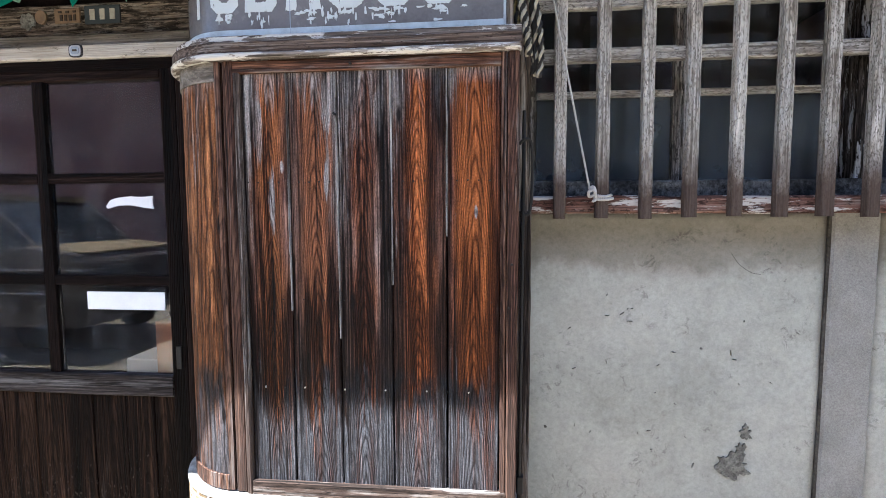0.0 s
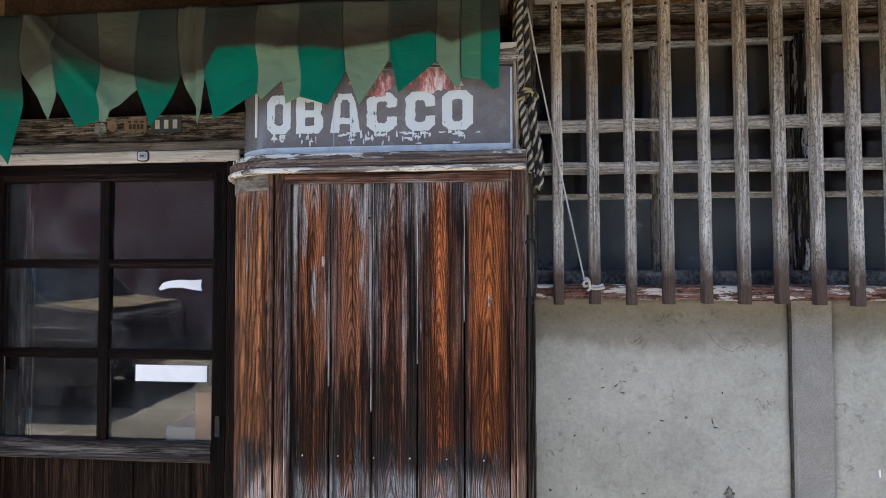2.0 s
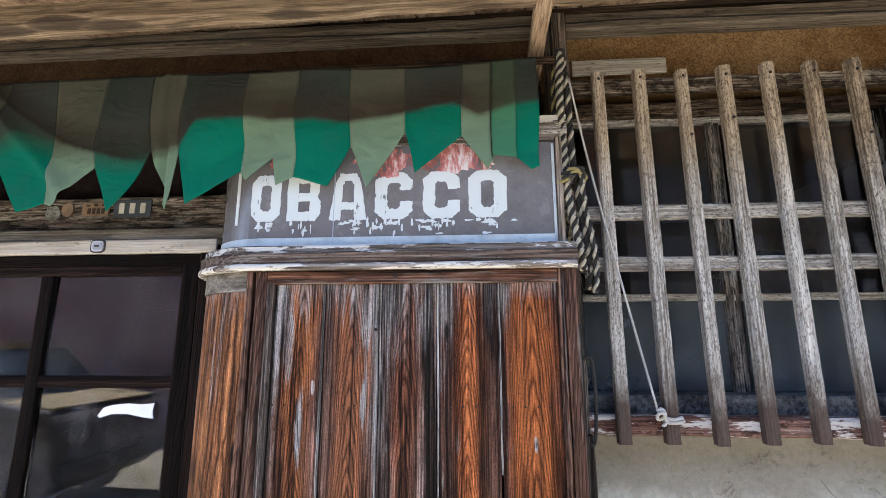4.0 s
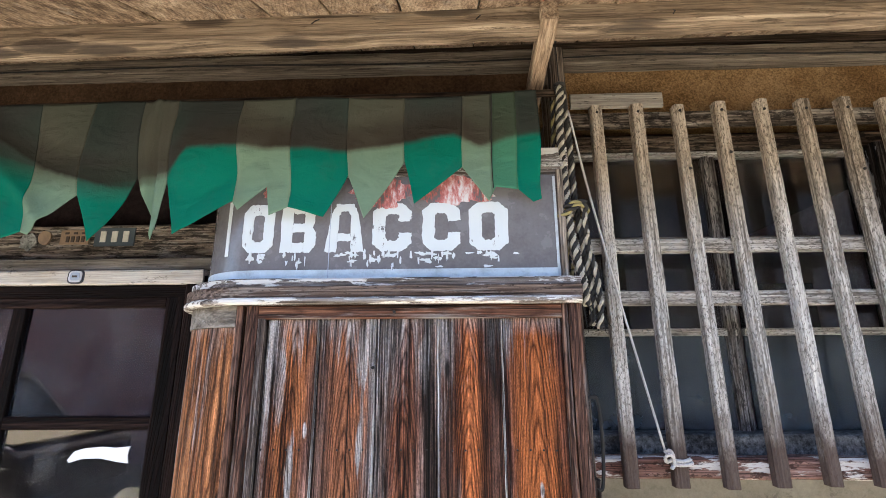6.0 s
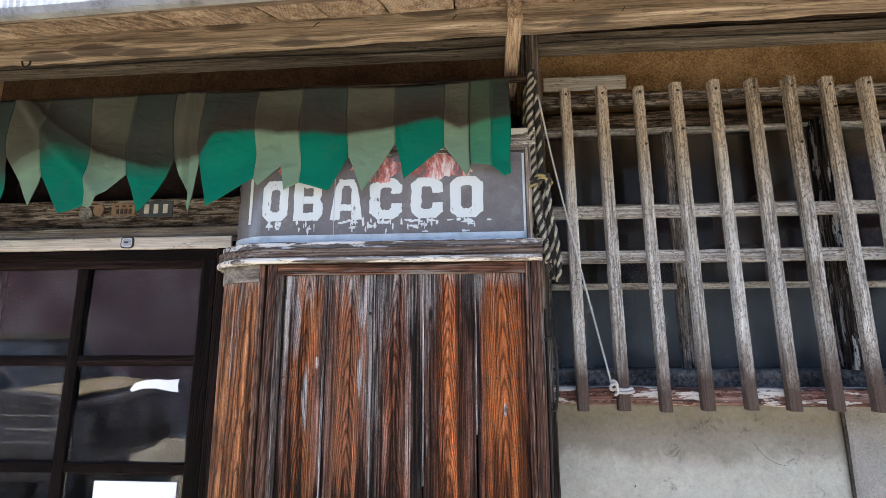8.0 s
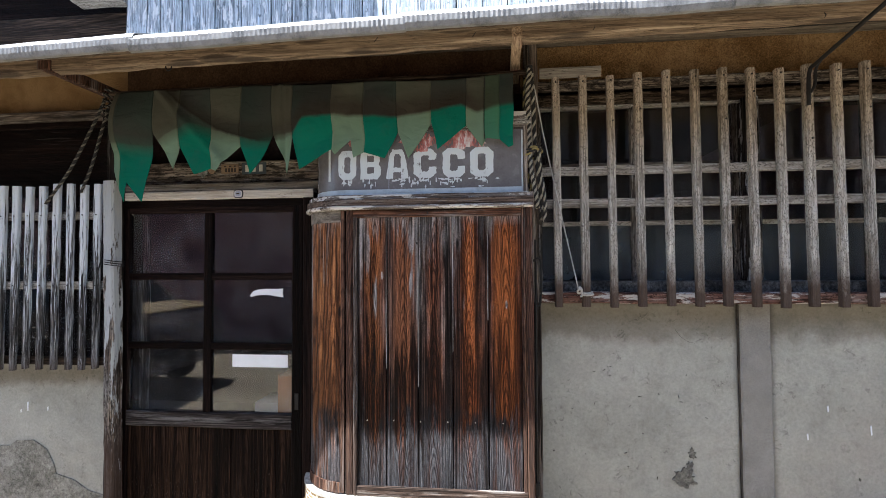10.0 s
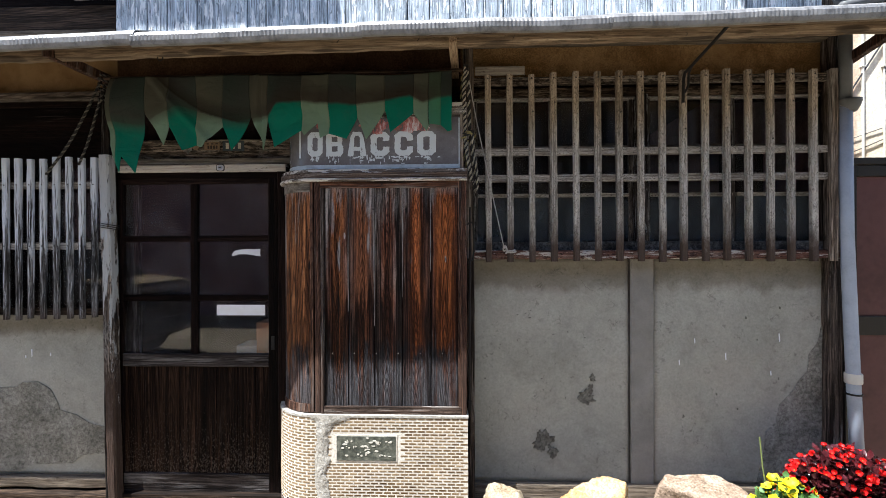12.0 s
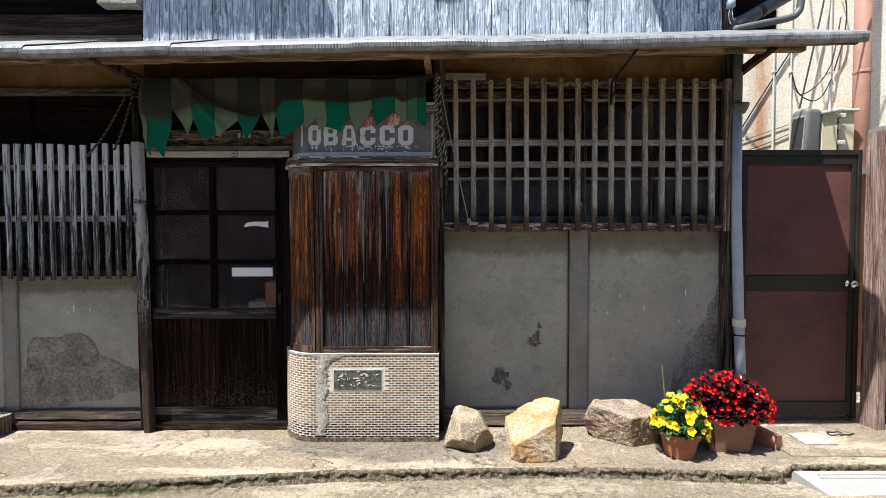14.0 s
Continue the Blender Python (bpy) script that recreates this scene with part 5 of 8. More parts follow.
for x in (-1.55, -3.2, -4.4):
    part("hook", tube(bmesh.new(), curve_points([(x, -0.14, 2.585), (x, -0.14, 2.545), (x + 0.012, -0.14, 2.53), (x + 0.026, -0.14, 2.54), (x + 0.027, -0.14, 2.557)], 5), 0.0028, 6), M_BLACK_IRON, eave, "rusty iron hook")
for x in (-0.565, 0.335, -0.15, 1.2):
    part("nail", tube(bmesh.new(), [(x, -0.168, 2.615), (x - 0.004, -0.182, 2.60), (x - 0.012, -0.186, 2.588)], 0.0016, 5), M_BLACK_IRON, eave, "bent nail")
solo("wall_cable", tube(bmesh.new(), [(xx, 0.186 + 0.004 * noise.noise((xx * 4, 1, 0)), 2.742 + 0.012 * noise.noise((xx * 1.3, 0, 0))) for xx in steps(-3.5, 2.2, 90)], 0.0028, 6), M_BLACK_IRON, "thin black cable stapled along the timber plate", "cable")

# ---- right window grille ----
GRILLE_X = (0.218, 0.342, 0.468, 0.593, 0.720, 0.844, 0.965, 1.086, 1.207, 1.325, 1.447, 1.566, 1.687, 1.808, 1.921, 2.045)


def window_grille():
    g = thing("window_grille", (1.2, 0.15, 1.45), "weathered silver-grey timber window grille with peeling sill", "window grille")
    bars = {}
    for i, x in enumerate(GRILLE_X):
        dz = random.uniform(-0.008, 0.008)
        bars[i] = part("bar", bar((x + 0.003, 0.137, 1.450 + dz * 0.5), (x - 0.002, 0.137, 2.530 + dz), random.uniform(0.032, 0.036), 0.034, (1, 0, 0), 60, 0.0009, random.uniform(0.003, 0.006), seed=i * 3.3, freq=22), W_GREY, g)
    part("rail", box(0.10, 2.20, 0.155, 0.185, 2.474, 2.520, 0.004, 0.004, 40), W_HEAD_GREY, g, "top rail with scraps of brown paint")
    part("rail", box(0.10, 2.20, 0.155, 0.180, 2.066, 2.108, 0.004, 0.003, 40), W_GREY_X, g)
    part("rail", box(0.10, 2.20, 0.155, 0.180, 1.912, 1.954, 0.004, 0.003, 40), W_GREY_X, g)
    part("sill", box(0.115, 2.205, 0.152, 0.25, 1.462, 1.515, 0.006, 0.004, 44), W_SILL_X, g, "sill with peeling white and rust-red paint")
    part("end_post", box(2.137, 2.178, 0.125, 0.19, 1.45, 2.53, 0.005, 0.004, 30, "z"), W_POST, g, "grey split end post")
    for i, z in ((2, 2.31), (3, 2.36), (6, 2.30), (7, 2.42), (9, 2.20), (11, 2.33), (13, 2.14), (14, 2.35)):
        part("nail", tube(bmesh.new(), [(GRILLE_X[i] + 0.004, 0.1225, z), (GRILLE_X[i] + 0.004, 0.117, z)], 0.0045, 7), M_BLACK_IRON, bars[i], "rusty nail head")
    for i in range(16):
        part("nail", tube(bmesh.new(), [(GRILLE_X[i] - 0.002, 0.1225, 2.50), (GRILLE_X[i] - 0.002, 0.1175, 2.50)], 0.0042, 7), M_BLACK_IRON, bars[i])
    return g


window_grille()
solo("loose_board", box(0.145, 0.43, 0.142, 0.156, 2.53, 2.58, 0.003, 0.002, 10), W_BATTEN_X, "short grey board nailed above the grille", "board")
solo("trim_window_head", box(0.10, 2.19, 0.245, 0.30, 2.432, 2.486, 0.005, 0.004, 60), W_HEAD_X, "old head rail over the window", "beam", kind="structure")
solo("trim_window_head", box(0.10, 2.19, 0.256, 0.30, 2.416, 2.430, 0.003, 0.002, 40), W_GREY_X, "thin pale batten under the window head", "beam", kind="structure")
# sheet whose near-black colour stands for the gap's shade
solo("wall_window_top", box(0.10, 2.19, 0.34, 0.38, 2.42, 2.56, 0.003), M_ROOM, "near-black sheet standing for the shaded gap above the window head", "wall", kind="structure")
solo("trim_window_sill", box(0.10, 2.19, 0.20, 0.36, 1.50, 1.565, 0.005, 0.003, 40), M_SOOTY_SILL, "dusty dark inner window sill", "sill", kind="structure")
solo("wall_window_post", box(0.075, 0.135, 0.14, 0.33, 1.44, 2.75, 0.005, 0.004, 40, "z"), W_POST, "old grey post between bay and window", "post", kind="structure")
solo("window_post", box(1.095, 1.160, 0.21, 0.34, 1.565, 2.43, 0.005, 0.005, 50, "z"), W_POST_BLACK, "peeling dark post between the sashes", "post")


def sliding_window(x0, x1, mids):
    w = thing("window_1", ((x0 + x1) / 2, 0.28, 1.58), "old sliding wooden sash with dusty panes", "window", kind="structure")
    for x in (x0, *mids, x1):
        h = 0.009 if x == mids[-1] else 0.012
        part("stile", box(x - h, x + h, 0.268 if x != mids[-1] else 0.276, 0.300, 1.560, 2.42, 0.003, 0.002, 40, "z", x), W_SASH, w)
    cuts = sorted((x0, *mids, x1))
    for a, b in zip(cuts, cuts[1:]):
        part("sash_rail", box(a + 0.014, b - 0.014, 0.266, 0.294, 1.834, 1.856, 0.003, 0.0018, 24), W_GREY_X, w)
        part("sash_rail", box(a + 0.014, b - 0.014, 0.272, 0.294, 2.13, 2.144, 0.002, 0.001, 8), W_SASH_X, w)
        for z0, z1, mt in ((1.566, 1.836, M_FROST), (1.853, 2.13, M_GLASS), (2.144, 2.42, M_GLASS)):
            p = part("pane", box(a + 0.015, b - 0.015, 0.281, 0.284, z0, z1, 0.0), mt, w)
            p.visible_shadow = False
    return w


sliding_window(0.15, 1.08, (0.604, 0.628))
sliding_window(1.18, 2.17, (1.66, 1.685))
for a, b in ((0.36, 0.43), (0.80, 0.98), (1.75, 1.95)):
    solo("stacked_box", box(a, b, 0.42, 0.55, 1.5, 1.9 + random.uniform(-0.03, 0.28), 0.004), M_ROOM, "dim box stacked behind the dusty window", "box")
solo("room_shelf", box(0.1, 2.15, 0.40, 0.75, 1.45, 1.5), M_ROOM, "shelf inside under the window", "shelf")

# ---- left window grille ----
lg = thing("window_grille", (-2.9, 0.15, 1.1), "grey timber window grille with flaking white paint", "window grille")
for i in range(34):
    x = -2.121 - 0.0784 * i
    zb = 1.105 + random.uniform(-0.012, 0.02)
    part("bar", bar((x + random.uniform(-0.006, 0.006), 0.137, zb), (x, 0.137, 2.075 + random.uniform(-0.006, 0.006)), 0.029, 0.024, (1, 0, 0), 36, 0.0018, 0.004, 0.036, 0.026, seed=i * 2.1, freq=12), W_FLAKE, lg)
for x in [-2.121 - 0.0784 * i for i in range(12)]:
    for z in (1.915, 1.55):
        part("nail", tube(bmesh.new(), [(x, 0.126, z), (x, 0.1215, z)], 0.0038, 6), M_BLACK_IRON, lg)
for z in (1.915, 1.55, 1.155):
    part("rail", box(-4.8, -2.085, 0.152, 0.172, z - 0.021, z + 0.021, 0.003, 0.003, 40), W_GREY_X if z > 1.2 else W_BEAM_X, lg)
solo("trim_left_batten", box(-5.6, -2.03, 0.19, 0.26, 2.45, 2.49, 0.004, 0.003, 40), W_SASH_X, "brown batten below the ochre band", "batten", kind="structure")
lw = thing("window_2", (-3.5, 0.28, 1.1), "dark old sash behind the flaking grille", "window", kind="structure")
for x in (-4.7, -3.9, -2.93, -2.09):
    part("stile", box(x - 0.02, x + 0.02, 0.262, 0.30, 1.11, 2.45, 0.003, 0.002, 20, "z", x), W_DOOR, lw)
for z in (1.13, 2.06, 2.44):
    part("sash_rail", box(-5.6, -2.07, 0.266, 0.30, z - 0.02, z + 0.02, 0.003, 0.002, 20), W_DOOR_X, lw)
for a, b in ((-4.68, -3.92), (-3.88, -2.95), (-2.91, -2.11)):
    for z0, z1 in ((1.15, 2.04), (2.08, 2.42)):
        if z0 > 2:
            part("board", box(a, b, 0.281, 0.290, z0, z1, 0.002), W_DOOR_X, lw, "black painted board")
            continue
        p = part("pane", box(a, b, 0.281, 0.284, z0, z1, 0), M_GLASS, lw)
        p.visible_shadow = False

# ---- door ----
solo("door_post", bar((-2.015, 0.155, 0.0), (-2.058, 0.155, 2.09), 0.056, 0.07, (1, 0, 0), 50, 0.005, 0.009, 0.062, 0.07, seed=4), W_POST_PEEL, "leaning split grey door post with peeling paint", "post")
solo("door_post", bar((-2.065, 0.22, 0.03), (-2.08, 0.22, 2.50), 0.055, 0.11, (1, 0, 0), 40, 0.004, 0.006, seed=6), W_POST_D, "dark post behind the leaning door post", "post")
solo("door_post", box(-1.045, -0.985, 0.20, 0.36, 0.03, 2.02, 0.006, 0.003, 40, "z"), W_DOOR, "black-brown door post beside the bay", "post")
solo("trim_lintel", box(-2.02, -0.99, 0.192, 0.25, 1.994, 2.038, 0.003, 0.0025, 30), W_LINTEL_X, "pale planed lintel board over the door", "lintel", kind="structure")
solo("trim_lintel_batten", box(-2.05, -0.965, 0.212, 0.262, 2.040, 2.080, 0.003, 0.0025, 30), W_BATTEN_X, "grey batten above the lintel", "lintel", kind="structure")
solo("trim_transom_board", box(-2.02, -0.955, 0.262, 0.30, 2.082, 2.205, 0.004, 0.005, 60), W_ROUGH_X, "deeply cracked old board carrying small plates", "board", kind="structure")
# the transom gap's shade, given as a near-black sheet
solo("wall_transom", box(-2.05, -0.1, 0.36, 0.40, 2.0, 2.80), M_ROOM, "near-black sheet standing for the shaded gap behind the transom", "wall", kind="structure")
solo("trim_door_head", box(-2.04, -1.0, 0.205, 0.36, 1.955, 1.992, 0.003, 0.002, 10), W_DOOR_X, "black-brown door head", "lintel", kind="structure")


def sliding_door():
    d = thing("door_1", (-1.55, 0.22, 0.05), "black-brown wooden sliding door with six panes, closed", "door", kind="structure")
    y0, y1 = 0.207, 0.240
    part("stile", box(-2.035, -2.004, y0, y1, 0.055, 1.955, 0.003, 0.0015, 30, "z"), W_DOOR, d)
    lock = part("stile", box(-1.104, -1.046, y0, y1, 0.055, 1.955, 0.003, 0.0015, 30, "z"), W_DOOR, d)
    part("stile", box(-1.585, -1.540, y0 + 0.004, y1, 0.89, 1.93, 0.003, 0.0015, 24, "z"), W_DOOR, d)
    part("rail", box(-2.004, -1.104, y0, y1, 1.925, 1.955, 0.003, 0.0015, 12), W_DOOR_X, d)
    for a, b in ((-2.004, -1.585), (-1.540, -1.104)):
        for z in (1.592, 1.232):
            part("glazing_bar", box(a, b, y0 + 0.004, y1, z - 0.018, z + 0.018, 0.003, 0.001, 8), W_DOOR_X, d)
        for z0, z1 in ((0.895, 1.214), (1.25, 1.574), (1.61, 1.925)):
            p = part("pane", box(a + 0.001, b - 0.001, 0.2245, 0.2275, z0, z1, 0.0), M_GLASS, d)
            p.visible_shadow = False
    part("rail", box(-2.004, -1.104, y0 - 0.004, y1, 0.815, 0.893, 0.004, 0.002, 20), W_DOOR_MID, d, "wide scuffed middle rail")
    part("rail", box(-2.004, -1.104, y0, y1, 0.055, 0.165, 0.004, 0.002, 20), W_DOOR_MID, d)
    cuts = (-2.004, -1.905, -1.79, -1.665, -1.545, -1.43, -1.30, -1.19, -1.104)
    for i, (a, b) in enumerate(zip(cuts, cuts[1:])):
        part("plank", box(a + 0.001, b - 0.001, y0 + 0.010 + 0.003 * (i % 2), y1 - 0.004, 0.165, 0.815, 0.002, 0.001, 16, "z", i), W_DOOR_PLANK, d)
    part("handle", box(-1.086, -1.066, y0 - 0.004, y0 + 0.004, 0.92, 1.0, 0.003, along="z"), M_BLACK_IRON, lock, "worn recessed iron pull")
    return d


door = sliding_door()
solo("door_track", box(-2.05, -1.0, 0.17, 0.36, 0.03, 0.056, 0.004, 0.002, 10), W_BEAM_X, "dark wooden threshold below the door", "threshold")
solo("paper_strip", box(-1.428, -1.131, 0.2205, 0.2235, 1.125, 1.189, 0.0), M_PAPER, "blank white paper strip stuck on the door glass", "paper")
bm = slab([(-1.335, 1.492), (-1.318, 1.515), (-1.29, 1.523), (-1.24, 1.528), (-1.20, 1.525), (-1.157, 1.529), (-1.161, 1.505), (-1.156, 1.484), (-1.19, 1.488), (-1.24, 1.497), (-1.29, 1.496), (-1.328, 1.485)], 0.2205, 0.2235)
solo("torn_paper", bm, M_PAPER, "torn scrap of white paper on the door glass", "paper")
solo("cardboard_box", box(-1.20, -1.06, 0.26, 0.42, 0.75, 1.075, 0.003), M_CARTON, "tan cardboard box close behind the door glass", "box")
solo("paper_pile", box(-1.33, -1.18, 0.27, 0.45, 0.75, 0.93, 0.004), M_APPLIANCE, "pale heap of papers behind the door glass", "papers")
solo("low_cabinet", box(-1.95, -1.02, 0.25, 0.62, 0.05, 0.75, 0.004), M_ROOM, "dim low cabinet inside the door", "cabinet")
solo("inner_frame", box(-1.985, -1.945, 0.27, 0.30, 0.75, 1.93, 0.003, along="z"), W_SASH, "pale upright of a second sash inside the door", "frame")

badge = thing("door_badge", (-1.386, 0.19, 2.018), "small worn metal badge nailed on the pale lintel", "badge")
for r, y, mt, nm in ((0.024, 0.1895, M_DARK, "backplate"), (0.019, 0.187, M_ALU, "rim"), (0.0135, 0.185, M_PIPE, "face")):
    face = part(nm, slab([(-1.386 + r * 1.08 * math.copysign(abs(math.cos(t)) ** 0.55, math.cos(t)), 2.018 + r * 0.92 * math.copysign(abs(math.sin(t)) ** 0.55, math.sin(t))) for t in steps(0, 6.1, 30)], y, 0.1925), mt, badge)
part("mark", box(-1.394, -1.378, 0.1838, 0.186, 2.015, 2.021, 0), M_MARK_D, face)
np_ = thing("number_plate", (-1.338, 0.26, 2.16), "slate-blue plate with pale markings on the cracked board", "plate")
blue = part("plate", box(-1.405, -1.272, 0.256, 0.262, 2.132, 2.194, 0.002), M_PLATE, np_)
for k in range(3):
    part("mark", box(-1.385 + 0.038 * k, -1.366 + 0.038 * k, 0.2535, 0.2575, 2.145, 2.181, 0.001, along="z"), M_MARK, blue)
tp = thing("number_plate", (-1.475, 0.26, 2.16), "tan tin plate with dark markings on the cracked board", "plate")
tan = part("plate", box(-1.521, -1.425, 0.2565, 0.262, 2.139, 2.188, 0.002), M_TAN_PLATE, tp)
for k in range(4):
    part("mark", box(-1.500 + 0.017 * k, -1.489 + 0.017 * k, 0.254, 0.258, 2.146, 2.166, 0.001, along="z"), M_MARK_D, tan)
for k in range(3):
    part("mark", box(-1.505 + 0.028 * k, -1.493 + 0.028 * k, 0.254, 0.258, 2.173, 2.180, 0.001), M_MARK_D, tan)
ot = thing("tin_emblem", (-1.58, 0.26, 2.16), "corroded oval tin emblem on the cracked board", "plate")
part("plate", slab(ragged(-1.575, 2.163, 0.022, 0.024, 3.0, 30, 0.1), 0.256, 0.262), M_TAN_PLATE, ot)
part("ring", slab(ragged(-1.63, 2.15, 0.028, 0.028, 8.0, 30, 0.35), 0.2565, 0.262), M_BARE, ot, "torn grey remains of a sticker")

# ---- the boarded counter bay ----
def counter_bay():
    c = thing("boarded_counter", (-0.45, 0.1, 0.61), "old tobacco counter bay boarded with streaky brown cedar planks", "shop counter")
    boards = []
    cuts = (-0.702, -0.569, -0.423, -0.267, -0.110, 0.041)
    for i, (a, b) in enumerate(zip(cuts, cuts[1:])):
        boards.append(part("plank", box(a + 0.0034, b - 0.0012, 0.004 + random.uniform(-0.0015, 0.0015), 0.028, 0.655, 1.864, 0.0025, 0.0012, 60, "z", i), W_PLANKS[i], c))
        if i:
            part("cover_strip", box(a - 0.0010, a + 0.0034, -0.0005, 0.012, (0.9, 1.18, 1.10, 1.26, 1.40)[i], 1.862, 0.0008, 0.0012, 80, "z", i), W_STRIP, c, "thin pale strip over a joint")
    part("frame_post", box(-0.7205, -0.7035, -0.010, 0.03, 0.612, 1.866, 0.005, 0.0012, 60, "z", 1), W_BEAD, c, "rounded silver-grey bead")
    part("frame_post", box(-0.755, -0.722, -0.005, 0.03, 0.618, 1.899, 0.003, 0.0018, 60, "z", 2), W_FRAME, c)
    part("frame_post", box(0.042, 0.058, -0.004, 0.03, 0.63, 1.899, 0.003, 0.0015, 40, "z", 3), W_FRAME, c)
    part("frame_post", box(0.0595, 0.090, -0.010, 0.05, 0.612, 1.899, 0.004, 0.002, 40, "z", 4), W_FRAME, c)
    part("top_rail", box(-0.7215, 0.041, -0.006, 0.03, 1.864, 1.899, 0.003, 0.001, 20), W_FRAME_X, c)
    part("bottom_rail", box(-0.702, 0.058, -0.010, 0.03, 0.612, 0.656, 0.003, 0.001, 20), W_CORNICE_D, c, "bleached bottom rail")
    s_flat = 0.09 - BAY_X0
    s_cuts = [s_flat + 0.002, s_flat + 0.020, s_flat + 0.125, s_flat + 0.225, s_flat + 0.30, BAY_LEN]
    for i, (a, b) in enumerate(zip(s_cuts, s_cuts[1:])):
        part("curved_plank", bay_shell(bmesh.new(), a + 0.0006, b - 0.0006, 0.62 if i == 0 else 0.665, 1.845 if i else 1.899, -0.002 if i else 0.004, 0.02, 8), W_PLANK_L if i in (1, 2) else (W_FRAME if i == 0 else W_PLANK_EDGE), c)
    part("curved_rail", bay_shell(bmesh.new(), s_flat + 0.022, BAY_LEN - 0.03, 1.846, 1.899, 0.002, 0.02, 14), W_BATTEN_X, c, "grey curved top rail")
    part("curved_rail", bay_shell(bmesh.new(), s_flat + 0.022, BAY_LEN - 0.03, 0.618, 0.664, 0.004, 0.02, 14), W_FRAME, c, "dark curved bottom rail")
    for i in range(24):
        x = -0.69 + 0.0305 * i
        on = boards[max(k for k in range(5) if x >= cuts[k])]
        part("nail", tube(bmesh.new(), [(x, 0.006, 1.556 + random.uniform(-0.002, 0.002)), (x, 0.0015, 1.556)], 0.0024, 6), M_BLACK_IRON, on)
        if i % 2:
            part("nail", tube(bmesh.new(), [(x + 0.003, 0.006, 0.948), (x + 0.003, 0.001, 0.948 + random.uniform(-0.003, 0.003))], 0.0026, 6), M_ALU if i % 4 == 1 else M_BLACK_IRON, on)
            part("nail", tube(bmesh.new(), [(x + 0.006, 0.006, 1.212), (x + 0.006, 0.0015, 1.212 + random.uniform(-0.002, 0.002))], 0.002, 6), M_BLACK_IRON, on)
    for x, z in ((-0.376, 1.881), (-0.425, 1.745), (0.073, 1.322), (0.066, 1.20)):
        part("nail", tube(bmesh.new(), [(x, 0.0, z), (x, -0.0125, z)], 0.004, 7), M_BLACK_IRON, c)
    # moulded cornice in three steps
    for k, (z0, z1, out, mt) in enumerate(((1.900, 1.917, 0.012, W_CORNICE), (1.918, 1.946, 0.020, W_CORNICE_D), (1.947, 1.966, 0.010, W_CORNICE))):
        part("cornice", bay_shell(bmesh.new(), -0.004, BAY_LEN, z0, z1, out, 0.05, 60), mt, c, "moulded cornice with peeling white paint")
    part("cornice_lip", tube(bmesh.new(), [tuple(bay(s, 0.016)[0] + Vector((0, 0, 1.909))) for s in steps(0.0, BAY_LEN, 60)], 0.0095, 8), W_CORNICE, c, "rounded white-flecked lip")
    part("top_board", bay_shell(bmesh.new(), 0.0, BAY_LEN, 1.9665, 1.9695, 0.004, 0.2, 40), W_CORNICE, c)
    part("side", box(0.066, 0.090, 0.052, 0.25, 0.612, 1.899, 0.002, along="z"), W_FRAME, c)
    return c


counter_bay()


# ---- sign ----
def ring_quads(drop_right=False):
    """Block letter O as eight plates; the letter C has a mouth on its right."""
    outer = [(0.24, 0), (0.76, 0), (1, 0.16), (1, 0.84), (0.76, 1), (0.24, 1), (0, 0.84), (0, 0.16)]
    inner = [(0.40, 0.22), (0.60, 0.22), (0.67, 0.28), (0.67, 0.72), (0.60, 0.78), (0.40, 0.78), (0.33, 0.72), (0.33, 0.28)]
    out = []
    for i in range(8):
        j = (i + 1) % 8
        if drop_right and i == 2:
            out += [[(1, 0.16), (1, 0.38), (0.67, 0.38), (0.67, 0.28)], [(1, 0.62), (1, 0.84), (0.67, 0.72), (0.67, 0.62)]]
        else:
            out.append([outer[i], outer[j], inner[j], inner[i]])
    return out


BLOCK = {
    "O": ring_quads(),
    "C": ring_quads(True),
    "B": [[(0, 0), (0.33, 0), (0.33, 1), (0, 1)], [(0.33, 0), (0.67, 0), (0.67, 0.2), (0.33, 0.2)], [(0.33, 0.42), (0.67, 0.42), (0.67, 0.6), (0.33, 0.6)], [(0.33, 0.81), (0.67, 0.81), (0.67, 1), (0.33, 1)],
          [(0.67, 0), (0.84, 0), (1, 0.14), (1, 0.42), (0.67, 0.42)], [(0.67, 0.42), (1, 0.42), (0.90, 0.51), (0.96, 0.60), (0.67, 0.60)], [(0.67, 0.60), (0.96, 0.60), (0.96, 0.87), (0.80, 1), (0.67, 1)]],
    "A": [[(0, 0), (0.31, 0), (0.36, 0.76), (0.17, 0.80)], [(0.69, 0), (1, 0), (0.83, 0.80), (0.64, 0.76)], [(0.17, 0.80), (0.36, 0.76), (0.42, 0.84), (0.58, 0.84), (0.64, 0.76), (0.83, 0.80), (0.72, 1), (0.28, 1)], [(0.325, 0.22), (0.675, 0.22), (0.665, 0.38), (0.335, 0.38)]],
}


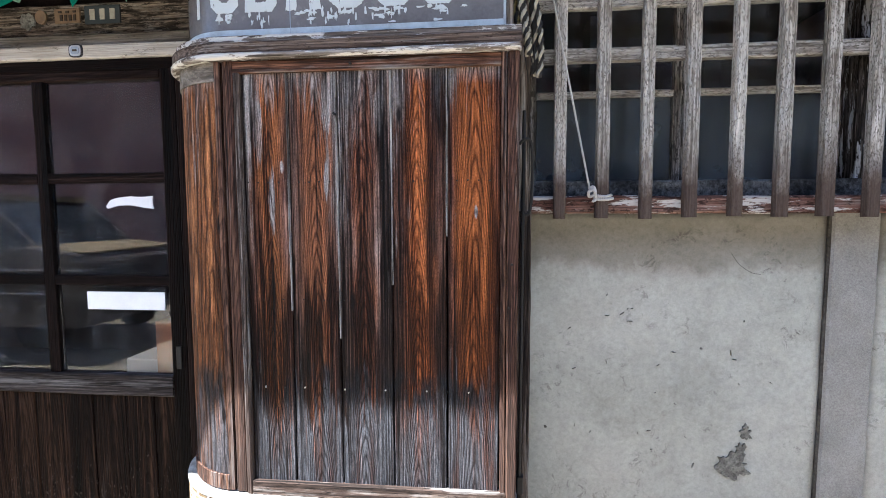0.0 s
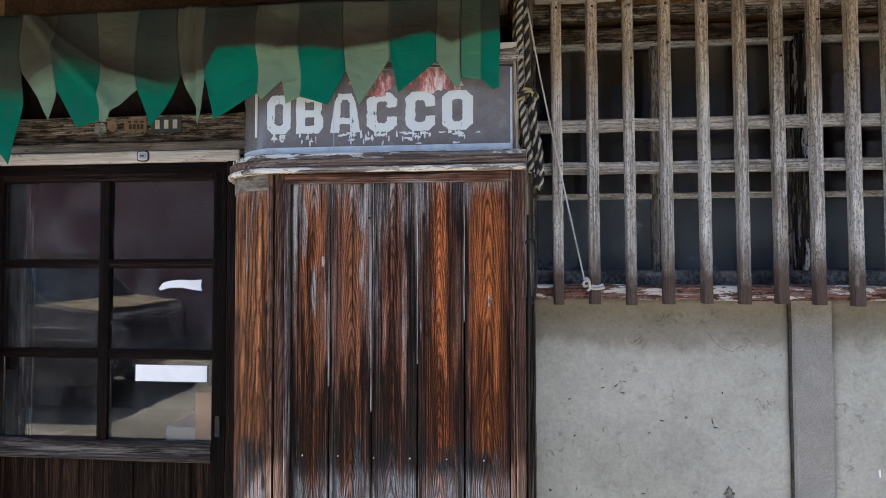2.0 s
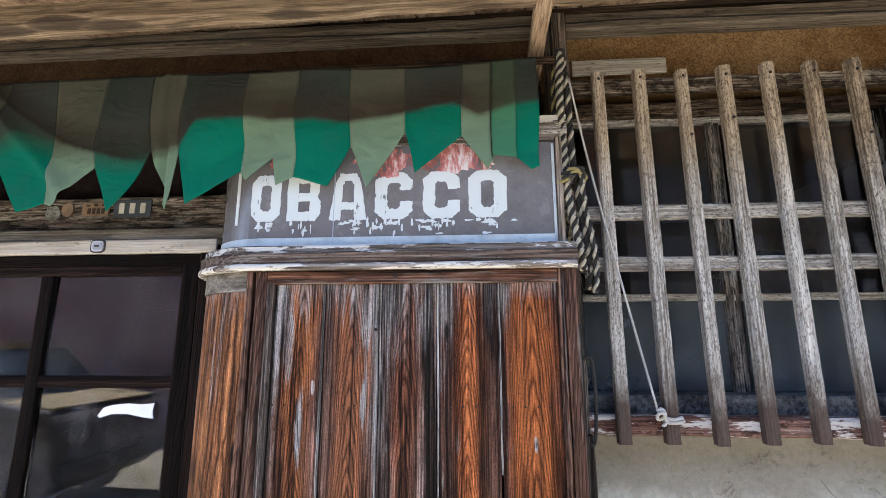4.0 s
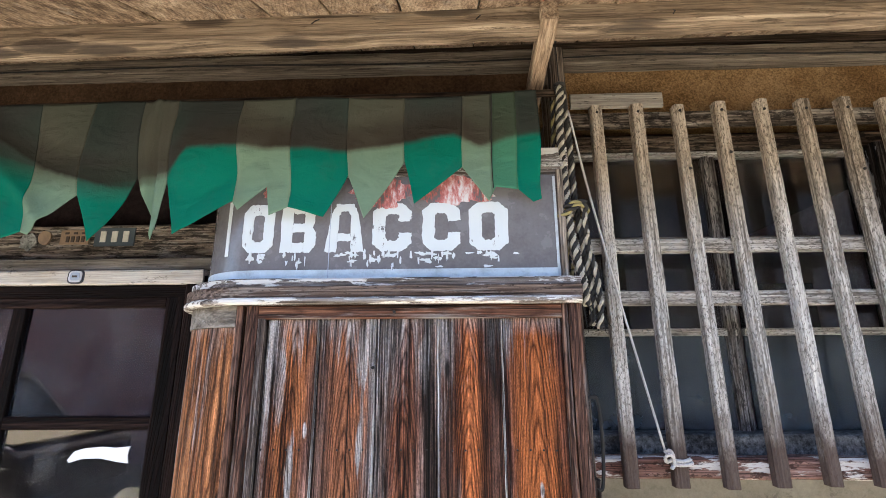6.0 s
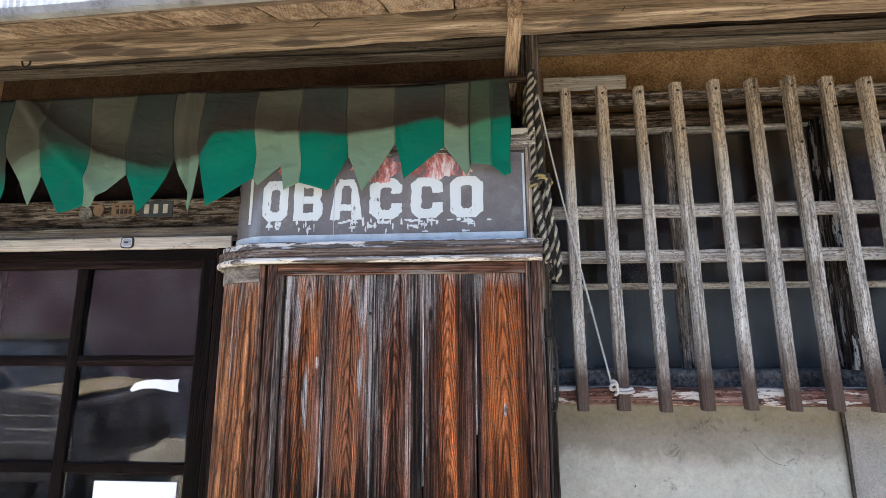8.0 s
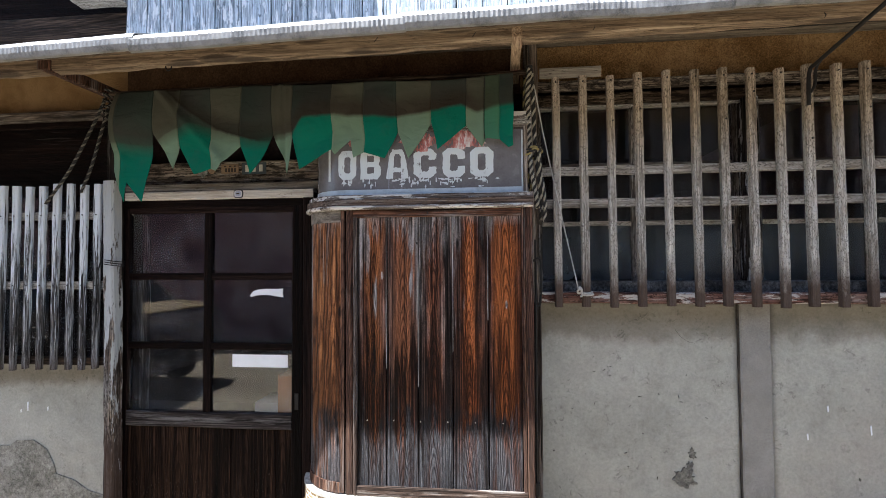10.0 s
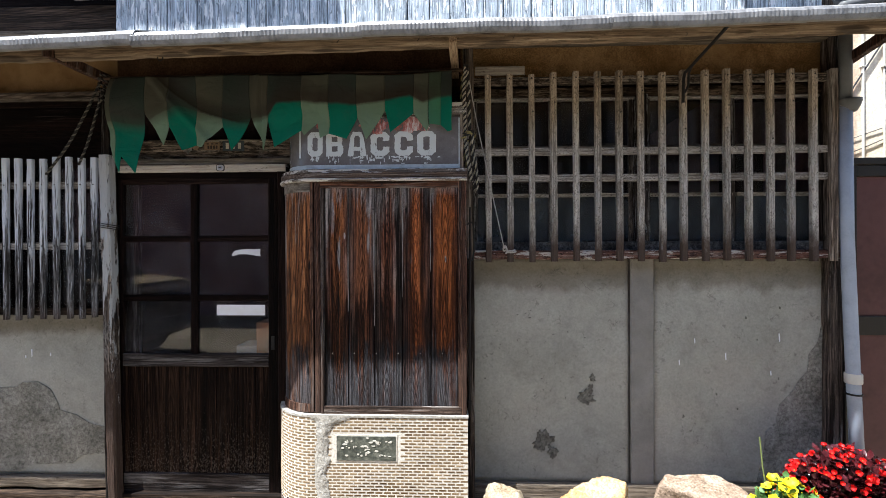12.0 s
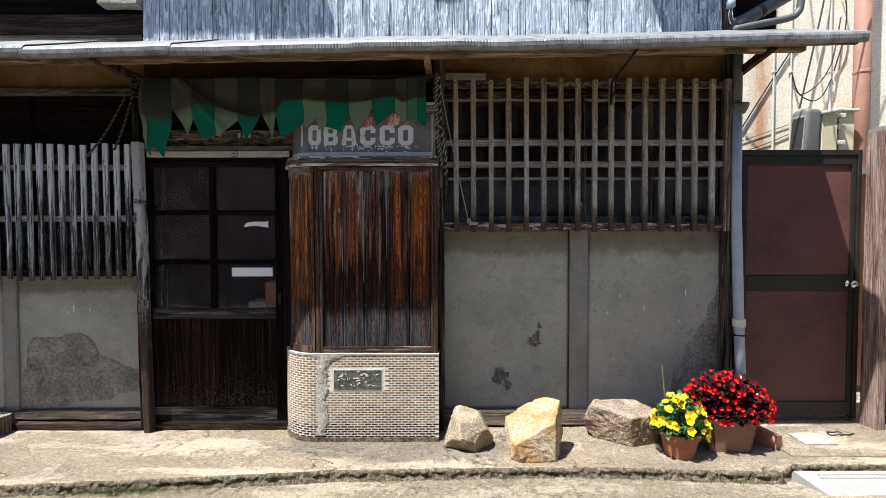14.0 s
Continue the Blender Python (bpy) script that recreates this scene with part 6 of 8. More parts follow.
def text_part(body, x0, x1, z0, z1, y, material, parent):
    """One painted block letter with worn edges."""
    bm = bmesh.new()
    for poly in BLOCK[body]:
        bm.faces.new([bm.verts.new((x0 + u * (x1 - x0), y, z0 + w * (z1 - z0))) for u, w in poly])
    bmesh.ops.remove_doubles(bm, verts=bm.verts, dist=0.0004)
    bmesh.ops.subdivide_edges(bm, edges=bm.edges[:], cuts=7, use_grid_fill=False)
    for v in bm.verts:
        if v.is_boundary:
            v.co += Vector((0.0026 * noise.noise(v.co * 150), 0, 0.0026 * noise.noise(v.co * 150 + Vector((7, 3, 1))))) + Vector((0.0016 * noise.noise(v.co * 420), 0, 0.0016 * noise.noise(v.co * 420 + Vector((5, 9, 2)))))
    g = bmesh.ops.extrude_face_region(bm, geom=bm.faces[:])
    bmesh.ops.translate(bm, verts=[v for v in g["geom"] if isinstance(v, bmesh.types.BMVert)], vec=(0, -0.0008, 0))
    bmesh.ops.recalc_face_normals(bm, faces=bm.faces)
    return part("letter", bm, material, parent)


def sign_box():
    s = thing("tobacco_sign", (-0.4, 0.1, 1.97), "old grey glass shop sign with chipped white lettering TOBACCO", "shop sign")
    pane = part("panel", bay_shell(bmesh.new(), 0.034, BAY_LEN, 1.972, 2.26, -0.030, 0.02, 60), M_SIGN, s)
    part("border", bay_shell(bmesh.new(), 0.040, BAY_LEN - 0.03, 1.974, 1.998, -0.0285, 0.004, 60), M_SIGN_EDGE, s, "pale blue painted border")
    part("border", box(0.047, 0.054, 0.0285, 0.033, 1.974, 2.255, 0.0, along="z"), M_SIGN_EDGE, s, "pale blue painted border")
    part("glass_joint", box(-0.562, -0.560, 0.0285, 0.032, 1.975, 2.255, 0.0, along="z"), M_PIPE, s, "thin joint in the sign glass")
    part("frame", box(0.057, 0.074, 0.018, 0.075, 1.970, 2.27, 0.003, 0.001, 10, "z"), W_POST, s, "grey end frame")
    for z0, z1, out, mt in ((2.262, 2.282, -0.010, W_CORNICE), (2.283, 2.305, -0.004, W_GREY_X), (2.306, 2.34, -0.008, W_CORNICE)):
        part("head_moulding", bay_shell(bmesh.new(), -0.002, BAY_LEN, z0, z1, out - 0.02, 0.07, 50), mt, s, "peeling moulding over the sign")
    for ch, x0, x1 in (("O", -0.802, -0.716), ("B", -0.696, -0.600), ("A", -0.575, -0.468), ("C", -0.445, -0.339), ("C", -0.310, -0.207), ("O", -0.184, -0.079)):
        text_part(ch, x0, x1, 2.046, 2.182, 0.0296, M_LETTER, pane)
    t = bmesh.new()
    bay_shell(t, 0.09 + 0.862, 0.09 + 0.876, 2.042, 2.20, -0.0285, 0.002, 3)
    part("letter", t, M_LETTER, pane)
    for cx, w in ((-0.42, 0.15), (-0.22, 0.17), (-0.70, 0.08)):
        part("emblem", slab(ragged(cx, 2.215, w * 0.55, 0.042, cx * 9, 60, 0.45), 0.0282, 0.0315), M_EMBLEM, pane, "flaking red picture behind the banner")
    rnd = random.Random(5)
    for k in range(80):
        cx = rnd.choice((-0.76, -0.65, -0.52, -0.42, -0.39, -0.28, -0.25, -0.13, rnd.uniform(-0.77, -0.06))) + rnd.gauss(0, 0.028)
        cz = 2.044 - abs(rnd.gauss(0, 0.018))
        long = rnd.random() < 0.5
        part("paint_fleck", slab(ragged(min(-0.05, max(-0.775, cx)), max(2.004, cz), rnd.uniform(0.0015, 0.004) if long else rnd.uniform(0.004, 0.013), rnd.uniform(0.006, 0.014) if long else rnd.uniform(0.002, 0.006), k, 12, 0.8), 0.0286 - 0.00002 * k, 0.0315), M_LETTER, pane, "leftover fleck of white paint")
    return s


sign_box()

# ---- tiled base ----
base = thing("tiled_base", (-0.45, 0.1, 0.0), "small buff brick tiles with a dark band and cement repair", "shop base")
part("mortar", bay_shell(bmesh.new(), -0.003, BAY_LEN + 0.02, -0.02, 0.600, 0.026, 0.16, 70), M_MORTAR, base)
part("ledge", bay_shell(bmesh.new(), -0.006, BAY_LEN + 0.02, 0.602, 0.613, 0.029, 0.16, 70), M_REPAIR, base, "sun-bleached mortar ledge")
bm = bmesh.new()
for s0, s1, k in ((0.0, BAY_LEN, 0),):
    bay_shell(bm, -0.004, BAY_LEN + 0.02, -0.03, 0.031, 0.031, 0.16, 70)
part("footing", bm, M_KERB, base, "rough dark cement foot")
rep = bmesh.new()
for k, z in enumerate(steps(0.05, 0.612, 60)):
    c = 0.80 + 0.020 * noise.noise((z * 9, 1, 0)) + 0.010 * noise.noise((z * 37, 1, 0)) - (0.05 * max(0.0, (z - 0.52) / 0.09) if z > 0.52 else 0.0)
    hw = 0.034 + 0.016 * noise.noise((z * 15, 4, 0)) + 0.012 * noise.noise((z * 60, 4, 0)) + (0.10 * ((z - 0.50) / 0.11) ** 3 if z > 0.50 else 0.0)
    ring = []
    for f in steps(-1, 1, 10):
        p, n = bay(c + hw * f, 0.0290 + 0.005 * (1 - f * f) + 0.003 * noise.noise((f * 3, z * 40, 2)) + 0.0025 * noise.noise((f * 9, z * 110, 2)))
        ring.append(rep.verts.new((p.x, p.y, z)))
    if k:
        for j in range(10):
            rep.faces.new((prev[j + 1], prev[j], ring[j], ring[j + 1]))
    prev = ring
part("repair", rep, M_REPAIR, base, "lumpy cement smear over a crack", smooth=True)
part("plaque_frame", box(-0.636, -0.293, -0.0285, -0.020, 0.357, 0.508, 0.003, along="x"), M_MORTAR, base, "pale mortar frame")
tablet = part("plaque", box(-0.628, -0.301, -0.0305, -0.024, 0.365, 0.500, 0.002), M_PLAQUE, base, "mottled green-grey tile plaque")
rnd = random.Random(11)
for k in range(40):
    row = k % 4
    a = (rnd.gauss(-0.565, 0.018), rnd.uniform(-0.47, -0.32), rnd.gauss(-0.47, 0.022), rnd.uniform(-0.58, -0.32))[row]
    z = (rnd.uniform(0.43, 0.478), rnd.gauss(0.468, 0.008), rnd.uniform(0.405, 0.45), rnd.gauss(0.395, 0.007))[row]
    w, h = rnd.uniform(0.002, 0.012), rnd.uniform(0.0015, 0.006)
    part("mark", slab(ragged(a, z, w, h, k * 2.7, 12, 0.6), -0.0318 - 0.00003 * k, -0.030), M_MARK, tablet, "worn pale raised mark")


def tile_mesh(w, h):
    bm = beam(bmesh.new(), (-w / 2, 0, 0), (w / 2, 0, 0), h, 0.008, (0, 0, 1), 1, 0, 0.0014)
    return bm


TILE_W, TILE_H, PITCH, ROW = 0.0390, 0.0108, 0.0468, 0.01685
shared = {}
for dark in (False, True):
    bm = tile_mesh(TILE_W, TILE_H)
    me = bpy.data.meshes.new("brick_tile")
    bm.to_mesh(me)
    bm.free()
    me.materials.append(M_TILE_DARK if dark else M_TILE)
    shared[dark] = me
rest = {False: bmesh.new(), True: bmesh.new()}
count = 0
rnd = random.Random(3)
for r in range(35):
    z = 0.020 + ROW * r
    s = 0.018 + (PITCH / 2 if r % 2 else 0)
    while s < BAY_LEN - 0.01:
        p, n = bay(s, 0.0227)
        hidden = (-0.655 < p.x < -0.275 and 0.345 < z < 0.52 and s < 0.85) or (z > 0.598)
        if not hidden:
            dark = z < 0.122 + rnd.uniform(-0.004, 0.004)
            turn = Matrix.Rotation(math.atan2(n.x, -n.y), 4, "Z")
            jit = Vector((0, 0, rnd.uniform(-0.0006, 0.0006)))
            m = Matrix.Translation((p.x, p.y, z)) @ turn @ Matrix.Rotation(rnd.uniform(-0.02, 0.02), 4, "Y")
            if s < 0.62 and z > 0.20 and count < 300:
                o = new("brick_tile", shared[dark])
                o.parent = base
                o.matrix_basis = Matrix.Translation(-ORIGIN[base]) @ m
                count += 1
            else:
                t = tile_mesh(TILE_W, TILE_H)
                t.transform(m)
                tmp = bpy.data.meshes.new("tmp")
                t.to_mesh(tmp)
                t.free()
                rest[dark].from_mesh(tmp)
                bpy.data.meshes.remove(tmp)
        s += PITCH
part("brick_tiles", rest[False], M_TILE, base)["kind"] = "stuff"
part("brick_tiles", rest[True], M_TILE_DARK, base, "dark purple-brown tile courses")["kind"] = "stuff"

# ---- banner ----
EDGE = [(-1.932, 2.12), (-1.893, 1.964), (-1.876, 2.06), (-1.805, 1.962), (-1.728, 2.296), (-1.616, 2.117), (-1.587, 2.222), (-1.523, 2.093), (-1.441, 2.118), (-1.411, 2.107), (-1.278, 2.216), (-1.239, 2.086), (-1.125, 2.273), (-1.041, 2.079), (-1.015, 2.247), (-0.981, 2.094), (-0.827, 2.186), (-0.809, 2.161), (-0.741, 2.226), (-0.721, 2.144), (-0.673, 2.167), (-0.573, 2.137), (-0.52, 2.254), (-0.465, 2.132), (-0.361, 2.292), (-0.331, 2.17), (-0.197, 2.275), (-0.129, 2.175), (-0.108, 2.216), (-0.048, 2.207), (-0.011, 2.171), (0.012, 2.18)]
STRIPES = (-1.932, -1.906, -1.728, -1.587, -1.437, -1.278, -1.125, -1.015, -0.825, -0.673, -0.52, -0.361, -0.197, -0.115, -0.048, 0.012)


def edge_z(x):
    for (a, za), (b, zb) in zip(EDGE, EDGE[1:]):
        if x <= b:
            return za + (zb - za) * (x - a) / (b - a)
    return EDGE[-1][1]


def banner_point(x, f):
    """f runs from the upper hem, 0, to the points, 1."""
    zt = 2.507 + 0.008 * math.sin((x + 1.95) * 3.2) - 0.012 * abs(math.sin(x * 5.1))
    z = zt + (edge_z(x) - zt) * f
    drop = zt - z
    fold = 0.016 * math.sin(x * 19 + 3.0 * drop) * min(1, drop * 5) + 0.012 * noise.noise((x * 5, z * 4, 2))
    belly = 0.035 * math.sin(min(1.0, drop / 0.30) * math.pi) * (0.6 + 0.4 * math.sin(x * 6.0 + 0.5))
    ridge = 0.022 * math.exp(-((x + 1.07 + 0.10 * drop) / 0.022) ** 2) + 0.015 * math.exp(-((x + 1.70 - 0.9 * drop) / 0.03) ** 2)
    y = 0.02 - fold - belly - ridge + 0.012 * f
    if x > -1.05:
        y = min(y, 0.014) - 0.012
    return Vector((x + 0.012 * noise.noise((x * 3, z * 6, 8)) * min(1, drop * 4), y, z))


ban = thing("pennant_banner", (-0.95, 0.03, 2.5), "faded green striped canvas banner with pointed pennants, dark brown above", "banner")
for i, (a, b) in enumerate(zip(STRIPES, STRIPES[1:])):
    xs = sorted(set(steps(a, b, max(6, int((b - a) / 0.008)))) | {p[0] for p in EDGE if a < p[0] < b})
    bm = sheet(xs, steps(0, 1, 44), banner_point)
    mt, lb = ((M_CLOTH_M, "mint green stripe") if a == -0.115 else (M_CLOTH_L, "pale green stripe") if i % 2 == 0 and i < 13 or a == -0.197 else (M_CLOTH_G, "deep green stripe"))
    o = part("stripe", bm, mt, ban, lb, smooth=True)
    md = o.modifiers.new("thickness", "SOLIDIFY")
    md.thickness, md.offset = 0.0016, 0.0
part("pole", tube(bmesh.new(), [(-1.99, 0.05, 2.512), (-0.9, 0.05, 2.520), (0.085, 0.05, 2.525)], 0.011, 10), W_BEAM_X, ban, "dark bamboo pole in the hem", smooth=True)
part("seam", tube(bmesh.new(), [tuple(banner_point(-0.115, f) + Vector((0, -0.002, 0))) for f in steps(0, 0.97, 30)], 0.0012, 5), M_ROPE_D, ban)
part("seam", tube(bmesh.new(), [tuple(banner_point(-1.052, f) + Vector((0, -0.002, 0))) for f in steps(0, 0.97, 30)], 0.0012, 5), M_ROPE_D, ban)


# ---- ropes and fittings ----
def rope(name, points, r, mats, parent, pitch=0.05, n=14):
    """A laid rope: strands that wind round a line."""
    line = curve_points(points, n)
    lengths = [0.0]
    for a, b in zip(line, line[1:]):
        lengths.append(lengths[-1] + (b - a).length)
    m = max(12, int(lengths[-1] / pitch * 9))
    for k, mt in enumerate(mats):
        pts = []
        for i in range(m + 1):
            d = lengths[-1] * i / m
            j = min(len(line) - 2, max(q for q in range(len(line)) if lengths[q] <= d + 1e-9))
            f = (d - lengths[j]) / max(1e-6, lengths[j + 1] - lengths[j])
            p = line[j].lerp(line[j + 1], f)
            t = (line[j + 1] - line[j]).normalized()
            u = t.cross(Vector((0, 1, 0.03))).normalized()
            v = t.cross(u)
            ang = 6.2832 * (d / pitch + k / len(mats))
            pts.append(p + (u * math.cos(ang) + v * math.sin(ang)) * r * 0.55)
        part(name, tube(bmesh.new(), pts, r * 0.62, 6), mt, parent, smooth=True)


rp = thing("rope_coil", (0.1, 0.07, 2.1), "black and cream twisted ropes knotted beside the bay", "rope")
rope("strand", [(0.088, 0.035, 2.535), (0.078, 0.03, 2.40), (0.082, 0.035, 2.25), (0.088, 0.03, 2.10), (0.112, 0.03, 1.955), (0.118, 0.04, 1.90)], 0.0105, (M_ROPE_D, M_ROPE_L, M_ROPE_D, M_ROPE_L), rp, 0.062)
rope("strand", [(0.096, 0.05, 2.535), (0.104, 0.045, 2.40), (0.110, 0.05, 2.20), (0.124, 0.045, 2.05), (0.138, 0.05, 1.93), (0.132, 0.06, 1.85)], 0.0090, (M_ROPE_D, M_ROPE_D, M_ROPE_L), rp, 0.055)
rope("strand", [(0.070, 0.05, 2.50), (0.064, 0.05, 2.36), (0.070, 0.055, 2.2), (0.076, 0.05, 2.06), (0.090, 0.05, 1.98)], 0.0080, (M_ROPE_Y, M_ROPE_D), rp, 0.05)
rope("strand", [(0.124, 0.02, 2.16), (0.132, 0.03, 2.06), (0.146, 0.03, 1.98), (0.152, 0.035, 1.90), (0.146, 0.04, 1.84)], 0.0075, (M_ROPE_D, M_ROPE_L), rp, 0.045)
rope("knot", [(0.060, 0.03, 2.135), (0.085, 0.012, 2.15), (0.115, 0.012, 2.165), (0.135, 0.03, 2.155), (0.120, 0.055, 2.14), (0.085, 0.058, 2.135), (0.062, 0.035, 2.150), (0.095, 0.010, 2.168), (0.130, 0.02, 2.175)], 0.0075, (M_ROPE_Y, M_ROPE_D), rp, 0.05)
for k in range(7):
    x = 0.105 + 0.009 * k
    part("fray", tube(bmesh.new(), curve_points([(x, 0.045, 1.93), (x + random.uniform(-0.01, 0.015), 0.04, 1.88), (x + random.uniform(-0.015, 0.02), 0.045, 1.845 + random.uniform(-0.02, 0.02))], 5), 0.0026, 5, 0.001), M_ROPE_D, rp)
cd = thing("knotted_string", (0.32, 0.13, 1.51), "grey cord tied round a grille bar", "string")
part("line", tube(bmesh.new(), curve_points([(0.108, 0.04, 2.46), (0.15, 0.062, 2.24), (0.21, 0.085, 1.96), (0.305, 0.110, 1.53)], 10), 0.0032, 6), M_STRING, cd, smooth=True)
rope("loop", [(0.318, 0.118, 1.506), (0.345, 0.117, 1.503), (0.370, 0.120, 1.506), (0.373, 0.140, 1.508), (0.348, 0.157, 1.508), (0.326, 0.140, 1.508), (0.328, 0.119, 1.514), (0.350, 0.117, 1.512), (0.370, 0.121, 1.517)], 0.0042, (M_STRING, M_STRING, M_STRING), cd, 0.02, 6)
rope("knot", [(0.302, 0.110, 1.535), (0.312, 0.100, 1.540), (0.320, 0.106, 1.522), (0.305, 0.112, 1.512), (0.300, 0.102, 1.526), (0.315, 0.098, 1.530), (0.322, 0.110, 1.505), (0.312, 0.104, 1.498)], 0.0042, (M_STRING, M_STRING, M_STRING), cd, 0.02, 6)
lr = thing("tie_rope", (-2.1, 0.1, 2.5), "black and white rope tied between banner pole and grille", "rope")
rope("strand", [(-2.02, 0.06, 2.50), (-2.12, 0.075, 2.33), (-2.25, 0.095, 2.14), (-2.40, 0.115, 1.975)], 0.0070, (M_ROPE_D, M_ROPE_G, M_ROPE_D), lr, 0.04)
rope("strand", [(-2.00, 0.07, 2.49), (-2.06, 0.08, 2.33), (-2.13, 0.1, 2.16), (-2.20, 0.115, 2.03)], 0.0070, (M_ROPE_D, M_ROPE_G, M_ROPE_D), lr, 0.04)
for k in range(5):
    rope("knot", [(-2.0 + 0.006 * k, 0.03, 2.53 - 0.03 * k), (-1.975, 0.07, 2.525 - 0.028 * k), (-2.005, 0.085, 2.515 - 0.03 * k), (-2.03, 0.06, 2.52 - 0.03 * k), (-2.0, 0.03, 2.50 - 0.03 * k)], 0.006, (M_ROPE_D, M_ROPE_G), lr, 0.03, 6)
for k in range(5):
    x = -1.985 + 0.008 * k
    part("fray", tube(bmesh.new(), curve_points([(x, 0.06, 2.46), (x + random.uniform(-0.01, 0.015), 0.055, 2.38), (x + random.uniform(-0.02, 0.02), 0.06, 2.28 + random.uniform(-0.03, 0.03))], 5), 0.003, 5, 0.001), M_ROPE_D, lr)
wl = thing("wire_tie", (-2.05, 0.16, 1.67), "black wire twisted round the leaning post", "wire")
for k in range(3):
    z = 1.675 - 0.011 * k
    part("turn", tube(bmesh.new(), curve_points([(-2.095, 0.17, z), (-2.06, 0.112, z + 0.006), (-2.02, 0.113, z), (-1.995, 0.16, z - 0.006), (-2.03, 0.20, z), (-2.09, 0.19, z)], 5), 0.0024, 5), M_BLACK_IRON, wl)
part("tail", tube(bmesh.new(), curve_points([(-2.088, 0.12, 1.67), (-2.10, 0.11, 1.58), (-2.088, 0.115, 1.45), (-2.10, 0.12, 1.36)], 6), 0.0035, 5), M_BLACK_IRON, wl)
hk = thing("iron_rod", (1.36, 0.05, 2.5), "bent black iron rod hung from eave to grille", "rod")
part("rod", tube(bmesh.new(), curve_points([(1.352, -0.30, 2.607), (1.338, -0.13, 2.564), (1.322, 0.06, 2.516), (1.316, 0.106, 2.49), (1.312, 0.110, 2.345)], 8), 0.0085, 8), M_BLACK_IRON, hk, smooth=True)
part("link", tube(bmesh.new(), curve_points([(1.336, 0.055, 2.53), (1.338, 0.098, 2.50), (1.338, 0.105, 2.44), (1.320, 0.108, 2.40)], 6), 0.006, 7), M_BLACK_IRON, hk)
ir = thing("iron_stay", (0.11, 0.09, 0.6), "black iron rod standing in the gap beside the bay", "rod")
part("rod", tube(bmesh.new(), [(0.104, 0.075, 0.62), (0.106, 0.078, 1.0), (0.108, 0.08, 1.44), (0.110, 0.085, 1.76)], 0.0055, 7), M_BLACK_IRON, ir)
part("foot", box(0.096, 0.116, 0.065, 0.09, 0.612, 0.665, 0.003, along="z"), M_BLACK_IRON, ir)
part("strap", tube(bmesh.new(), curve_points([(0.094, 0.05, 1.66), (0.110, 0.045, 1.672), (0.128, 0.05, 1.66), (0.133, 0.055, 1.56), (0.126, 0.055, 1.47), (0.112, 0.05, 1.46)], 7), 0.0045, 6), M_ROPE_D, ir, "black knotted strap")
solo("gap_batten", box(0.092, 0.135, 0.10, 0.24, 0.02, 1.47, 0.004, 0.003, 40, "z"), W_POST_D, "dark split batten closing the gap beside the bay", "batten")
pu = thing("rope_pulley", (0.1, 0.05, 2.53), "small dark pulley and wire under the bracket arm", "pulley")
part("block", lathe(bmesh.new(), (0.088, 0.045, 2.515), [(0.006, 0), (0.017, 0.004), (0.017, 0.02), (0.012, 0.026), (0.017, 0.034), (0.006, 0.042)], 14), M_BLACK_IRON, pu)
part("wire", tube(bmesh.new(), [(0.088, 0.045, 2.55), (0.086, 0.04, 2.62), (0.082, 0.03, 2.72)], 0.002, 5), M_BLACK_IRON, pu)

# ---- drainpipe ----
dp = thing("drainpipe", (2.28, 0.13, 0.15), "blue-grey plastic drainpipe leaning at the house corner", "drainpipe")
part("pipe", tube(bmesh.new(), [(2.214, 0.13, 2.33), (2.222, 0.13, 1.6), (2.252, 0.125, 0.80), (2.283, 0.12, 0.05)], 0.034, 18), M_PIPE, dp, smooth=True)
part("upper_pipe", tube(bmesh.new(), [(2.218, 0.13, 2.86), (2.214, 0.13, 2.30)], 0.032, 18), M_GUTTER, dp, smooth=True)
part("hopper", lathe(bmesh.new(), (2.232, 0.125, 2.285), [(0.034, 0), (0.050, 0.03), (0.058, 0.055), (0.058, 0.066), (0.03, 0.072)], 20), M_GUTTER, dp, smooth=True)
part("band", lathe(bmesh.new(), (2.2535, 0.126, 0.765), [(0.040, 0), (0.042, 0.004), (0.042, 0.05), (0.040, 0.056)], 20), M_APPLIANCE, dp, "pale pipe coupling")
part("clip", lathe(bmesh.new(), (2.256, 0.126, 0.70), [(0.0385, 0), (0.0405, 0.002), (0.0405, 0.008), (0.0385, 0.01)], 20), M_BLACK_IRON, dp)
up = thing("gutter_elbow", (2.4, 0.0, 2.9), "grey gutter pipes bending over the eave end", "gutter")
part("pipe", tube(bmesh.new(), curve_points([(2.17, 0.10, 2.862), (2.34, 0.10, 2.898), (2.54, 0.10, 2.938), (2.605, 0.10, 2.975), (2.63, 0.10, 3.06), (2.635, 0.10, 3.4)], 8), 0.024, 14), M_GUTTER, up, smooth=True)
part("gutter", tube(bmesh.new(), curve_points([(2.19, 0.20, 2.91), (2.36, 0.20, 3.005), (2.53, 0.20, 3.10), (2.75, 0.20, 3.225)], 8), 0.045, 14), M_GUTTER, up, smooth=True)
part("joint", tube(bmesh.new(), [(2.40, 0.20, 3.027), (2.425, 0.20, 3.041)], 0.051, 14), M_DARK, up)
# dark backing added behind the gutter; the corner's shade is in its colour
solo("upper_gable", box(2.215, 2.60, 0.30, 0.36, 2.92, 4.0, 0.004), W_DOOR_X, "near-black boards under the upper roof corner, its shade in their colour", "boards")
el = thing("cable_insulator", (2.16, 0.12, 3.0), "grey porcelain cable insulator with short wires", "insulator")
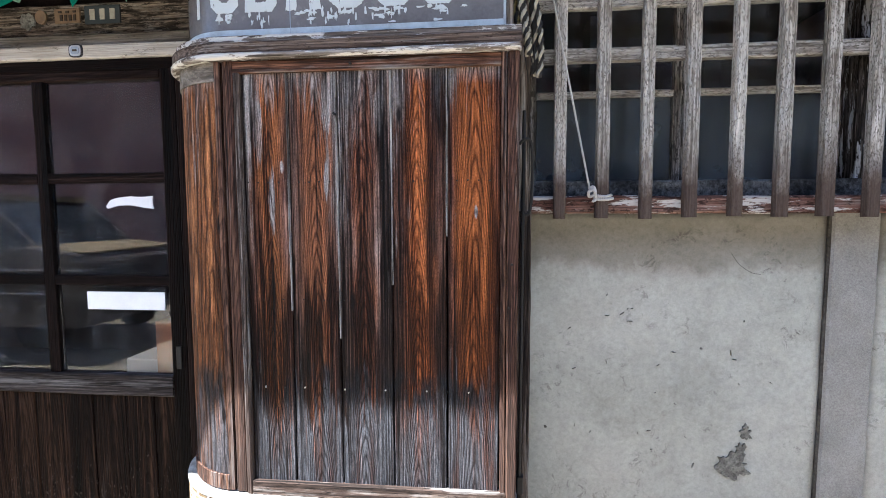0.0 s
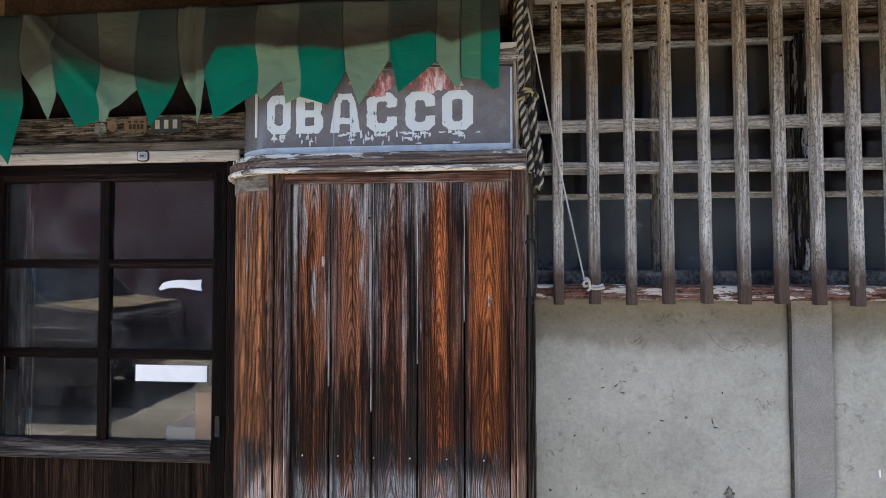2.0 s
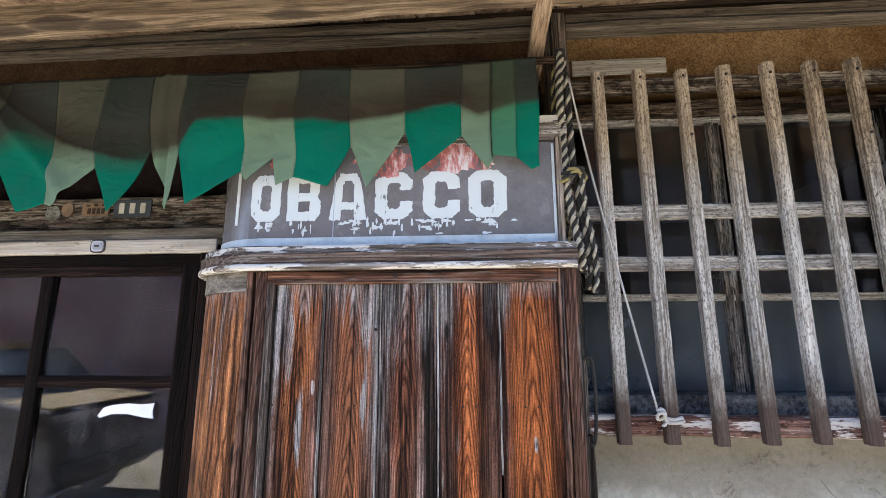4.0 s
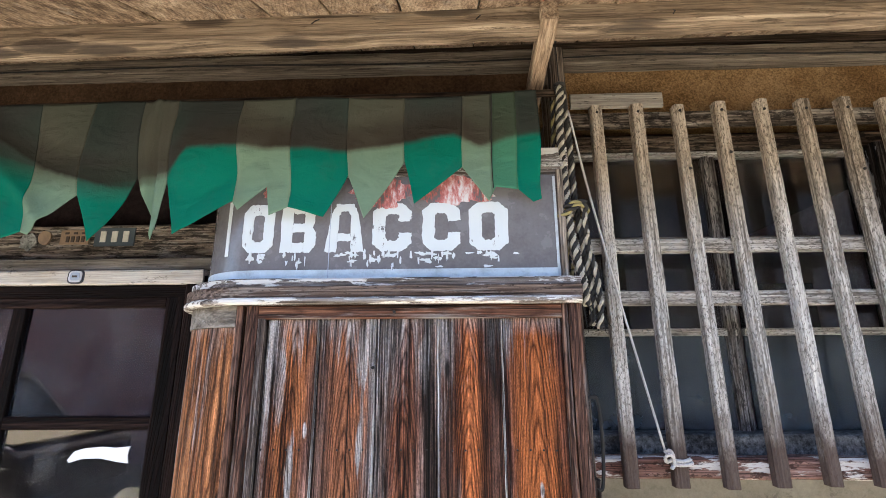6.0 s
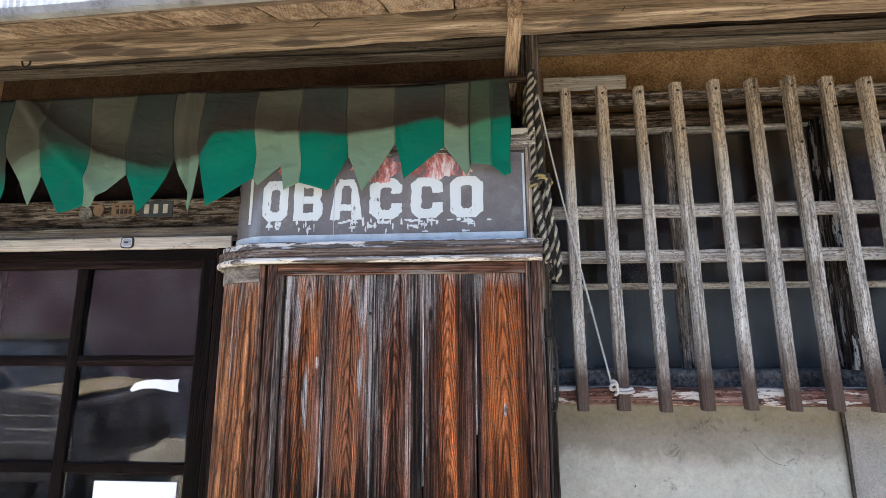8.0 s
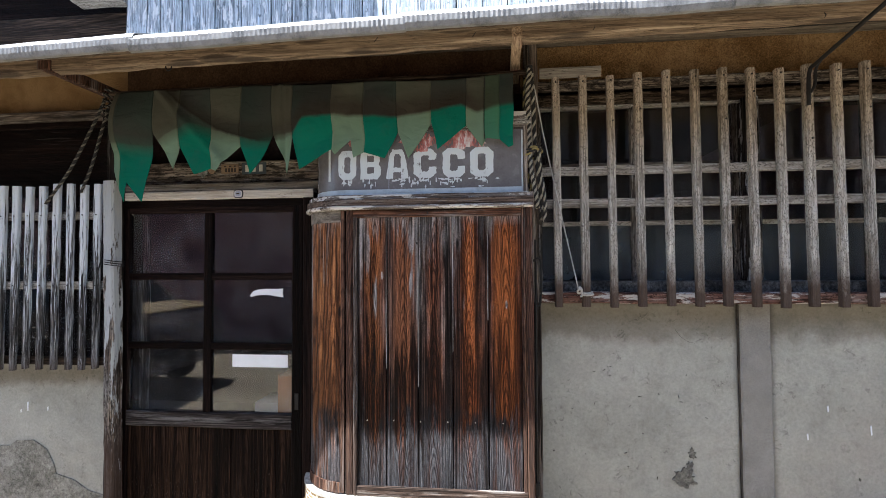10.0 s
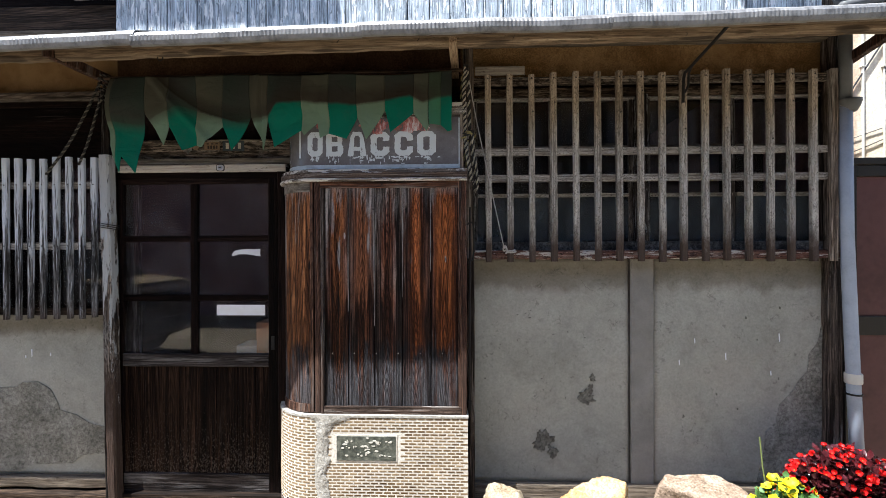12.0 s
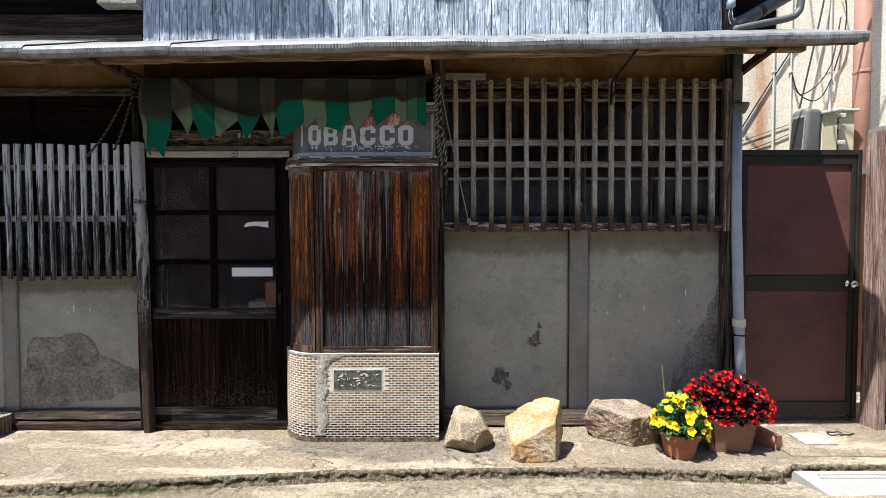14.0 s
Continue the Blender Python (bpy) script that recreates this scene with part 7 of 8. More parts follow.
part("cap", lathe(bmesh.new(), (2.16, 0.135, 3.025), [(0.018, 0), (0.030, 0.008), (0.030, 0.05), (0.022, 0.06), (0.022, 0.12)], 18), M_PIPE, el, smooth=True)
for k, dx in enumerate((-0.012, 0.0, 0.014)):
    part("wire", tube(bmesh.new(), curve_points([(2.16 + dx * 0.5, 0.13, 3.03), (2.15 + dx, 0.12, 2.97), (2.17 + dx, 0.13, 2.915 + 0.012 * k), (2.185 + dx, 0.14, 2.96)], 6), 0.0032, 6), M_DARK if k == 1 else M_ALU, el)

# ---- gate ----
gate = thing("steel_gate", (2.8, 0.29, 0.05), "maroon metal side gate in a dark bronze frame, closed", "gate")
part("jamb", box(2.325, 2.355, 0.27, 0.33, 0.055, 2.055, 0.003, along="z"), M_GATE_FRAME, gate)
part("jamb", box(3.214, 3.246, 0.27, 0.33, 0.035, 2.055, 0.003, along="z"), M_GATE_FRAME, gate)
part("head", box(2.355, 3.214, 0.27, 0.33, 2.015, 2.055, 0.003), M_GATE_FRAME, gate)
leaf = part("stile", box(2.360, 2.402, 0.278, 0.318, 0.06, 2.01, 0.003, along="z"), M_GATE_FRAME, gate)
part("stile", box(3.178, 3.210, 0.278, 0.318, 0.06, 2.01, 0.003, along="z"), M_GATE_FRAME, gate)
for z0, z1 in ((0.06, 0.16), (1.005, 1.118), (1.945, 2.01)):
    part("rail", box(2.402, 3.178, 0.278, 0.318, z0, z1, 0.003), M_GATE_FRAME, gate)
part("panel", box(2.402, 3.178, 0.292, 0.308, 0.16, 1.005, 0.002), M_GATE, gate)
part("panel", box(2.402, 3.178, 0.292, 0.308, 1.118, 1.945, 0.002), M_GATE, gate)
kb = bmesh.new()
lathe(kb, (0, 0, 0), [(0.026, 0), (0.026, 0.006), (0.010, 0.010), (0.010, 0.03), (0.024, 0.036), (0.030, 0.05), (0.024, 0.064), (0.006, 0.07)], 20)
kb.transform(Matrix.Translation((3.165, 0.278, 1.057)) @ Matrix.Rotation(math.pi / 2, 4, "X"))
part("knob", kb, M_CHROME, gate, "round chrome knob", smooth=True)
solo("gate_sill", box(2.33, 3.28, 0.33, 0.50, 0.0, 0.030, 0.004), M_PAVE, "concrete step under the gate", "step")
solo("gate_post", box(3.255, 3.325, 0.12, 0.26, 0.0, 2.165, 0.008, 0.005, 30, "z"), W_GATE_POST, "grey split timber post beside the gate", "post")
solo("gate_post", box(3.35, 3.44, 0.10, 0.22, 0.0, 1.97, 0.008, 0.005, 30, "z"), W_GATE_POST, "lower split timber post beside the gate", "post")
solo("wall_neighbour_front", box(3.455, 9.0, 0.06, 0.25, -0.05, 1.98, 0.01, 0.004, 40), M_CREAM, "rough white rendered wall beside the gate", "wall", kind="structure")
solo("post_cap", box(3.29, 3.43, 0.10, 0.28, 2.168, 2.205, 0.006), M_CEMENT, "grey cement cap on the gate wall", "cap")
solo("threshold_strip", bar((3.30, 0.22, 0.02), (3.50, -0.05, 0.006), 0.05, 0.03, (0, 0, 1), 6, 0.003, 0.004), W_GREY_X, "pale loose board lying at the gate", "board")

# ---- neighbour building ----
solo("wall_neighbour", box(2.60, 9.5, 1.35, 1.5, -0.05, 7.5, 0.01), M_CREAM_RUST, "cream rough-rendered wall of the neighbouring house", "wall", kind="structure")
pp = thing("drainpipe", (3.75, 1.2, 2.0), "salmon-coloured drainpipe on the cream house", "drainpipe")
part("pipe", tube(bmesh.new(), [(4.055, 1.2, 0.0), (4.055, 1.2, 6.0)], 0.066, 18), M_PIPE_PINK, pp, smooth=True)
part("clip", lathe(bmesh.new(), (4.055, 1.2, 2.93), [(0.068, 0), (0.072, 0.003), (0.072, 0.02), (0.068, 0.024)], 20), M_PIPE_PINK, pp)
ac = thing("air_conditioner", (3.36, 1.03, 2.0), "off-white outdoor cooling unit with a dark fan grille", "air conditioner")


def turned(bm, deg, at):
    bm.transform(Matrix.Translation(at) @ Matrix.Rotation(radians(deg), 4, "Z"))
    return bm


bm = bmesh.new()
bmesh.ops.create_cube(bm, size=1.0)
bmesh.ops.scale(bm, vec=(0.170, 0.165, 0.48), verts=bm.verts)
bmesh.ops.bevel(bm, geom=bm.edges[:], offset=0.040, segments=5, affect="EDGES", profile=0.55)
for v in bm.verts:
    v.co.z += 2.31
    v.co.x += 0.10 * (v.co.z - 2.06)
shell = part("casing", turned(bm, 15, (3.376, 1.03, 0)), M_UNIT, ac, smooth=True)
for nm, dx, w, z0, z1, mt, lb in (("fan_frame", 0.0, 0.064, 2.13, 2.49, M_CEMENT, "pale frame round the fan"), ("fan_grille", -0.004, 0.054, 2.15, 2.47, M_DARK, "black fan grille")):
    bm = box(-0.0895 + dx, -0.076, -w, w, z0, z1, 0.004, along="z")
    for v in bm.verts:
        v.co.x += 0.10 * (v.co.z - 2.06)
    part(nm, turned(bm, 15, (3.376, 1.03, 0)), mt, shell, lb)
part("stand", turned(box(-0.08, 0.075, -0.07, 0.07, 2.0, 2.075, 0.006), 15, (3.376, 1.03, 0)), M_DARK, ac, "dark bracket feet")
mb = thing("meter_box", (3.75, 1.0, 2.2), "cream meter box with stepped side on the wall", "meter box")
part("case", box(3.522, 3.675, 1.0, 1.30, 2.03, 2.51, 0.012, along="z"), M_CREAM_BOX, mb)
part("case", box(3.755, 3.915, 1.10, 1.34, 2.02, 2.55, 0.012, along="z"), M_CREAM_BOX, mb)
for z in (2.24, 2.38, 2.48):
    part("fin", box(3.675, 3.76, 1.02, 1.16, z, z + 0.035, 0.004), M_APPLIANCE, mb)
    part("fin_bracket", box(3.675, 3.72, 1.05, 1.09, z - 0.05, z, 0.003), M_DARK, mb)
part("lid", bar((3.505, 1.14, 2.510), (3.70, 1.14, 2.545), 0.34, 0.022, (0, 1, 0), 1, 0, 0.005), M_APPLIANCE, mb)
part("lid", box(3.74, 3.93, 1.07, 1.34, 2.552, 2.572, 0.005), M_APPLIANCE, mb)
solo("wall_shelf", box(3.2, 4.1, 0.95, 1.35, 1.96, 2.0), M_CEMENT, "shelf that carries the units behind the gate", "shelf")
for x, r in ((3.327, 0.010), (3.494, 0.008), (3.87, 0.012)):
    cdt = thing("wall_conduit", (x, 1.335, 2.0), "thin cream-painted conduit running up the rendered wall", "conduit")
    part("pipe", tube(bmesh.new(), [(x, 1.335, 1.6), (x - 0.004, 1.335, 2.8), (x - 0.008, 1.335, 5.2)], r, 8), M_APPLIANCE, cdt)
    part("clip", box(x - 0.020, x + 0.012, 1.322, 1.35, 2.985, 2.997, 0.002), M_APPLIANCE, cdt)
# Cables, and dark tubes put in place of wire shadows on the wall.
for pts, r in (([(3.80, 1.28, 4.0), (3.736, 1.28, 3.586), (3.63, 1.28, 3.07), (3.537, 1.28, 2.629)], 0.008),
               ([(3.53, 1.33, 3.27), (3.471, 1.335, 3.173), (3.24, 1.335, 2.81), (3.017, 1.335, 2.448)], 0.007),
               ([(3.494, 1.33, 2.98), (3.535, 1.30, 2.78), (3.62, 1.27, 2.79), (3.74, 1.27, 2.90), (3.80, 1.27, 3.0), (3.85, 1.28, 3.12), (3.93, 1.3, 3.5)], 0.006),
               ([(3.494, 1.33, 2.95), (3.56, 1.32, 2.78), (3.68, 1.31, 2.71), (3.78, 1.315, 2.76), (3.87, 1.32, 2.92)], 0.006),
               ([(3.02, 1.34, 2.33), (3.25, 1.34, 2.41), (3.48, 1.34, 2.49)], 0.003),
               ([(3.11, 1.34, 2.25), (3.3, 1.34, 2.32), (3.49, 1.34, 2.40)], 0.004),
               ([(3.90, 1.33, 3.0), (3.96, 1.30, 3.3), (3.98, 1.3, 3.6), (3.90, 1.3, 3.9)], 0.006)):
    solo("house_cable", tube(bmesh.new(), curve_points(pts, 8), r, 6), M_DARK, "thin dark line across the cream wall, for cables and for wire shadows", "cable")
# Out of view, added to cast wire shadows on the cream wall.
for a, b in (((2.4, 0.5, 3.9), (4.9, 1.3, 4.4)), ((2.45, 0.9, 4.1), (3.3, 0.2, 5.4)), ((2.9, 0.4, 4.2), (3.3, 1.3, 5.8)), ((1.5, -0.2, 5.2), (5.2, 0.9, 5.0))):
    solo("overhead_cable", tube(bmesh.new(), [Vector(a).lerp(Vector(b), f) - Vector((0, 0, 0.5 * f * (1 - f))) for f in steps(0, 1, 14)], 0.007, 6), M_DARK, "unseen overhead cable that casts a wire shadow on the cream house", "cable")

# ---- the street opposite, behind the camera ----
# Unseen walls, coloured and sized for what the door and window panes reflect.
solo("wall_opposite", box(-14, -1.0, -8.2, -8.0, -0.1, 5.6), M_OPPOSITE, "unseen plain maroon wall across the street, tints the door reflections", "wall", kind="structure")
solo("wall_opposite", box(-1.0, 14, -8.25, -8.05, -0.1, 5.6), M_OPPOSITE_D, "unseen plain dark wall across the street, darkens the window reflections", "wall", kind="structure")
solo("wall_opposite_roof", box(-14, 14, -9.6, -7.7, 5.6, 5.75), M_TILE_ROOF, "unseen grey roof edge across the street, cuts sky from the reflections", "roof", kind="structure")


def parked_car():
    """A boxy small car, nose towards +x."""
    c = thing("parked_car", (-5.9, -3.6, -0.07), "beige boxy parked car with dark windows and square nose", "car")
    x1, y0, y1 = -4.22, -4.35, -2.80
    bm = bmesh.new()
    prof = [(x1 - 3.55, 0.25), (x1 - 3.6, 0.95), (x1 - 3.5, 1.02), (x1 - 0.75, 1.12), (x1 - 0.12, 1.04), (x1 - 0.02, 0.94), (x1, 0.35), (x1 - 0.15, 0.22)]
    a = [bm.verts.new((x, y0, z)) for x, z in prof]
    b = [bm.verts.new((x, y1, z)) for x, z in prof]
    bm.faces.new(a)
    bm.faces.new(b[::-1])
    for i in range(len(prof)):
        j = (i + 1) % len(prof)
        bm.faces.new((a[j], a[i], b[i], b[j]))
    bmesh.ops.recalc_face_normals(bm, faces=bm.faces)
    bmesh.ops.bevel(bm, geom=bm.edges[:], offset=0.045, segments=3, affect="EDGES", profile=0.6)
    part("body", bm, M_CAR_SHADE, c, smooth=False)
    part("bonnet", bar((x1 - 0.80, (y0 + y1) / 2, 1.122), (x1 - 0.10, (y0 + y1) / 2, 1.052), y1 - y0 - 0.10, 0.02, (0, 1, 0), 1, 0, 0.009), M_CAR, c)
    for k in range(3):
        part("trim_strip", box(x1 - 3.3, x1 - 0.1, y1 - 0.004, y1 + 0.008, 0.86 - 0.13 * k, 0.875 - 0.13 * k, 0.003), M_CHROME, c)
    bm = bmesh.new()
    prof = [(x1 - 3.45, 1.0), (x1 - 3.1, 1.62), (x1 - 1.35, 1.66), (x1 - 0.72, 1.10)]
    a = [bm.verts.new((x, y0 + (0.05 if z < 1.2 else 0.17), z)) for x, z in prof]
    b = [bm.verts.new((x, y1 - (0.05 if z < 1.2 else 0.17), z)) for x, z in prof]
    bm.faces.new(a)
    bm.faces.new(b[::-1])
    for i in range(4):
        j = (i + 1) % 4
        bm.faces.new((a[j], a[i], b[i], b[j]))
    bmesh.ops.recalc_face_normals(bm, faces=bm.faces)
    part("window", bm, M_CARGLASS, c)
    part("roof", box(x1 - 3.15, x1 - 1.3, y0 + 0.15, y1 - 0.15, 1.63, 1.70, 0.03), M_CAR, c)
    for y in (y0 + 0.11, y1 - 0.11):
        part("pillar", bar((x1 - 0.74, y, 1.10), (x1 - 1.36, y, 1.65), 0.05, 0.05, (0, 1, 0)), M_CAR_SHADE, c)
    part("grille", box(x1 - 0.02, x1 + 0.012, y0 + 0.45, y1 - 0.45, 0.72, 0.88, 0.01), M_DARK, c)
    for y in (y0 + 0.28, y1 - 0.28):
        part("headlight", box(x1 - 0.02, x1 + 0.015, y - 0.13, y + 0.13, 0.70, 0.90, 0.02), M_CHROME, c)
    part("bumper", box(x1 - 0.05, x1 + 0.07, y0 + 0.05, y1 - 0.05, 0.38, 0.54, 0.03), M_DARK, c)
    for x in (x1 - 0.7, x1 - 2.9):
        for y in (y0 + 0.1, y1 - 0.1):
            w = lathe(bmesh.new(), (0, 0, 0), [(0.18, -0.08), (0.27, -0.08), (0.29, -0.05), (0.29, 0.05), (0.27, 0.08), (0.18, 0.08)], 24)
            w.transform(Matrix.Translation((x, y, 0.215)) @ Matrix.Rotation(math.pi / 2, 4, "X"))
            o = part("wheel", w, M_TYRE, c)
            w = lathe(bmesh.new(), (0, 0, 0), [(0.05, -0.07), (0.16, -0.075), (0.178, -0.05), (0.178, 0.05), (0.16, 0.075), (0.05, 0.07)], 24)
            w.transform(Matrix.Translation((x, y, 0.215)) @ Matrix.Rotation(math.pi / 2, 4, "X"))
            part("rim", w, M_ALU, o)
    return c


parked_car()


# ---- stones ----
def rock(name, centre, size, seed, material, label, flats, rough=0.034):
    """A broken stone: a ball cut by planes, with chipped faces."""
    bm = bmesh.new()
    bmesh.ops.create_icosphere(bm, subdivisions=6, radius=1.0)
    rnd = random.Random(seed)
    planes = [(Vector(n).normalized(), d) for n, d in flats]
    planes += [(Vector((rnd.gauss(0, 1), rnd.gauss(0, 1), rnd.gauss(0, 1))).normalized(), rnd.uniform(0.86, 1.02)) for _ in range(10)]
    s = Vector((seed * 3.1, 0, 0))
    for v in bm.verts:
        d = v.co.normalized()
        d2 = (d + 0.06 * noise.noise_vector(d * 2.5 + s) + 0.035 * noise.noise_vector(d * 8 + s)).normalized()
        k = min([1.25] + [q / max(0.05, d2.dot(n)) for n, q in planes if d2.dot(n) > 0.05])
        k *= 1 + rough * (0.8 * noise.noise(d * 4 + s) + 0.6 * noise.noise(d * 11 + s) + 0.35 * noise.noise(d * 26 + s) + 0.1 * noise.noise(d * 60 + s))
        v.co = d * k
    lo, hi = min(v.co.z for v in bm.verts), max(v.co.z for v in bm.verts)
    xa, xb = min(v.co.x for v in bm.verts), max(v.co.x for v in bm.verts)
    ya, yb = min(v.co.y for v in bm.verts), max(v.co.y for v in bm.verts)
    for v in bm.verts:
        v.co = Vector((centre[0] + ((v.co.x - xa) / (xb - xa) - 0.5) * size[0], centre[1] + ((v.co.y - ya) / (yb - ya) - 0.5) * size[1], -0.012 + (v.co.z - lo) / (hi - lo) * size[2]))
    return solo(name, bm, material, label, "stone", "stones along the wall", smooth=True)


rock("boulder", (0.298, -0.09, 0), (0.335, 0.27, 0.262), 1, M_ROCK1, "rounded pale buff stone on the footway", [((-0.30, -0.75, -0.58), 0.84), ((0.66, -0.70, -0.28), 0.84), ((0.0, -0.25, 0.97), 0.84), ((-0.9, -0.1, 0.35), 0.86), ((0.85, 0, 0.5), 0.86), ((0, 0, -1), 0.7), ((0, -0.95, 0.3), 0.90), ((-0.7, -0.6, 0.3), 0.92), ((0.6, -0.4, 0.7), 0.90)])
rock("boulder", (0.735, -0.19, 0), (0.40, 0.29, 0.355), 2, M_ROCK2, "upright rust-streaked cream stone on the footway", [((-0.50, -0.36, 0.79), 0.42), ((0.04, -1, 0.02), 0.55), ((1, -0.30, 0.02), 0.56), ((-1, -0.1, 0.0), 0.72), ((0, 0, -1), 0.72)])
rock("boulder", (1.388, 0.03, 0), (0.545, 0.36, 0.262), 3, M_ROCK3, "broad brown-grey stone on the footway", [((0.10, -0.12, 1), 0.60), ((-0.70, -0.70, -0.14), 0.60), ((0.36, -0.92, -0.10), 0.60), ((1, -0.1, 0.15), 0.85), ((0, 0, -1), 0.6), ((0.55, -0.1, 0.8), 0.82)])


# ---- plants ----
def leaf_mesh(bm, base, way, length, width, curl, up):
    """One leaf of six quads."""
    way = Vector(way).normalized()
    side = way.cross(Vector(up)).normalized()
    nrm = side.cross(way)
    prof = (0.25, 0.85, 1.0, 0.62, 0.05)
    rows = []
    for i, w in enumerate(prof):
        f = i / 4
        c = Vector(base) + way * length * f + nrm * curl * length * (f - f * f * 1.6)
        h = side * width * 0.5 * w
        rows.append([bm.verts.new(c - h + nrm * 0.12 * width * w), bm.verts.new(c), bm.verts.new(c + h + nrm * 0.12 * width * w)])
    for a, b in zip(rows, rows[1:]):
        bm.faces.new((a[0], a[1], b[1], b[0]))
        bm.faces.new((a[1], a[2], b[2], b[1]))


def flower_mesh(r, petals, cup, name, material, eye):
    bm = bmesh.new()
    for k in range(petals):
        t = 6.2832 * k / petals
        leaf_mesh(bm, (0, 0, 0), (math.cos(t), math.sin(t), cup + 0.15 * (k % 2)), r, r * 1.15, -0.3, (0, 0, 1))
    me = bpy.data.meshes.new(name)
    bmesh.ops.recalc_face_normals(bm, faces=bm.faces)
    for f in bm.faces:
        f.smooth = True
    if eye:
        n = len(bm.faces)
        bmesh.ops.create_icosphere(bm, subdivisions=1, radius=r * 0.16)
        for f in list(bm.faces)[n:]:
            f.material_index = 1
    bm.to_mesh(me)
    bm.free()
    me.materials.append(material)
    me.materials.append(M_EYE)
    return me


def plant(t, centre, rx, ry, h, leaf_mat, n_leaf, leaf_len, flower_me, n_flower, rnd, z0):
    """Foliage clump with stems, and flowers that sit on its outside."""
    def dome():
        a, e = rnd.uniform(0, 6.2832), math.asin(rnd.uniform(-0.05, 1) ** 1)
        return Vector((math.cos(a) * math.cos(e), math.sin(a) * math.cos(e), math.sin(e)))

    c = Vector(centre)
    bm = bmesh.new()
    for _ in range(n_leaf):
        d = dome()
        k = rnd.uniform(0.45, 1.02) * (1 + 0.12 * noise.noise(d * 2.5 + c))
        p = c + Vector((d.x * rx * k, d.y * ry * k, z0 + max(-0.02, d.z) * h * k))
        w = d + Vector((rnd.gauss(0, 0.6), rnd.gauss(0, 0.6), rnd.gauss(0, 0.45)))
        leaf_mesh(bm, p, w, leaf_len * rnd.uniform(0.6, 1.15), leaf_len * rnd.uniform(0.55, 0.9), rnd.uniform(-0.4, 0.2), (rnd.gauss(0, 0.5), rnd.gauss(0, 0.5), 1))
    f = part("foliage", bm, leaf_mat, t, smooth=True)
    f["kind"] = "stuff"
    st = bmesh.new()
    for _ in range(26):
        d = dome()
        tube(st, [c + Vector((d.x * rx * 0.2, d.y * ry * 0.2, z0 - 0.03)), c + Vector((d.x * rx * 0.7, d.y * ry * 0.7, z0 + d.z * h * 0.75))], 0.003, 5, 0.0015)
    part("stems", st, M_STEM, t)["kind"] = "stuff"
    for _ in range(n_flower):
        d = dome()
        k = rnd.uniform(0.95, 1.08) * (1 + 0.12 * noise.noise(d * 2.5 + c))
        p = c + Vector((d.x * rx * k, d.y * ry * k, z0 + d.z * h * k))
        o = new("flower", flower_me)
        o.parent = t
        aim = (d + Vector((rnd.gauss(0, 0.3), -0.5 + rnd.gauss(0, 0.3), rnd.gauss(0.1, 0.3)))).to_track_quat("Z", "Y").to_matrix().to_4x4()
        o.matrix_basis = Matrix.Translation(p - ORIGIN[t]) @ aim @ Matrix.Scale(rnd.uniform(0.75, 1.15), 4)


rnd = random.Random(21)
yp = thing("flower_pot", (1.655, -0.225, 0.0), "round terracotta pot of yellow pansies", "potted plant", "potted plants")
part("pot", lathe(bmesh.new(), (1.655, -0.225, -0.002), [(0.080, 0), (0.088, 0.01), (0.112, 0.125), (0.122, 0.128), (0.126, 0.165), (0.116, 0.168), (0.108, 0.14)], 36), M_TERRA, yp, smooth=False)
part("soil", lathe(bmesh.new(), (1.655, -0.225, 0.13), [(0.10, 0), (0.107, 0.012), (0.05, 0.02)], 20), M_SOIL, yp)
pansy = flower_mesh(0.031, 5, 0.25, "pansy", M_YELLOW, True)
plant(yp, (1.655, -0.225, 0.0), 0.165, 0.145, 0.20, M_GREEN_LEAF, 620, 0.040, pansy, 52, rnd, 0.165)
rpz = thing("planter_box", (2.02, -0.12, 0.0), "brown plastic planter of red begonias with bronze leaves", "potted plant", "potted plants")
bm = bmesh.new()
lo = [bm.verts.new((2.02 + sx * 0.135, -0.115 + sy * 0.085, 0.0)) for sx, sy in ((-1, -1), (1, -1), (1, 1), (-1, 1))]
hi = [bm.verts.new((2.02 + sx * 0.165, -0.115 + sy * 0.105, 0.205)) for sx, sy in ((-1, -1), (1, -1), (1, 1), (-1, 1))]
bm.faces.new(lo[::-1])
bm.faces.new(hi)
for i in range(4):
    j = (i + 1) % 4
    bm.faces.new((lo[i], lo[j], hi[j], hi[i]))
bmesh.ops.bevel(bm, geom=[e for e in bm.edges if abs(e.verts[0].co.z - e.verts[1].co.z) > 0.1], offset=0.025, segments=4, affect="EDGES")
part("tub", bm, M_PLANTER, rpz)
part("rim", box(1.848, 2.192, -0.228, -0.002, 0.198, 0.226, 0.008), M_PLANTER, rpz)
part("soil", box(1.865, 2.175, -0.21, -0.02, 0.21, 0.2285, 0.004), M_SOIL, rpz)
begonia = flower_mesh(0.0215, 5, 0.75, "begonia", M_RED, True)
plant(rpz, (2.02, -0.105, 0.0), 0.295, 0.170, 0.245, M_RED_LEAF, 1300, 0.046, begonia, 230, rnd, 0.225)
solo("plant_cane", tube(bmesh.new(), [(1.625, -0.15, 0.16), (1.60, -0.12, 0.40), (1.592, -0.11, 0.55)], 0.0035, 6), M_STEM, "thin cane standing in the flower pot", "cane")
gt = bmesh.new()
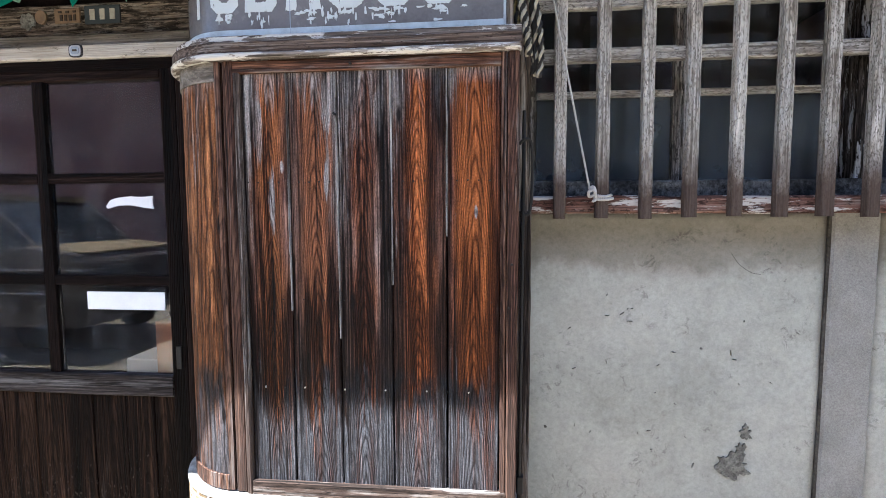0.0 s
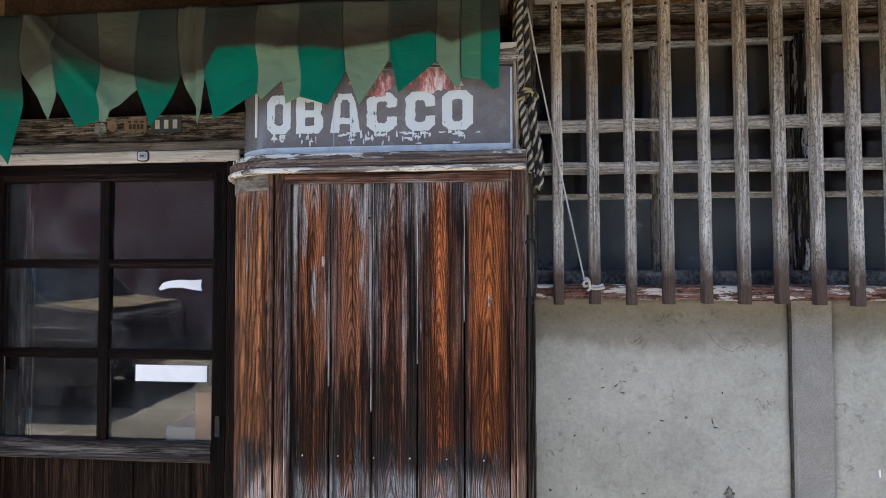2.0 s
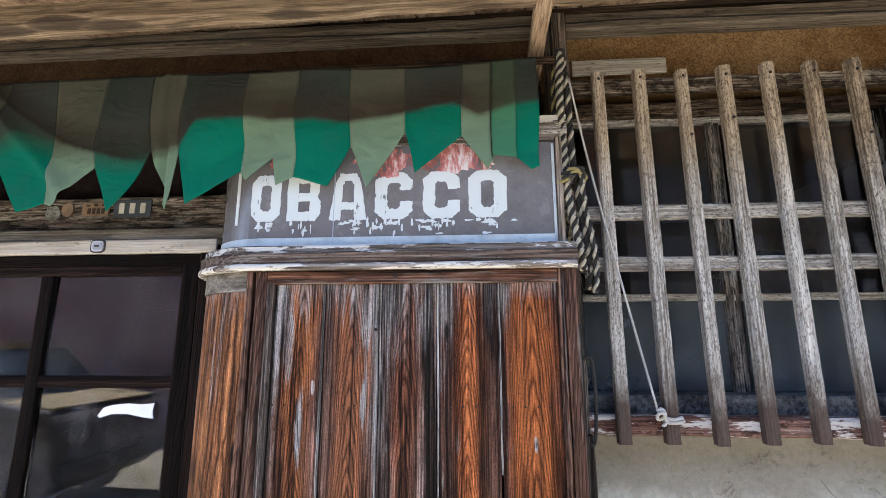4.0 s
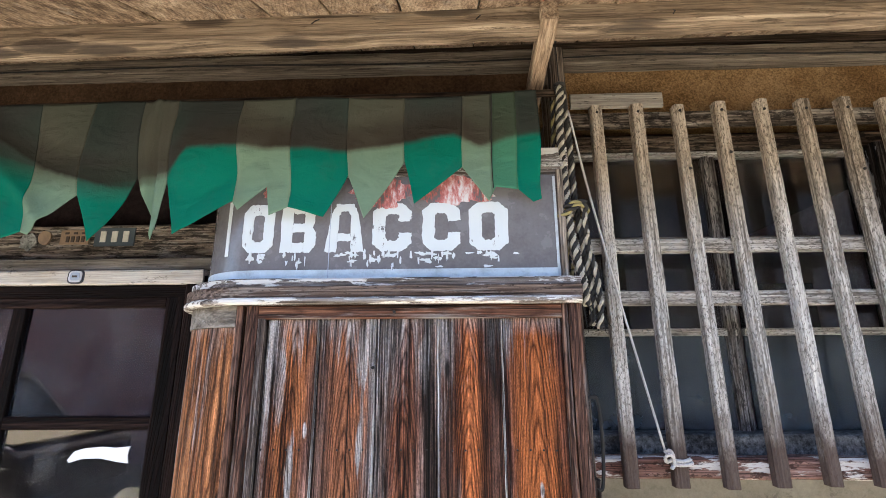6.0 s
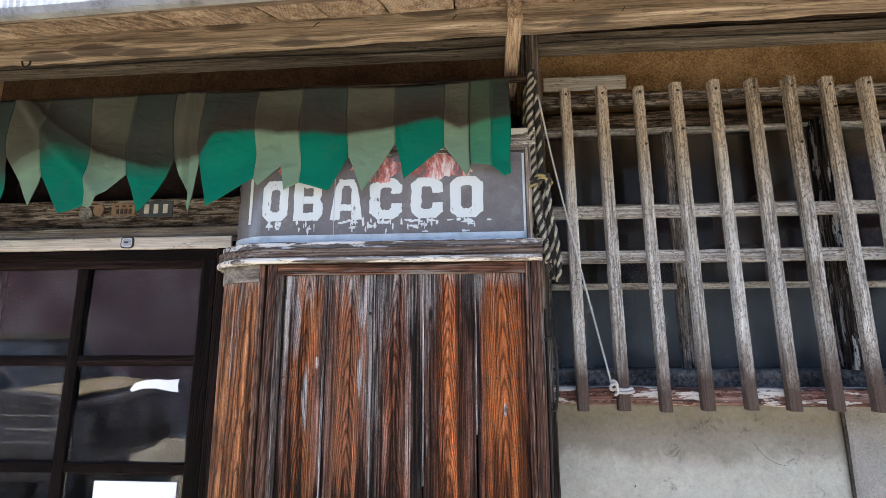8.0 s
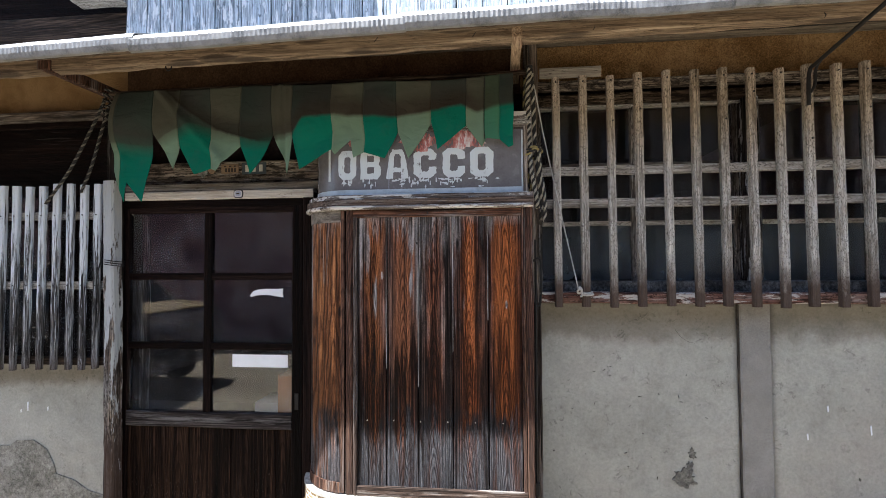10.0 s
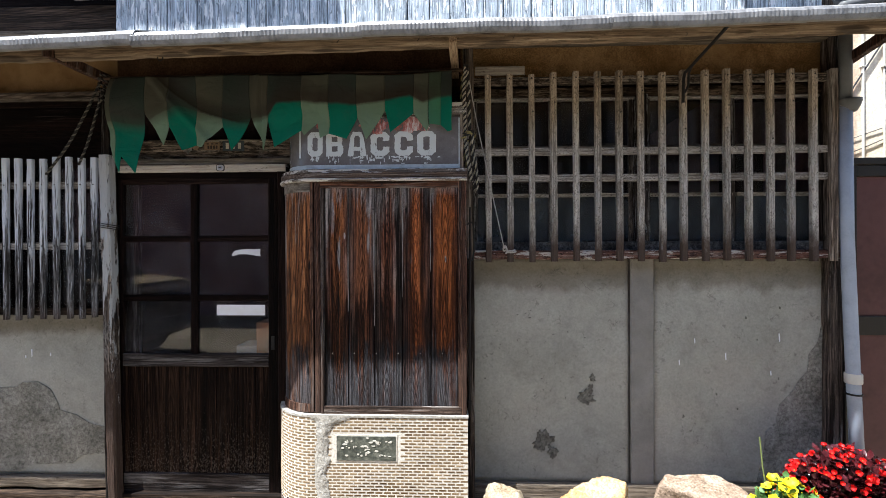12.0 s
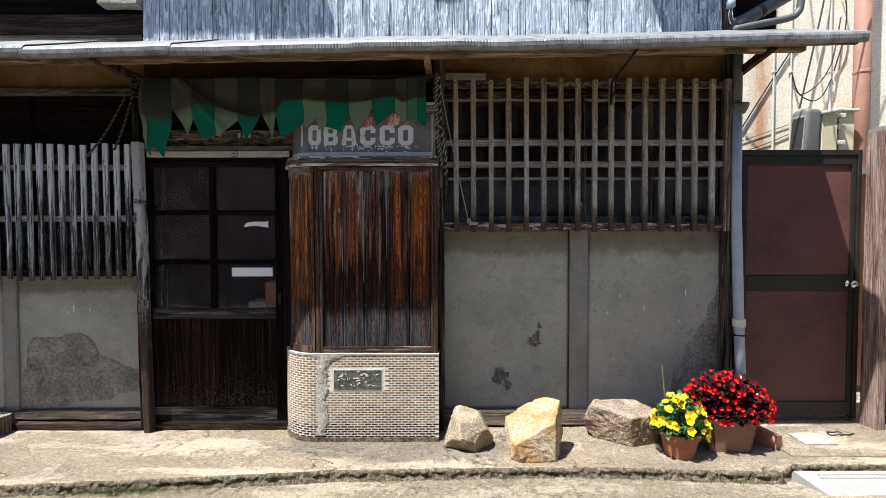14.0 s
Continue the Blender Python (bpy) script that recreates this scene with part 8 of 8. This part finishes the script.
for _ in range(700):
    x = random.gauss(-1.75, 0.20) if random.random() < 0.8 else random.choice((-1.3, -0.2, 0.55, 1.9)) + random.gauss(0, 0.05)
    y = kerb_y(x) - abs(random.gauss(0.02, 0.02))
    leaf_mesh(gt, (x, y, -0.056), (random.gauss(0, 0.5), random.gauss(-0.2, 0.5), 1), random.uniform(0.012, 0.035), 0.005, 0.2, (1, 0.3, 0))
solo("grass_tuft", gt, M_GRASS, "dry grass and moss along the kerb foot", "grass", kind="stuff")

# ---- small things on the ground ----
solo("paving_slab", bar((2.27, 0.06, 0.055), (2.35, -0.16, 0.04), 0.10, 0.055, (0, 0, 1), 6, 0.003, 0.006), M_BRICK_RED, "rust-red concrete edging piece leaning by the planter", "edging")
rm = thing("kerb_ramp", (2.8, -0.5, -0.07), "pale plastic kerb ramp at the road edge", "ramp")
bm = bmesh.new()
pr = [(-0.435, -0.01), (-0.44, 0.0), (-0.60, -0.062), (-0.60, -0.075), (-0.43, -0.075)]
rings = [[bm.verts.new((x + (0.085 * (-0.44 - y) / 0.16 if x < 2.3 else 0), y, z)) for y, z in pr] for x in (2.235, 2.32, 2.9, 3.6, 4.1)]
for a, b in zip(rings, rings[1:]):
    for i in range(5):
        j = (i + 1) % 5
        bm.faces.new((a[j], a[i], b[i], b[j]))
bm.faces.new(rings[0])
bm.faces.new(rings[-1][::-1])
bmesh.ops.recalc_face_normals(bm, faces=bm.faces)
part("body", bm, M_RAMP, rm)
for k in range(60):
    for j in range(2):
        x = 2.36 + 0.029 * k
        part("stud", box(x, x + 0.016, -0.470 - 0.022 * j, -0.458 - 0.022 * j, -0.012 - 0.0087 * j, -0.0045 - 0.0087 * j, 0.002), M_RAMP, rm)
solo("hose_loop", tube(bmesh.new(), [(2.90 + 0.050 * math.cos(a), 0.05 + 0.030 * math.sin(a), 0.016 + 0.004 * math.sin(3 * a)) for a in steps(0, 5.9, 30)] + [(2.985, 0.03, 0.016), (3.03, 0.05, 0.016)], 0.0042, 7), M_BLACK_IRON, "black hose loop lying by the gate", "hose")
solo("ground_board", box(2.56, 2.78, -0.12, 0.05, 0.004, 0.022, 0.004, 0.002, 6), M_REPAIR, "pale flat board lying before the gate", "board")
solo("gate_apron", box(2.36, 3.6, -0.26, 0.2, -0.02, 0.008, 0.006, 0.002, 20), M_PAVE, "pale cement apron in front of the gate", "apron")
solo("stump", box(-3.20, -3.03, 0.02, 0.19, 0.0, 0.13, 0.015, 0.012, 8), W_POST, "rotten grey timber block at the wall foot", "timber")
solo("leaning_stick", bar((-3.14, 0.12, 0.13), (-3.16, 0.16, 0.62), 0.022, 0.02, None, 10, 0.004, 0.004), W_GREY, "thin grey stake standing at the wall", "stake")
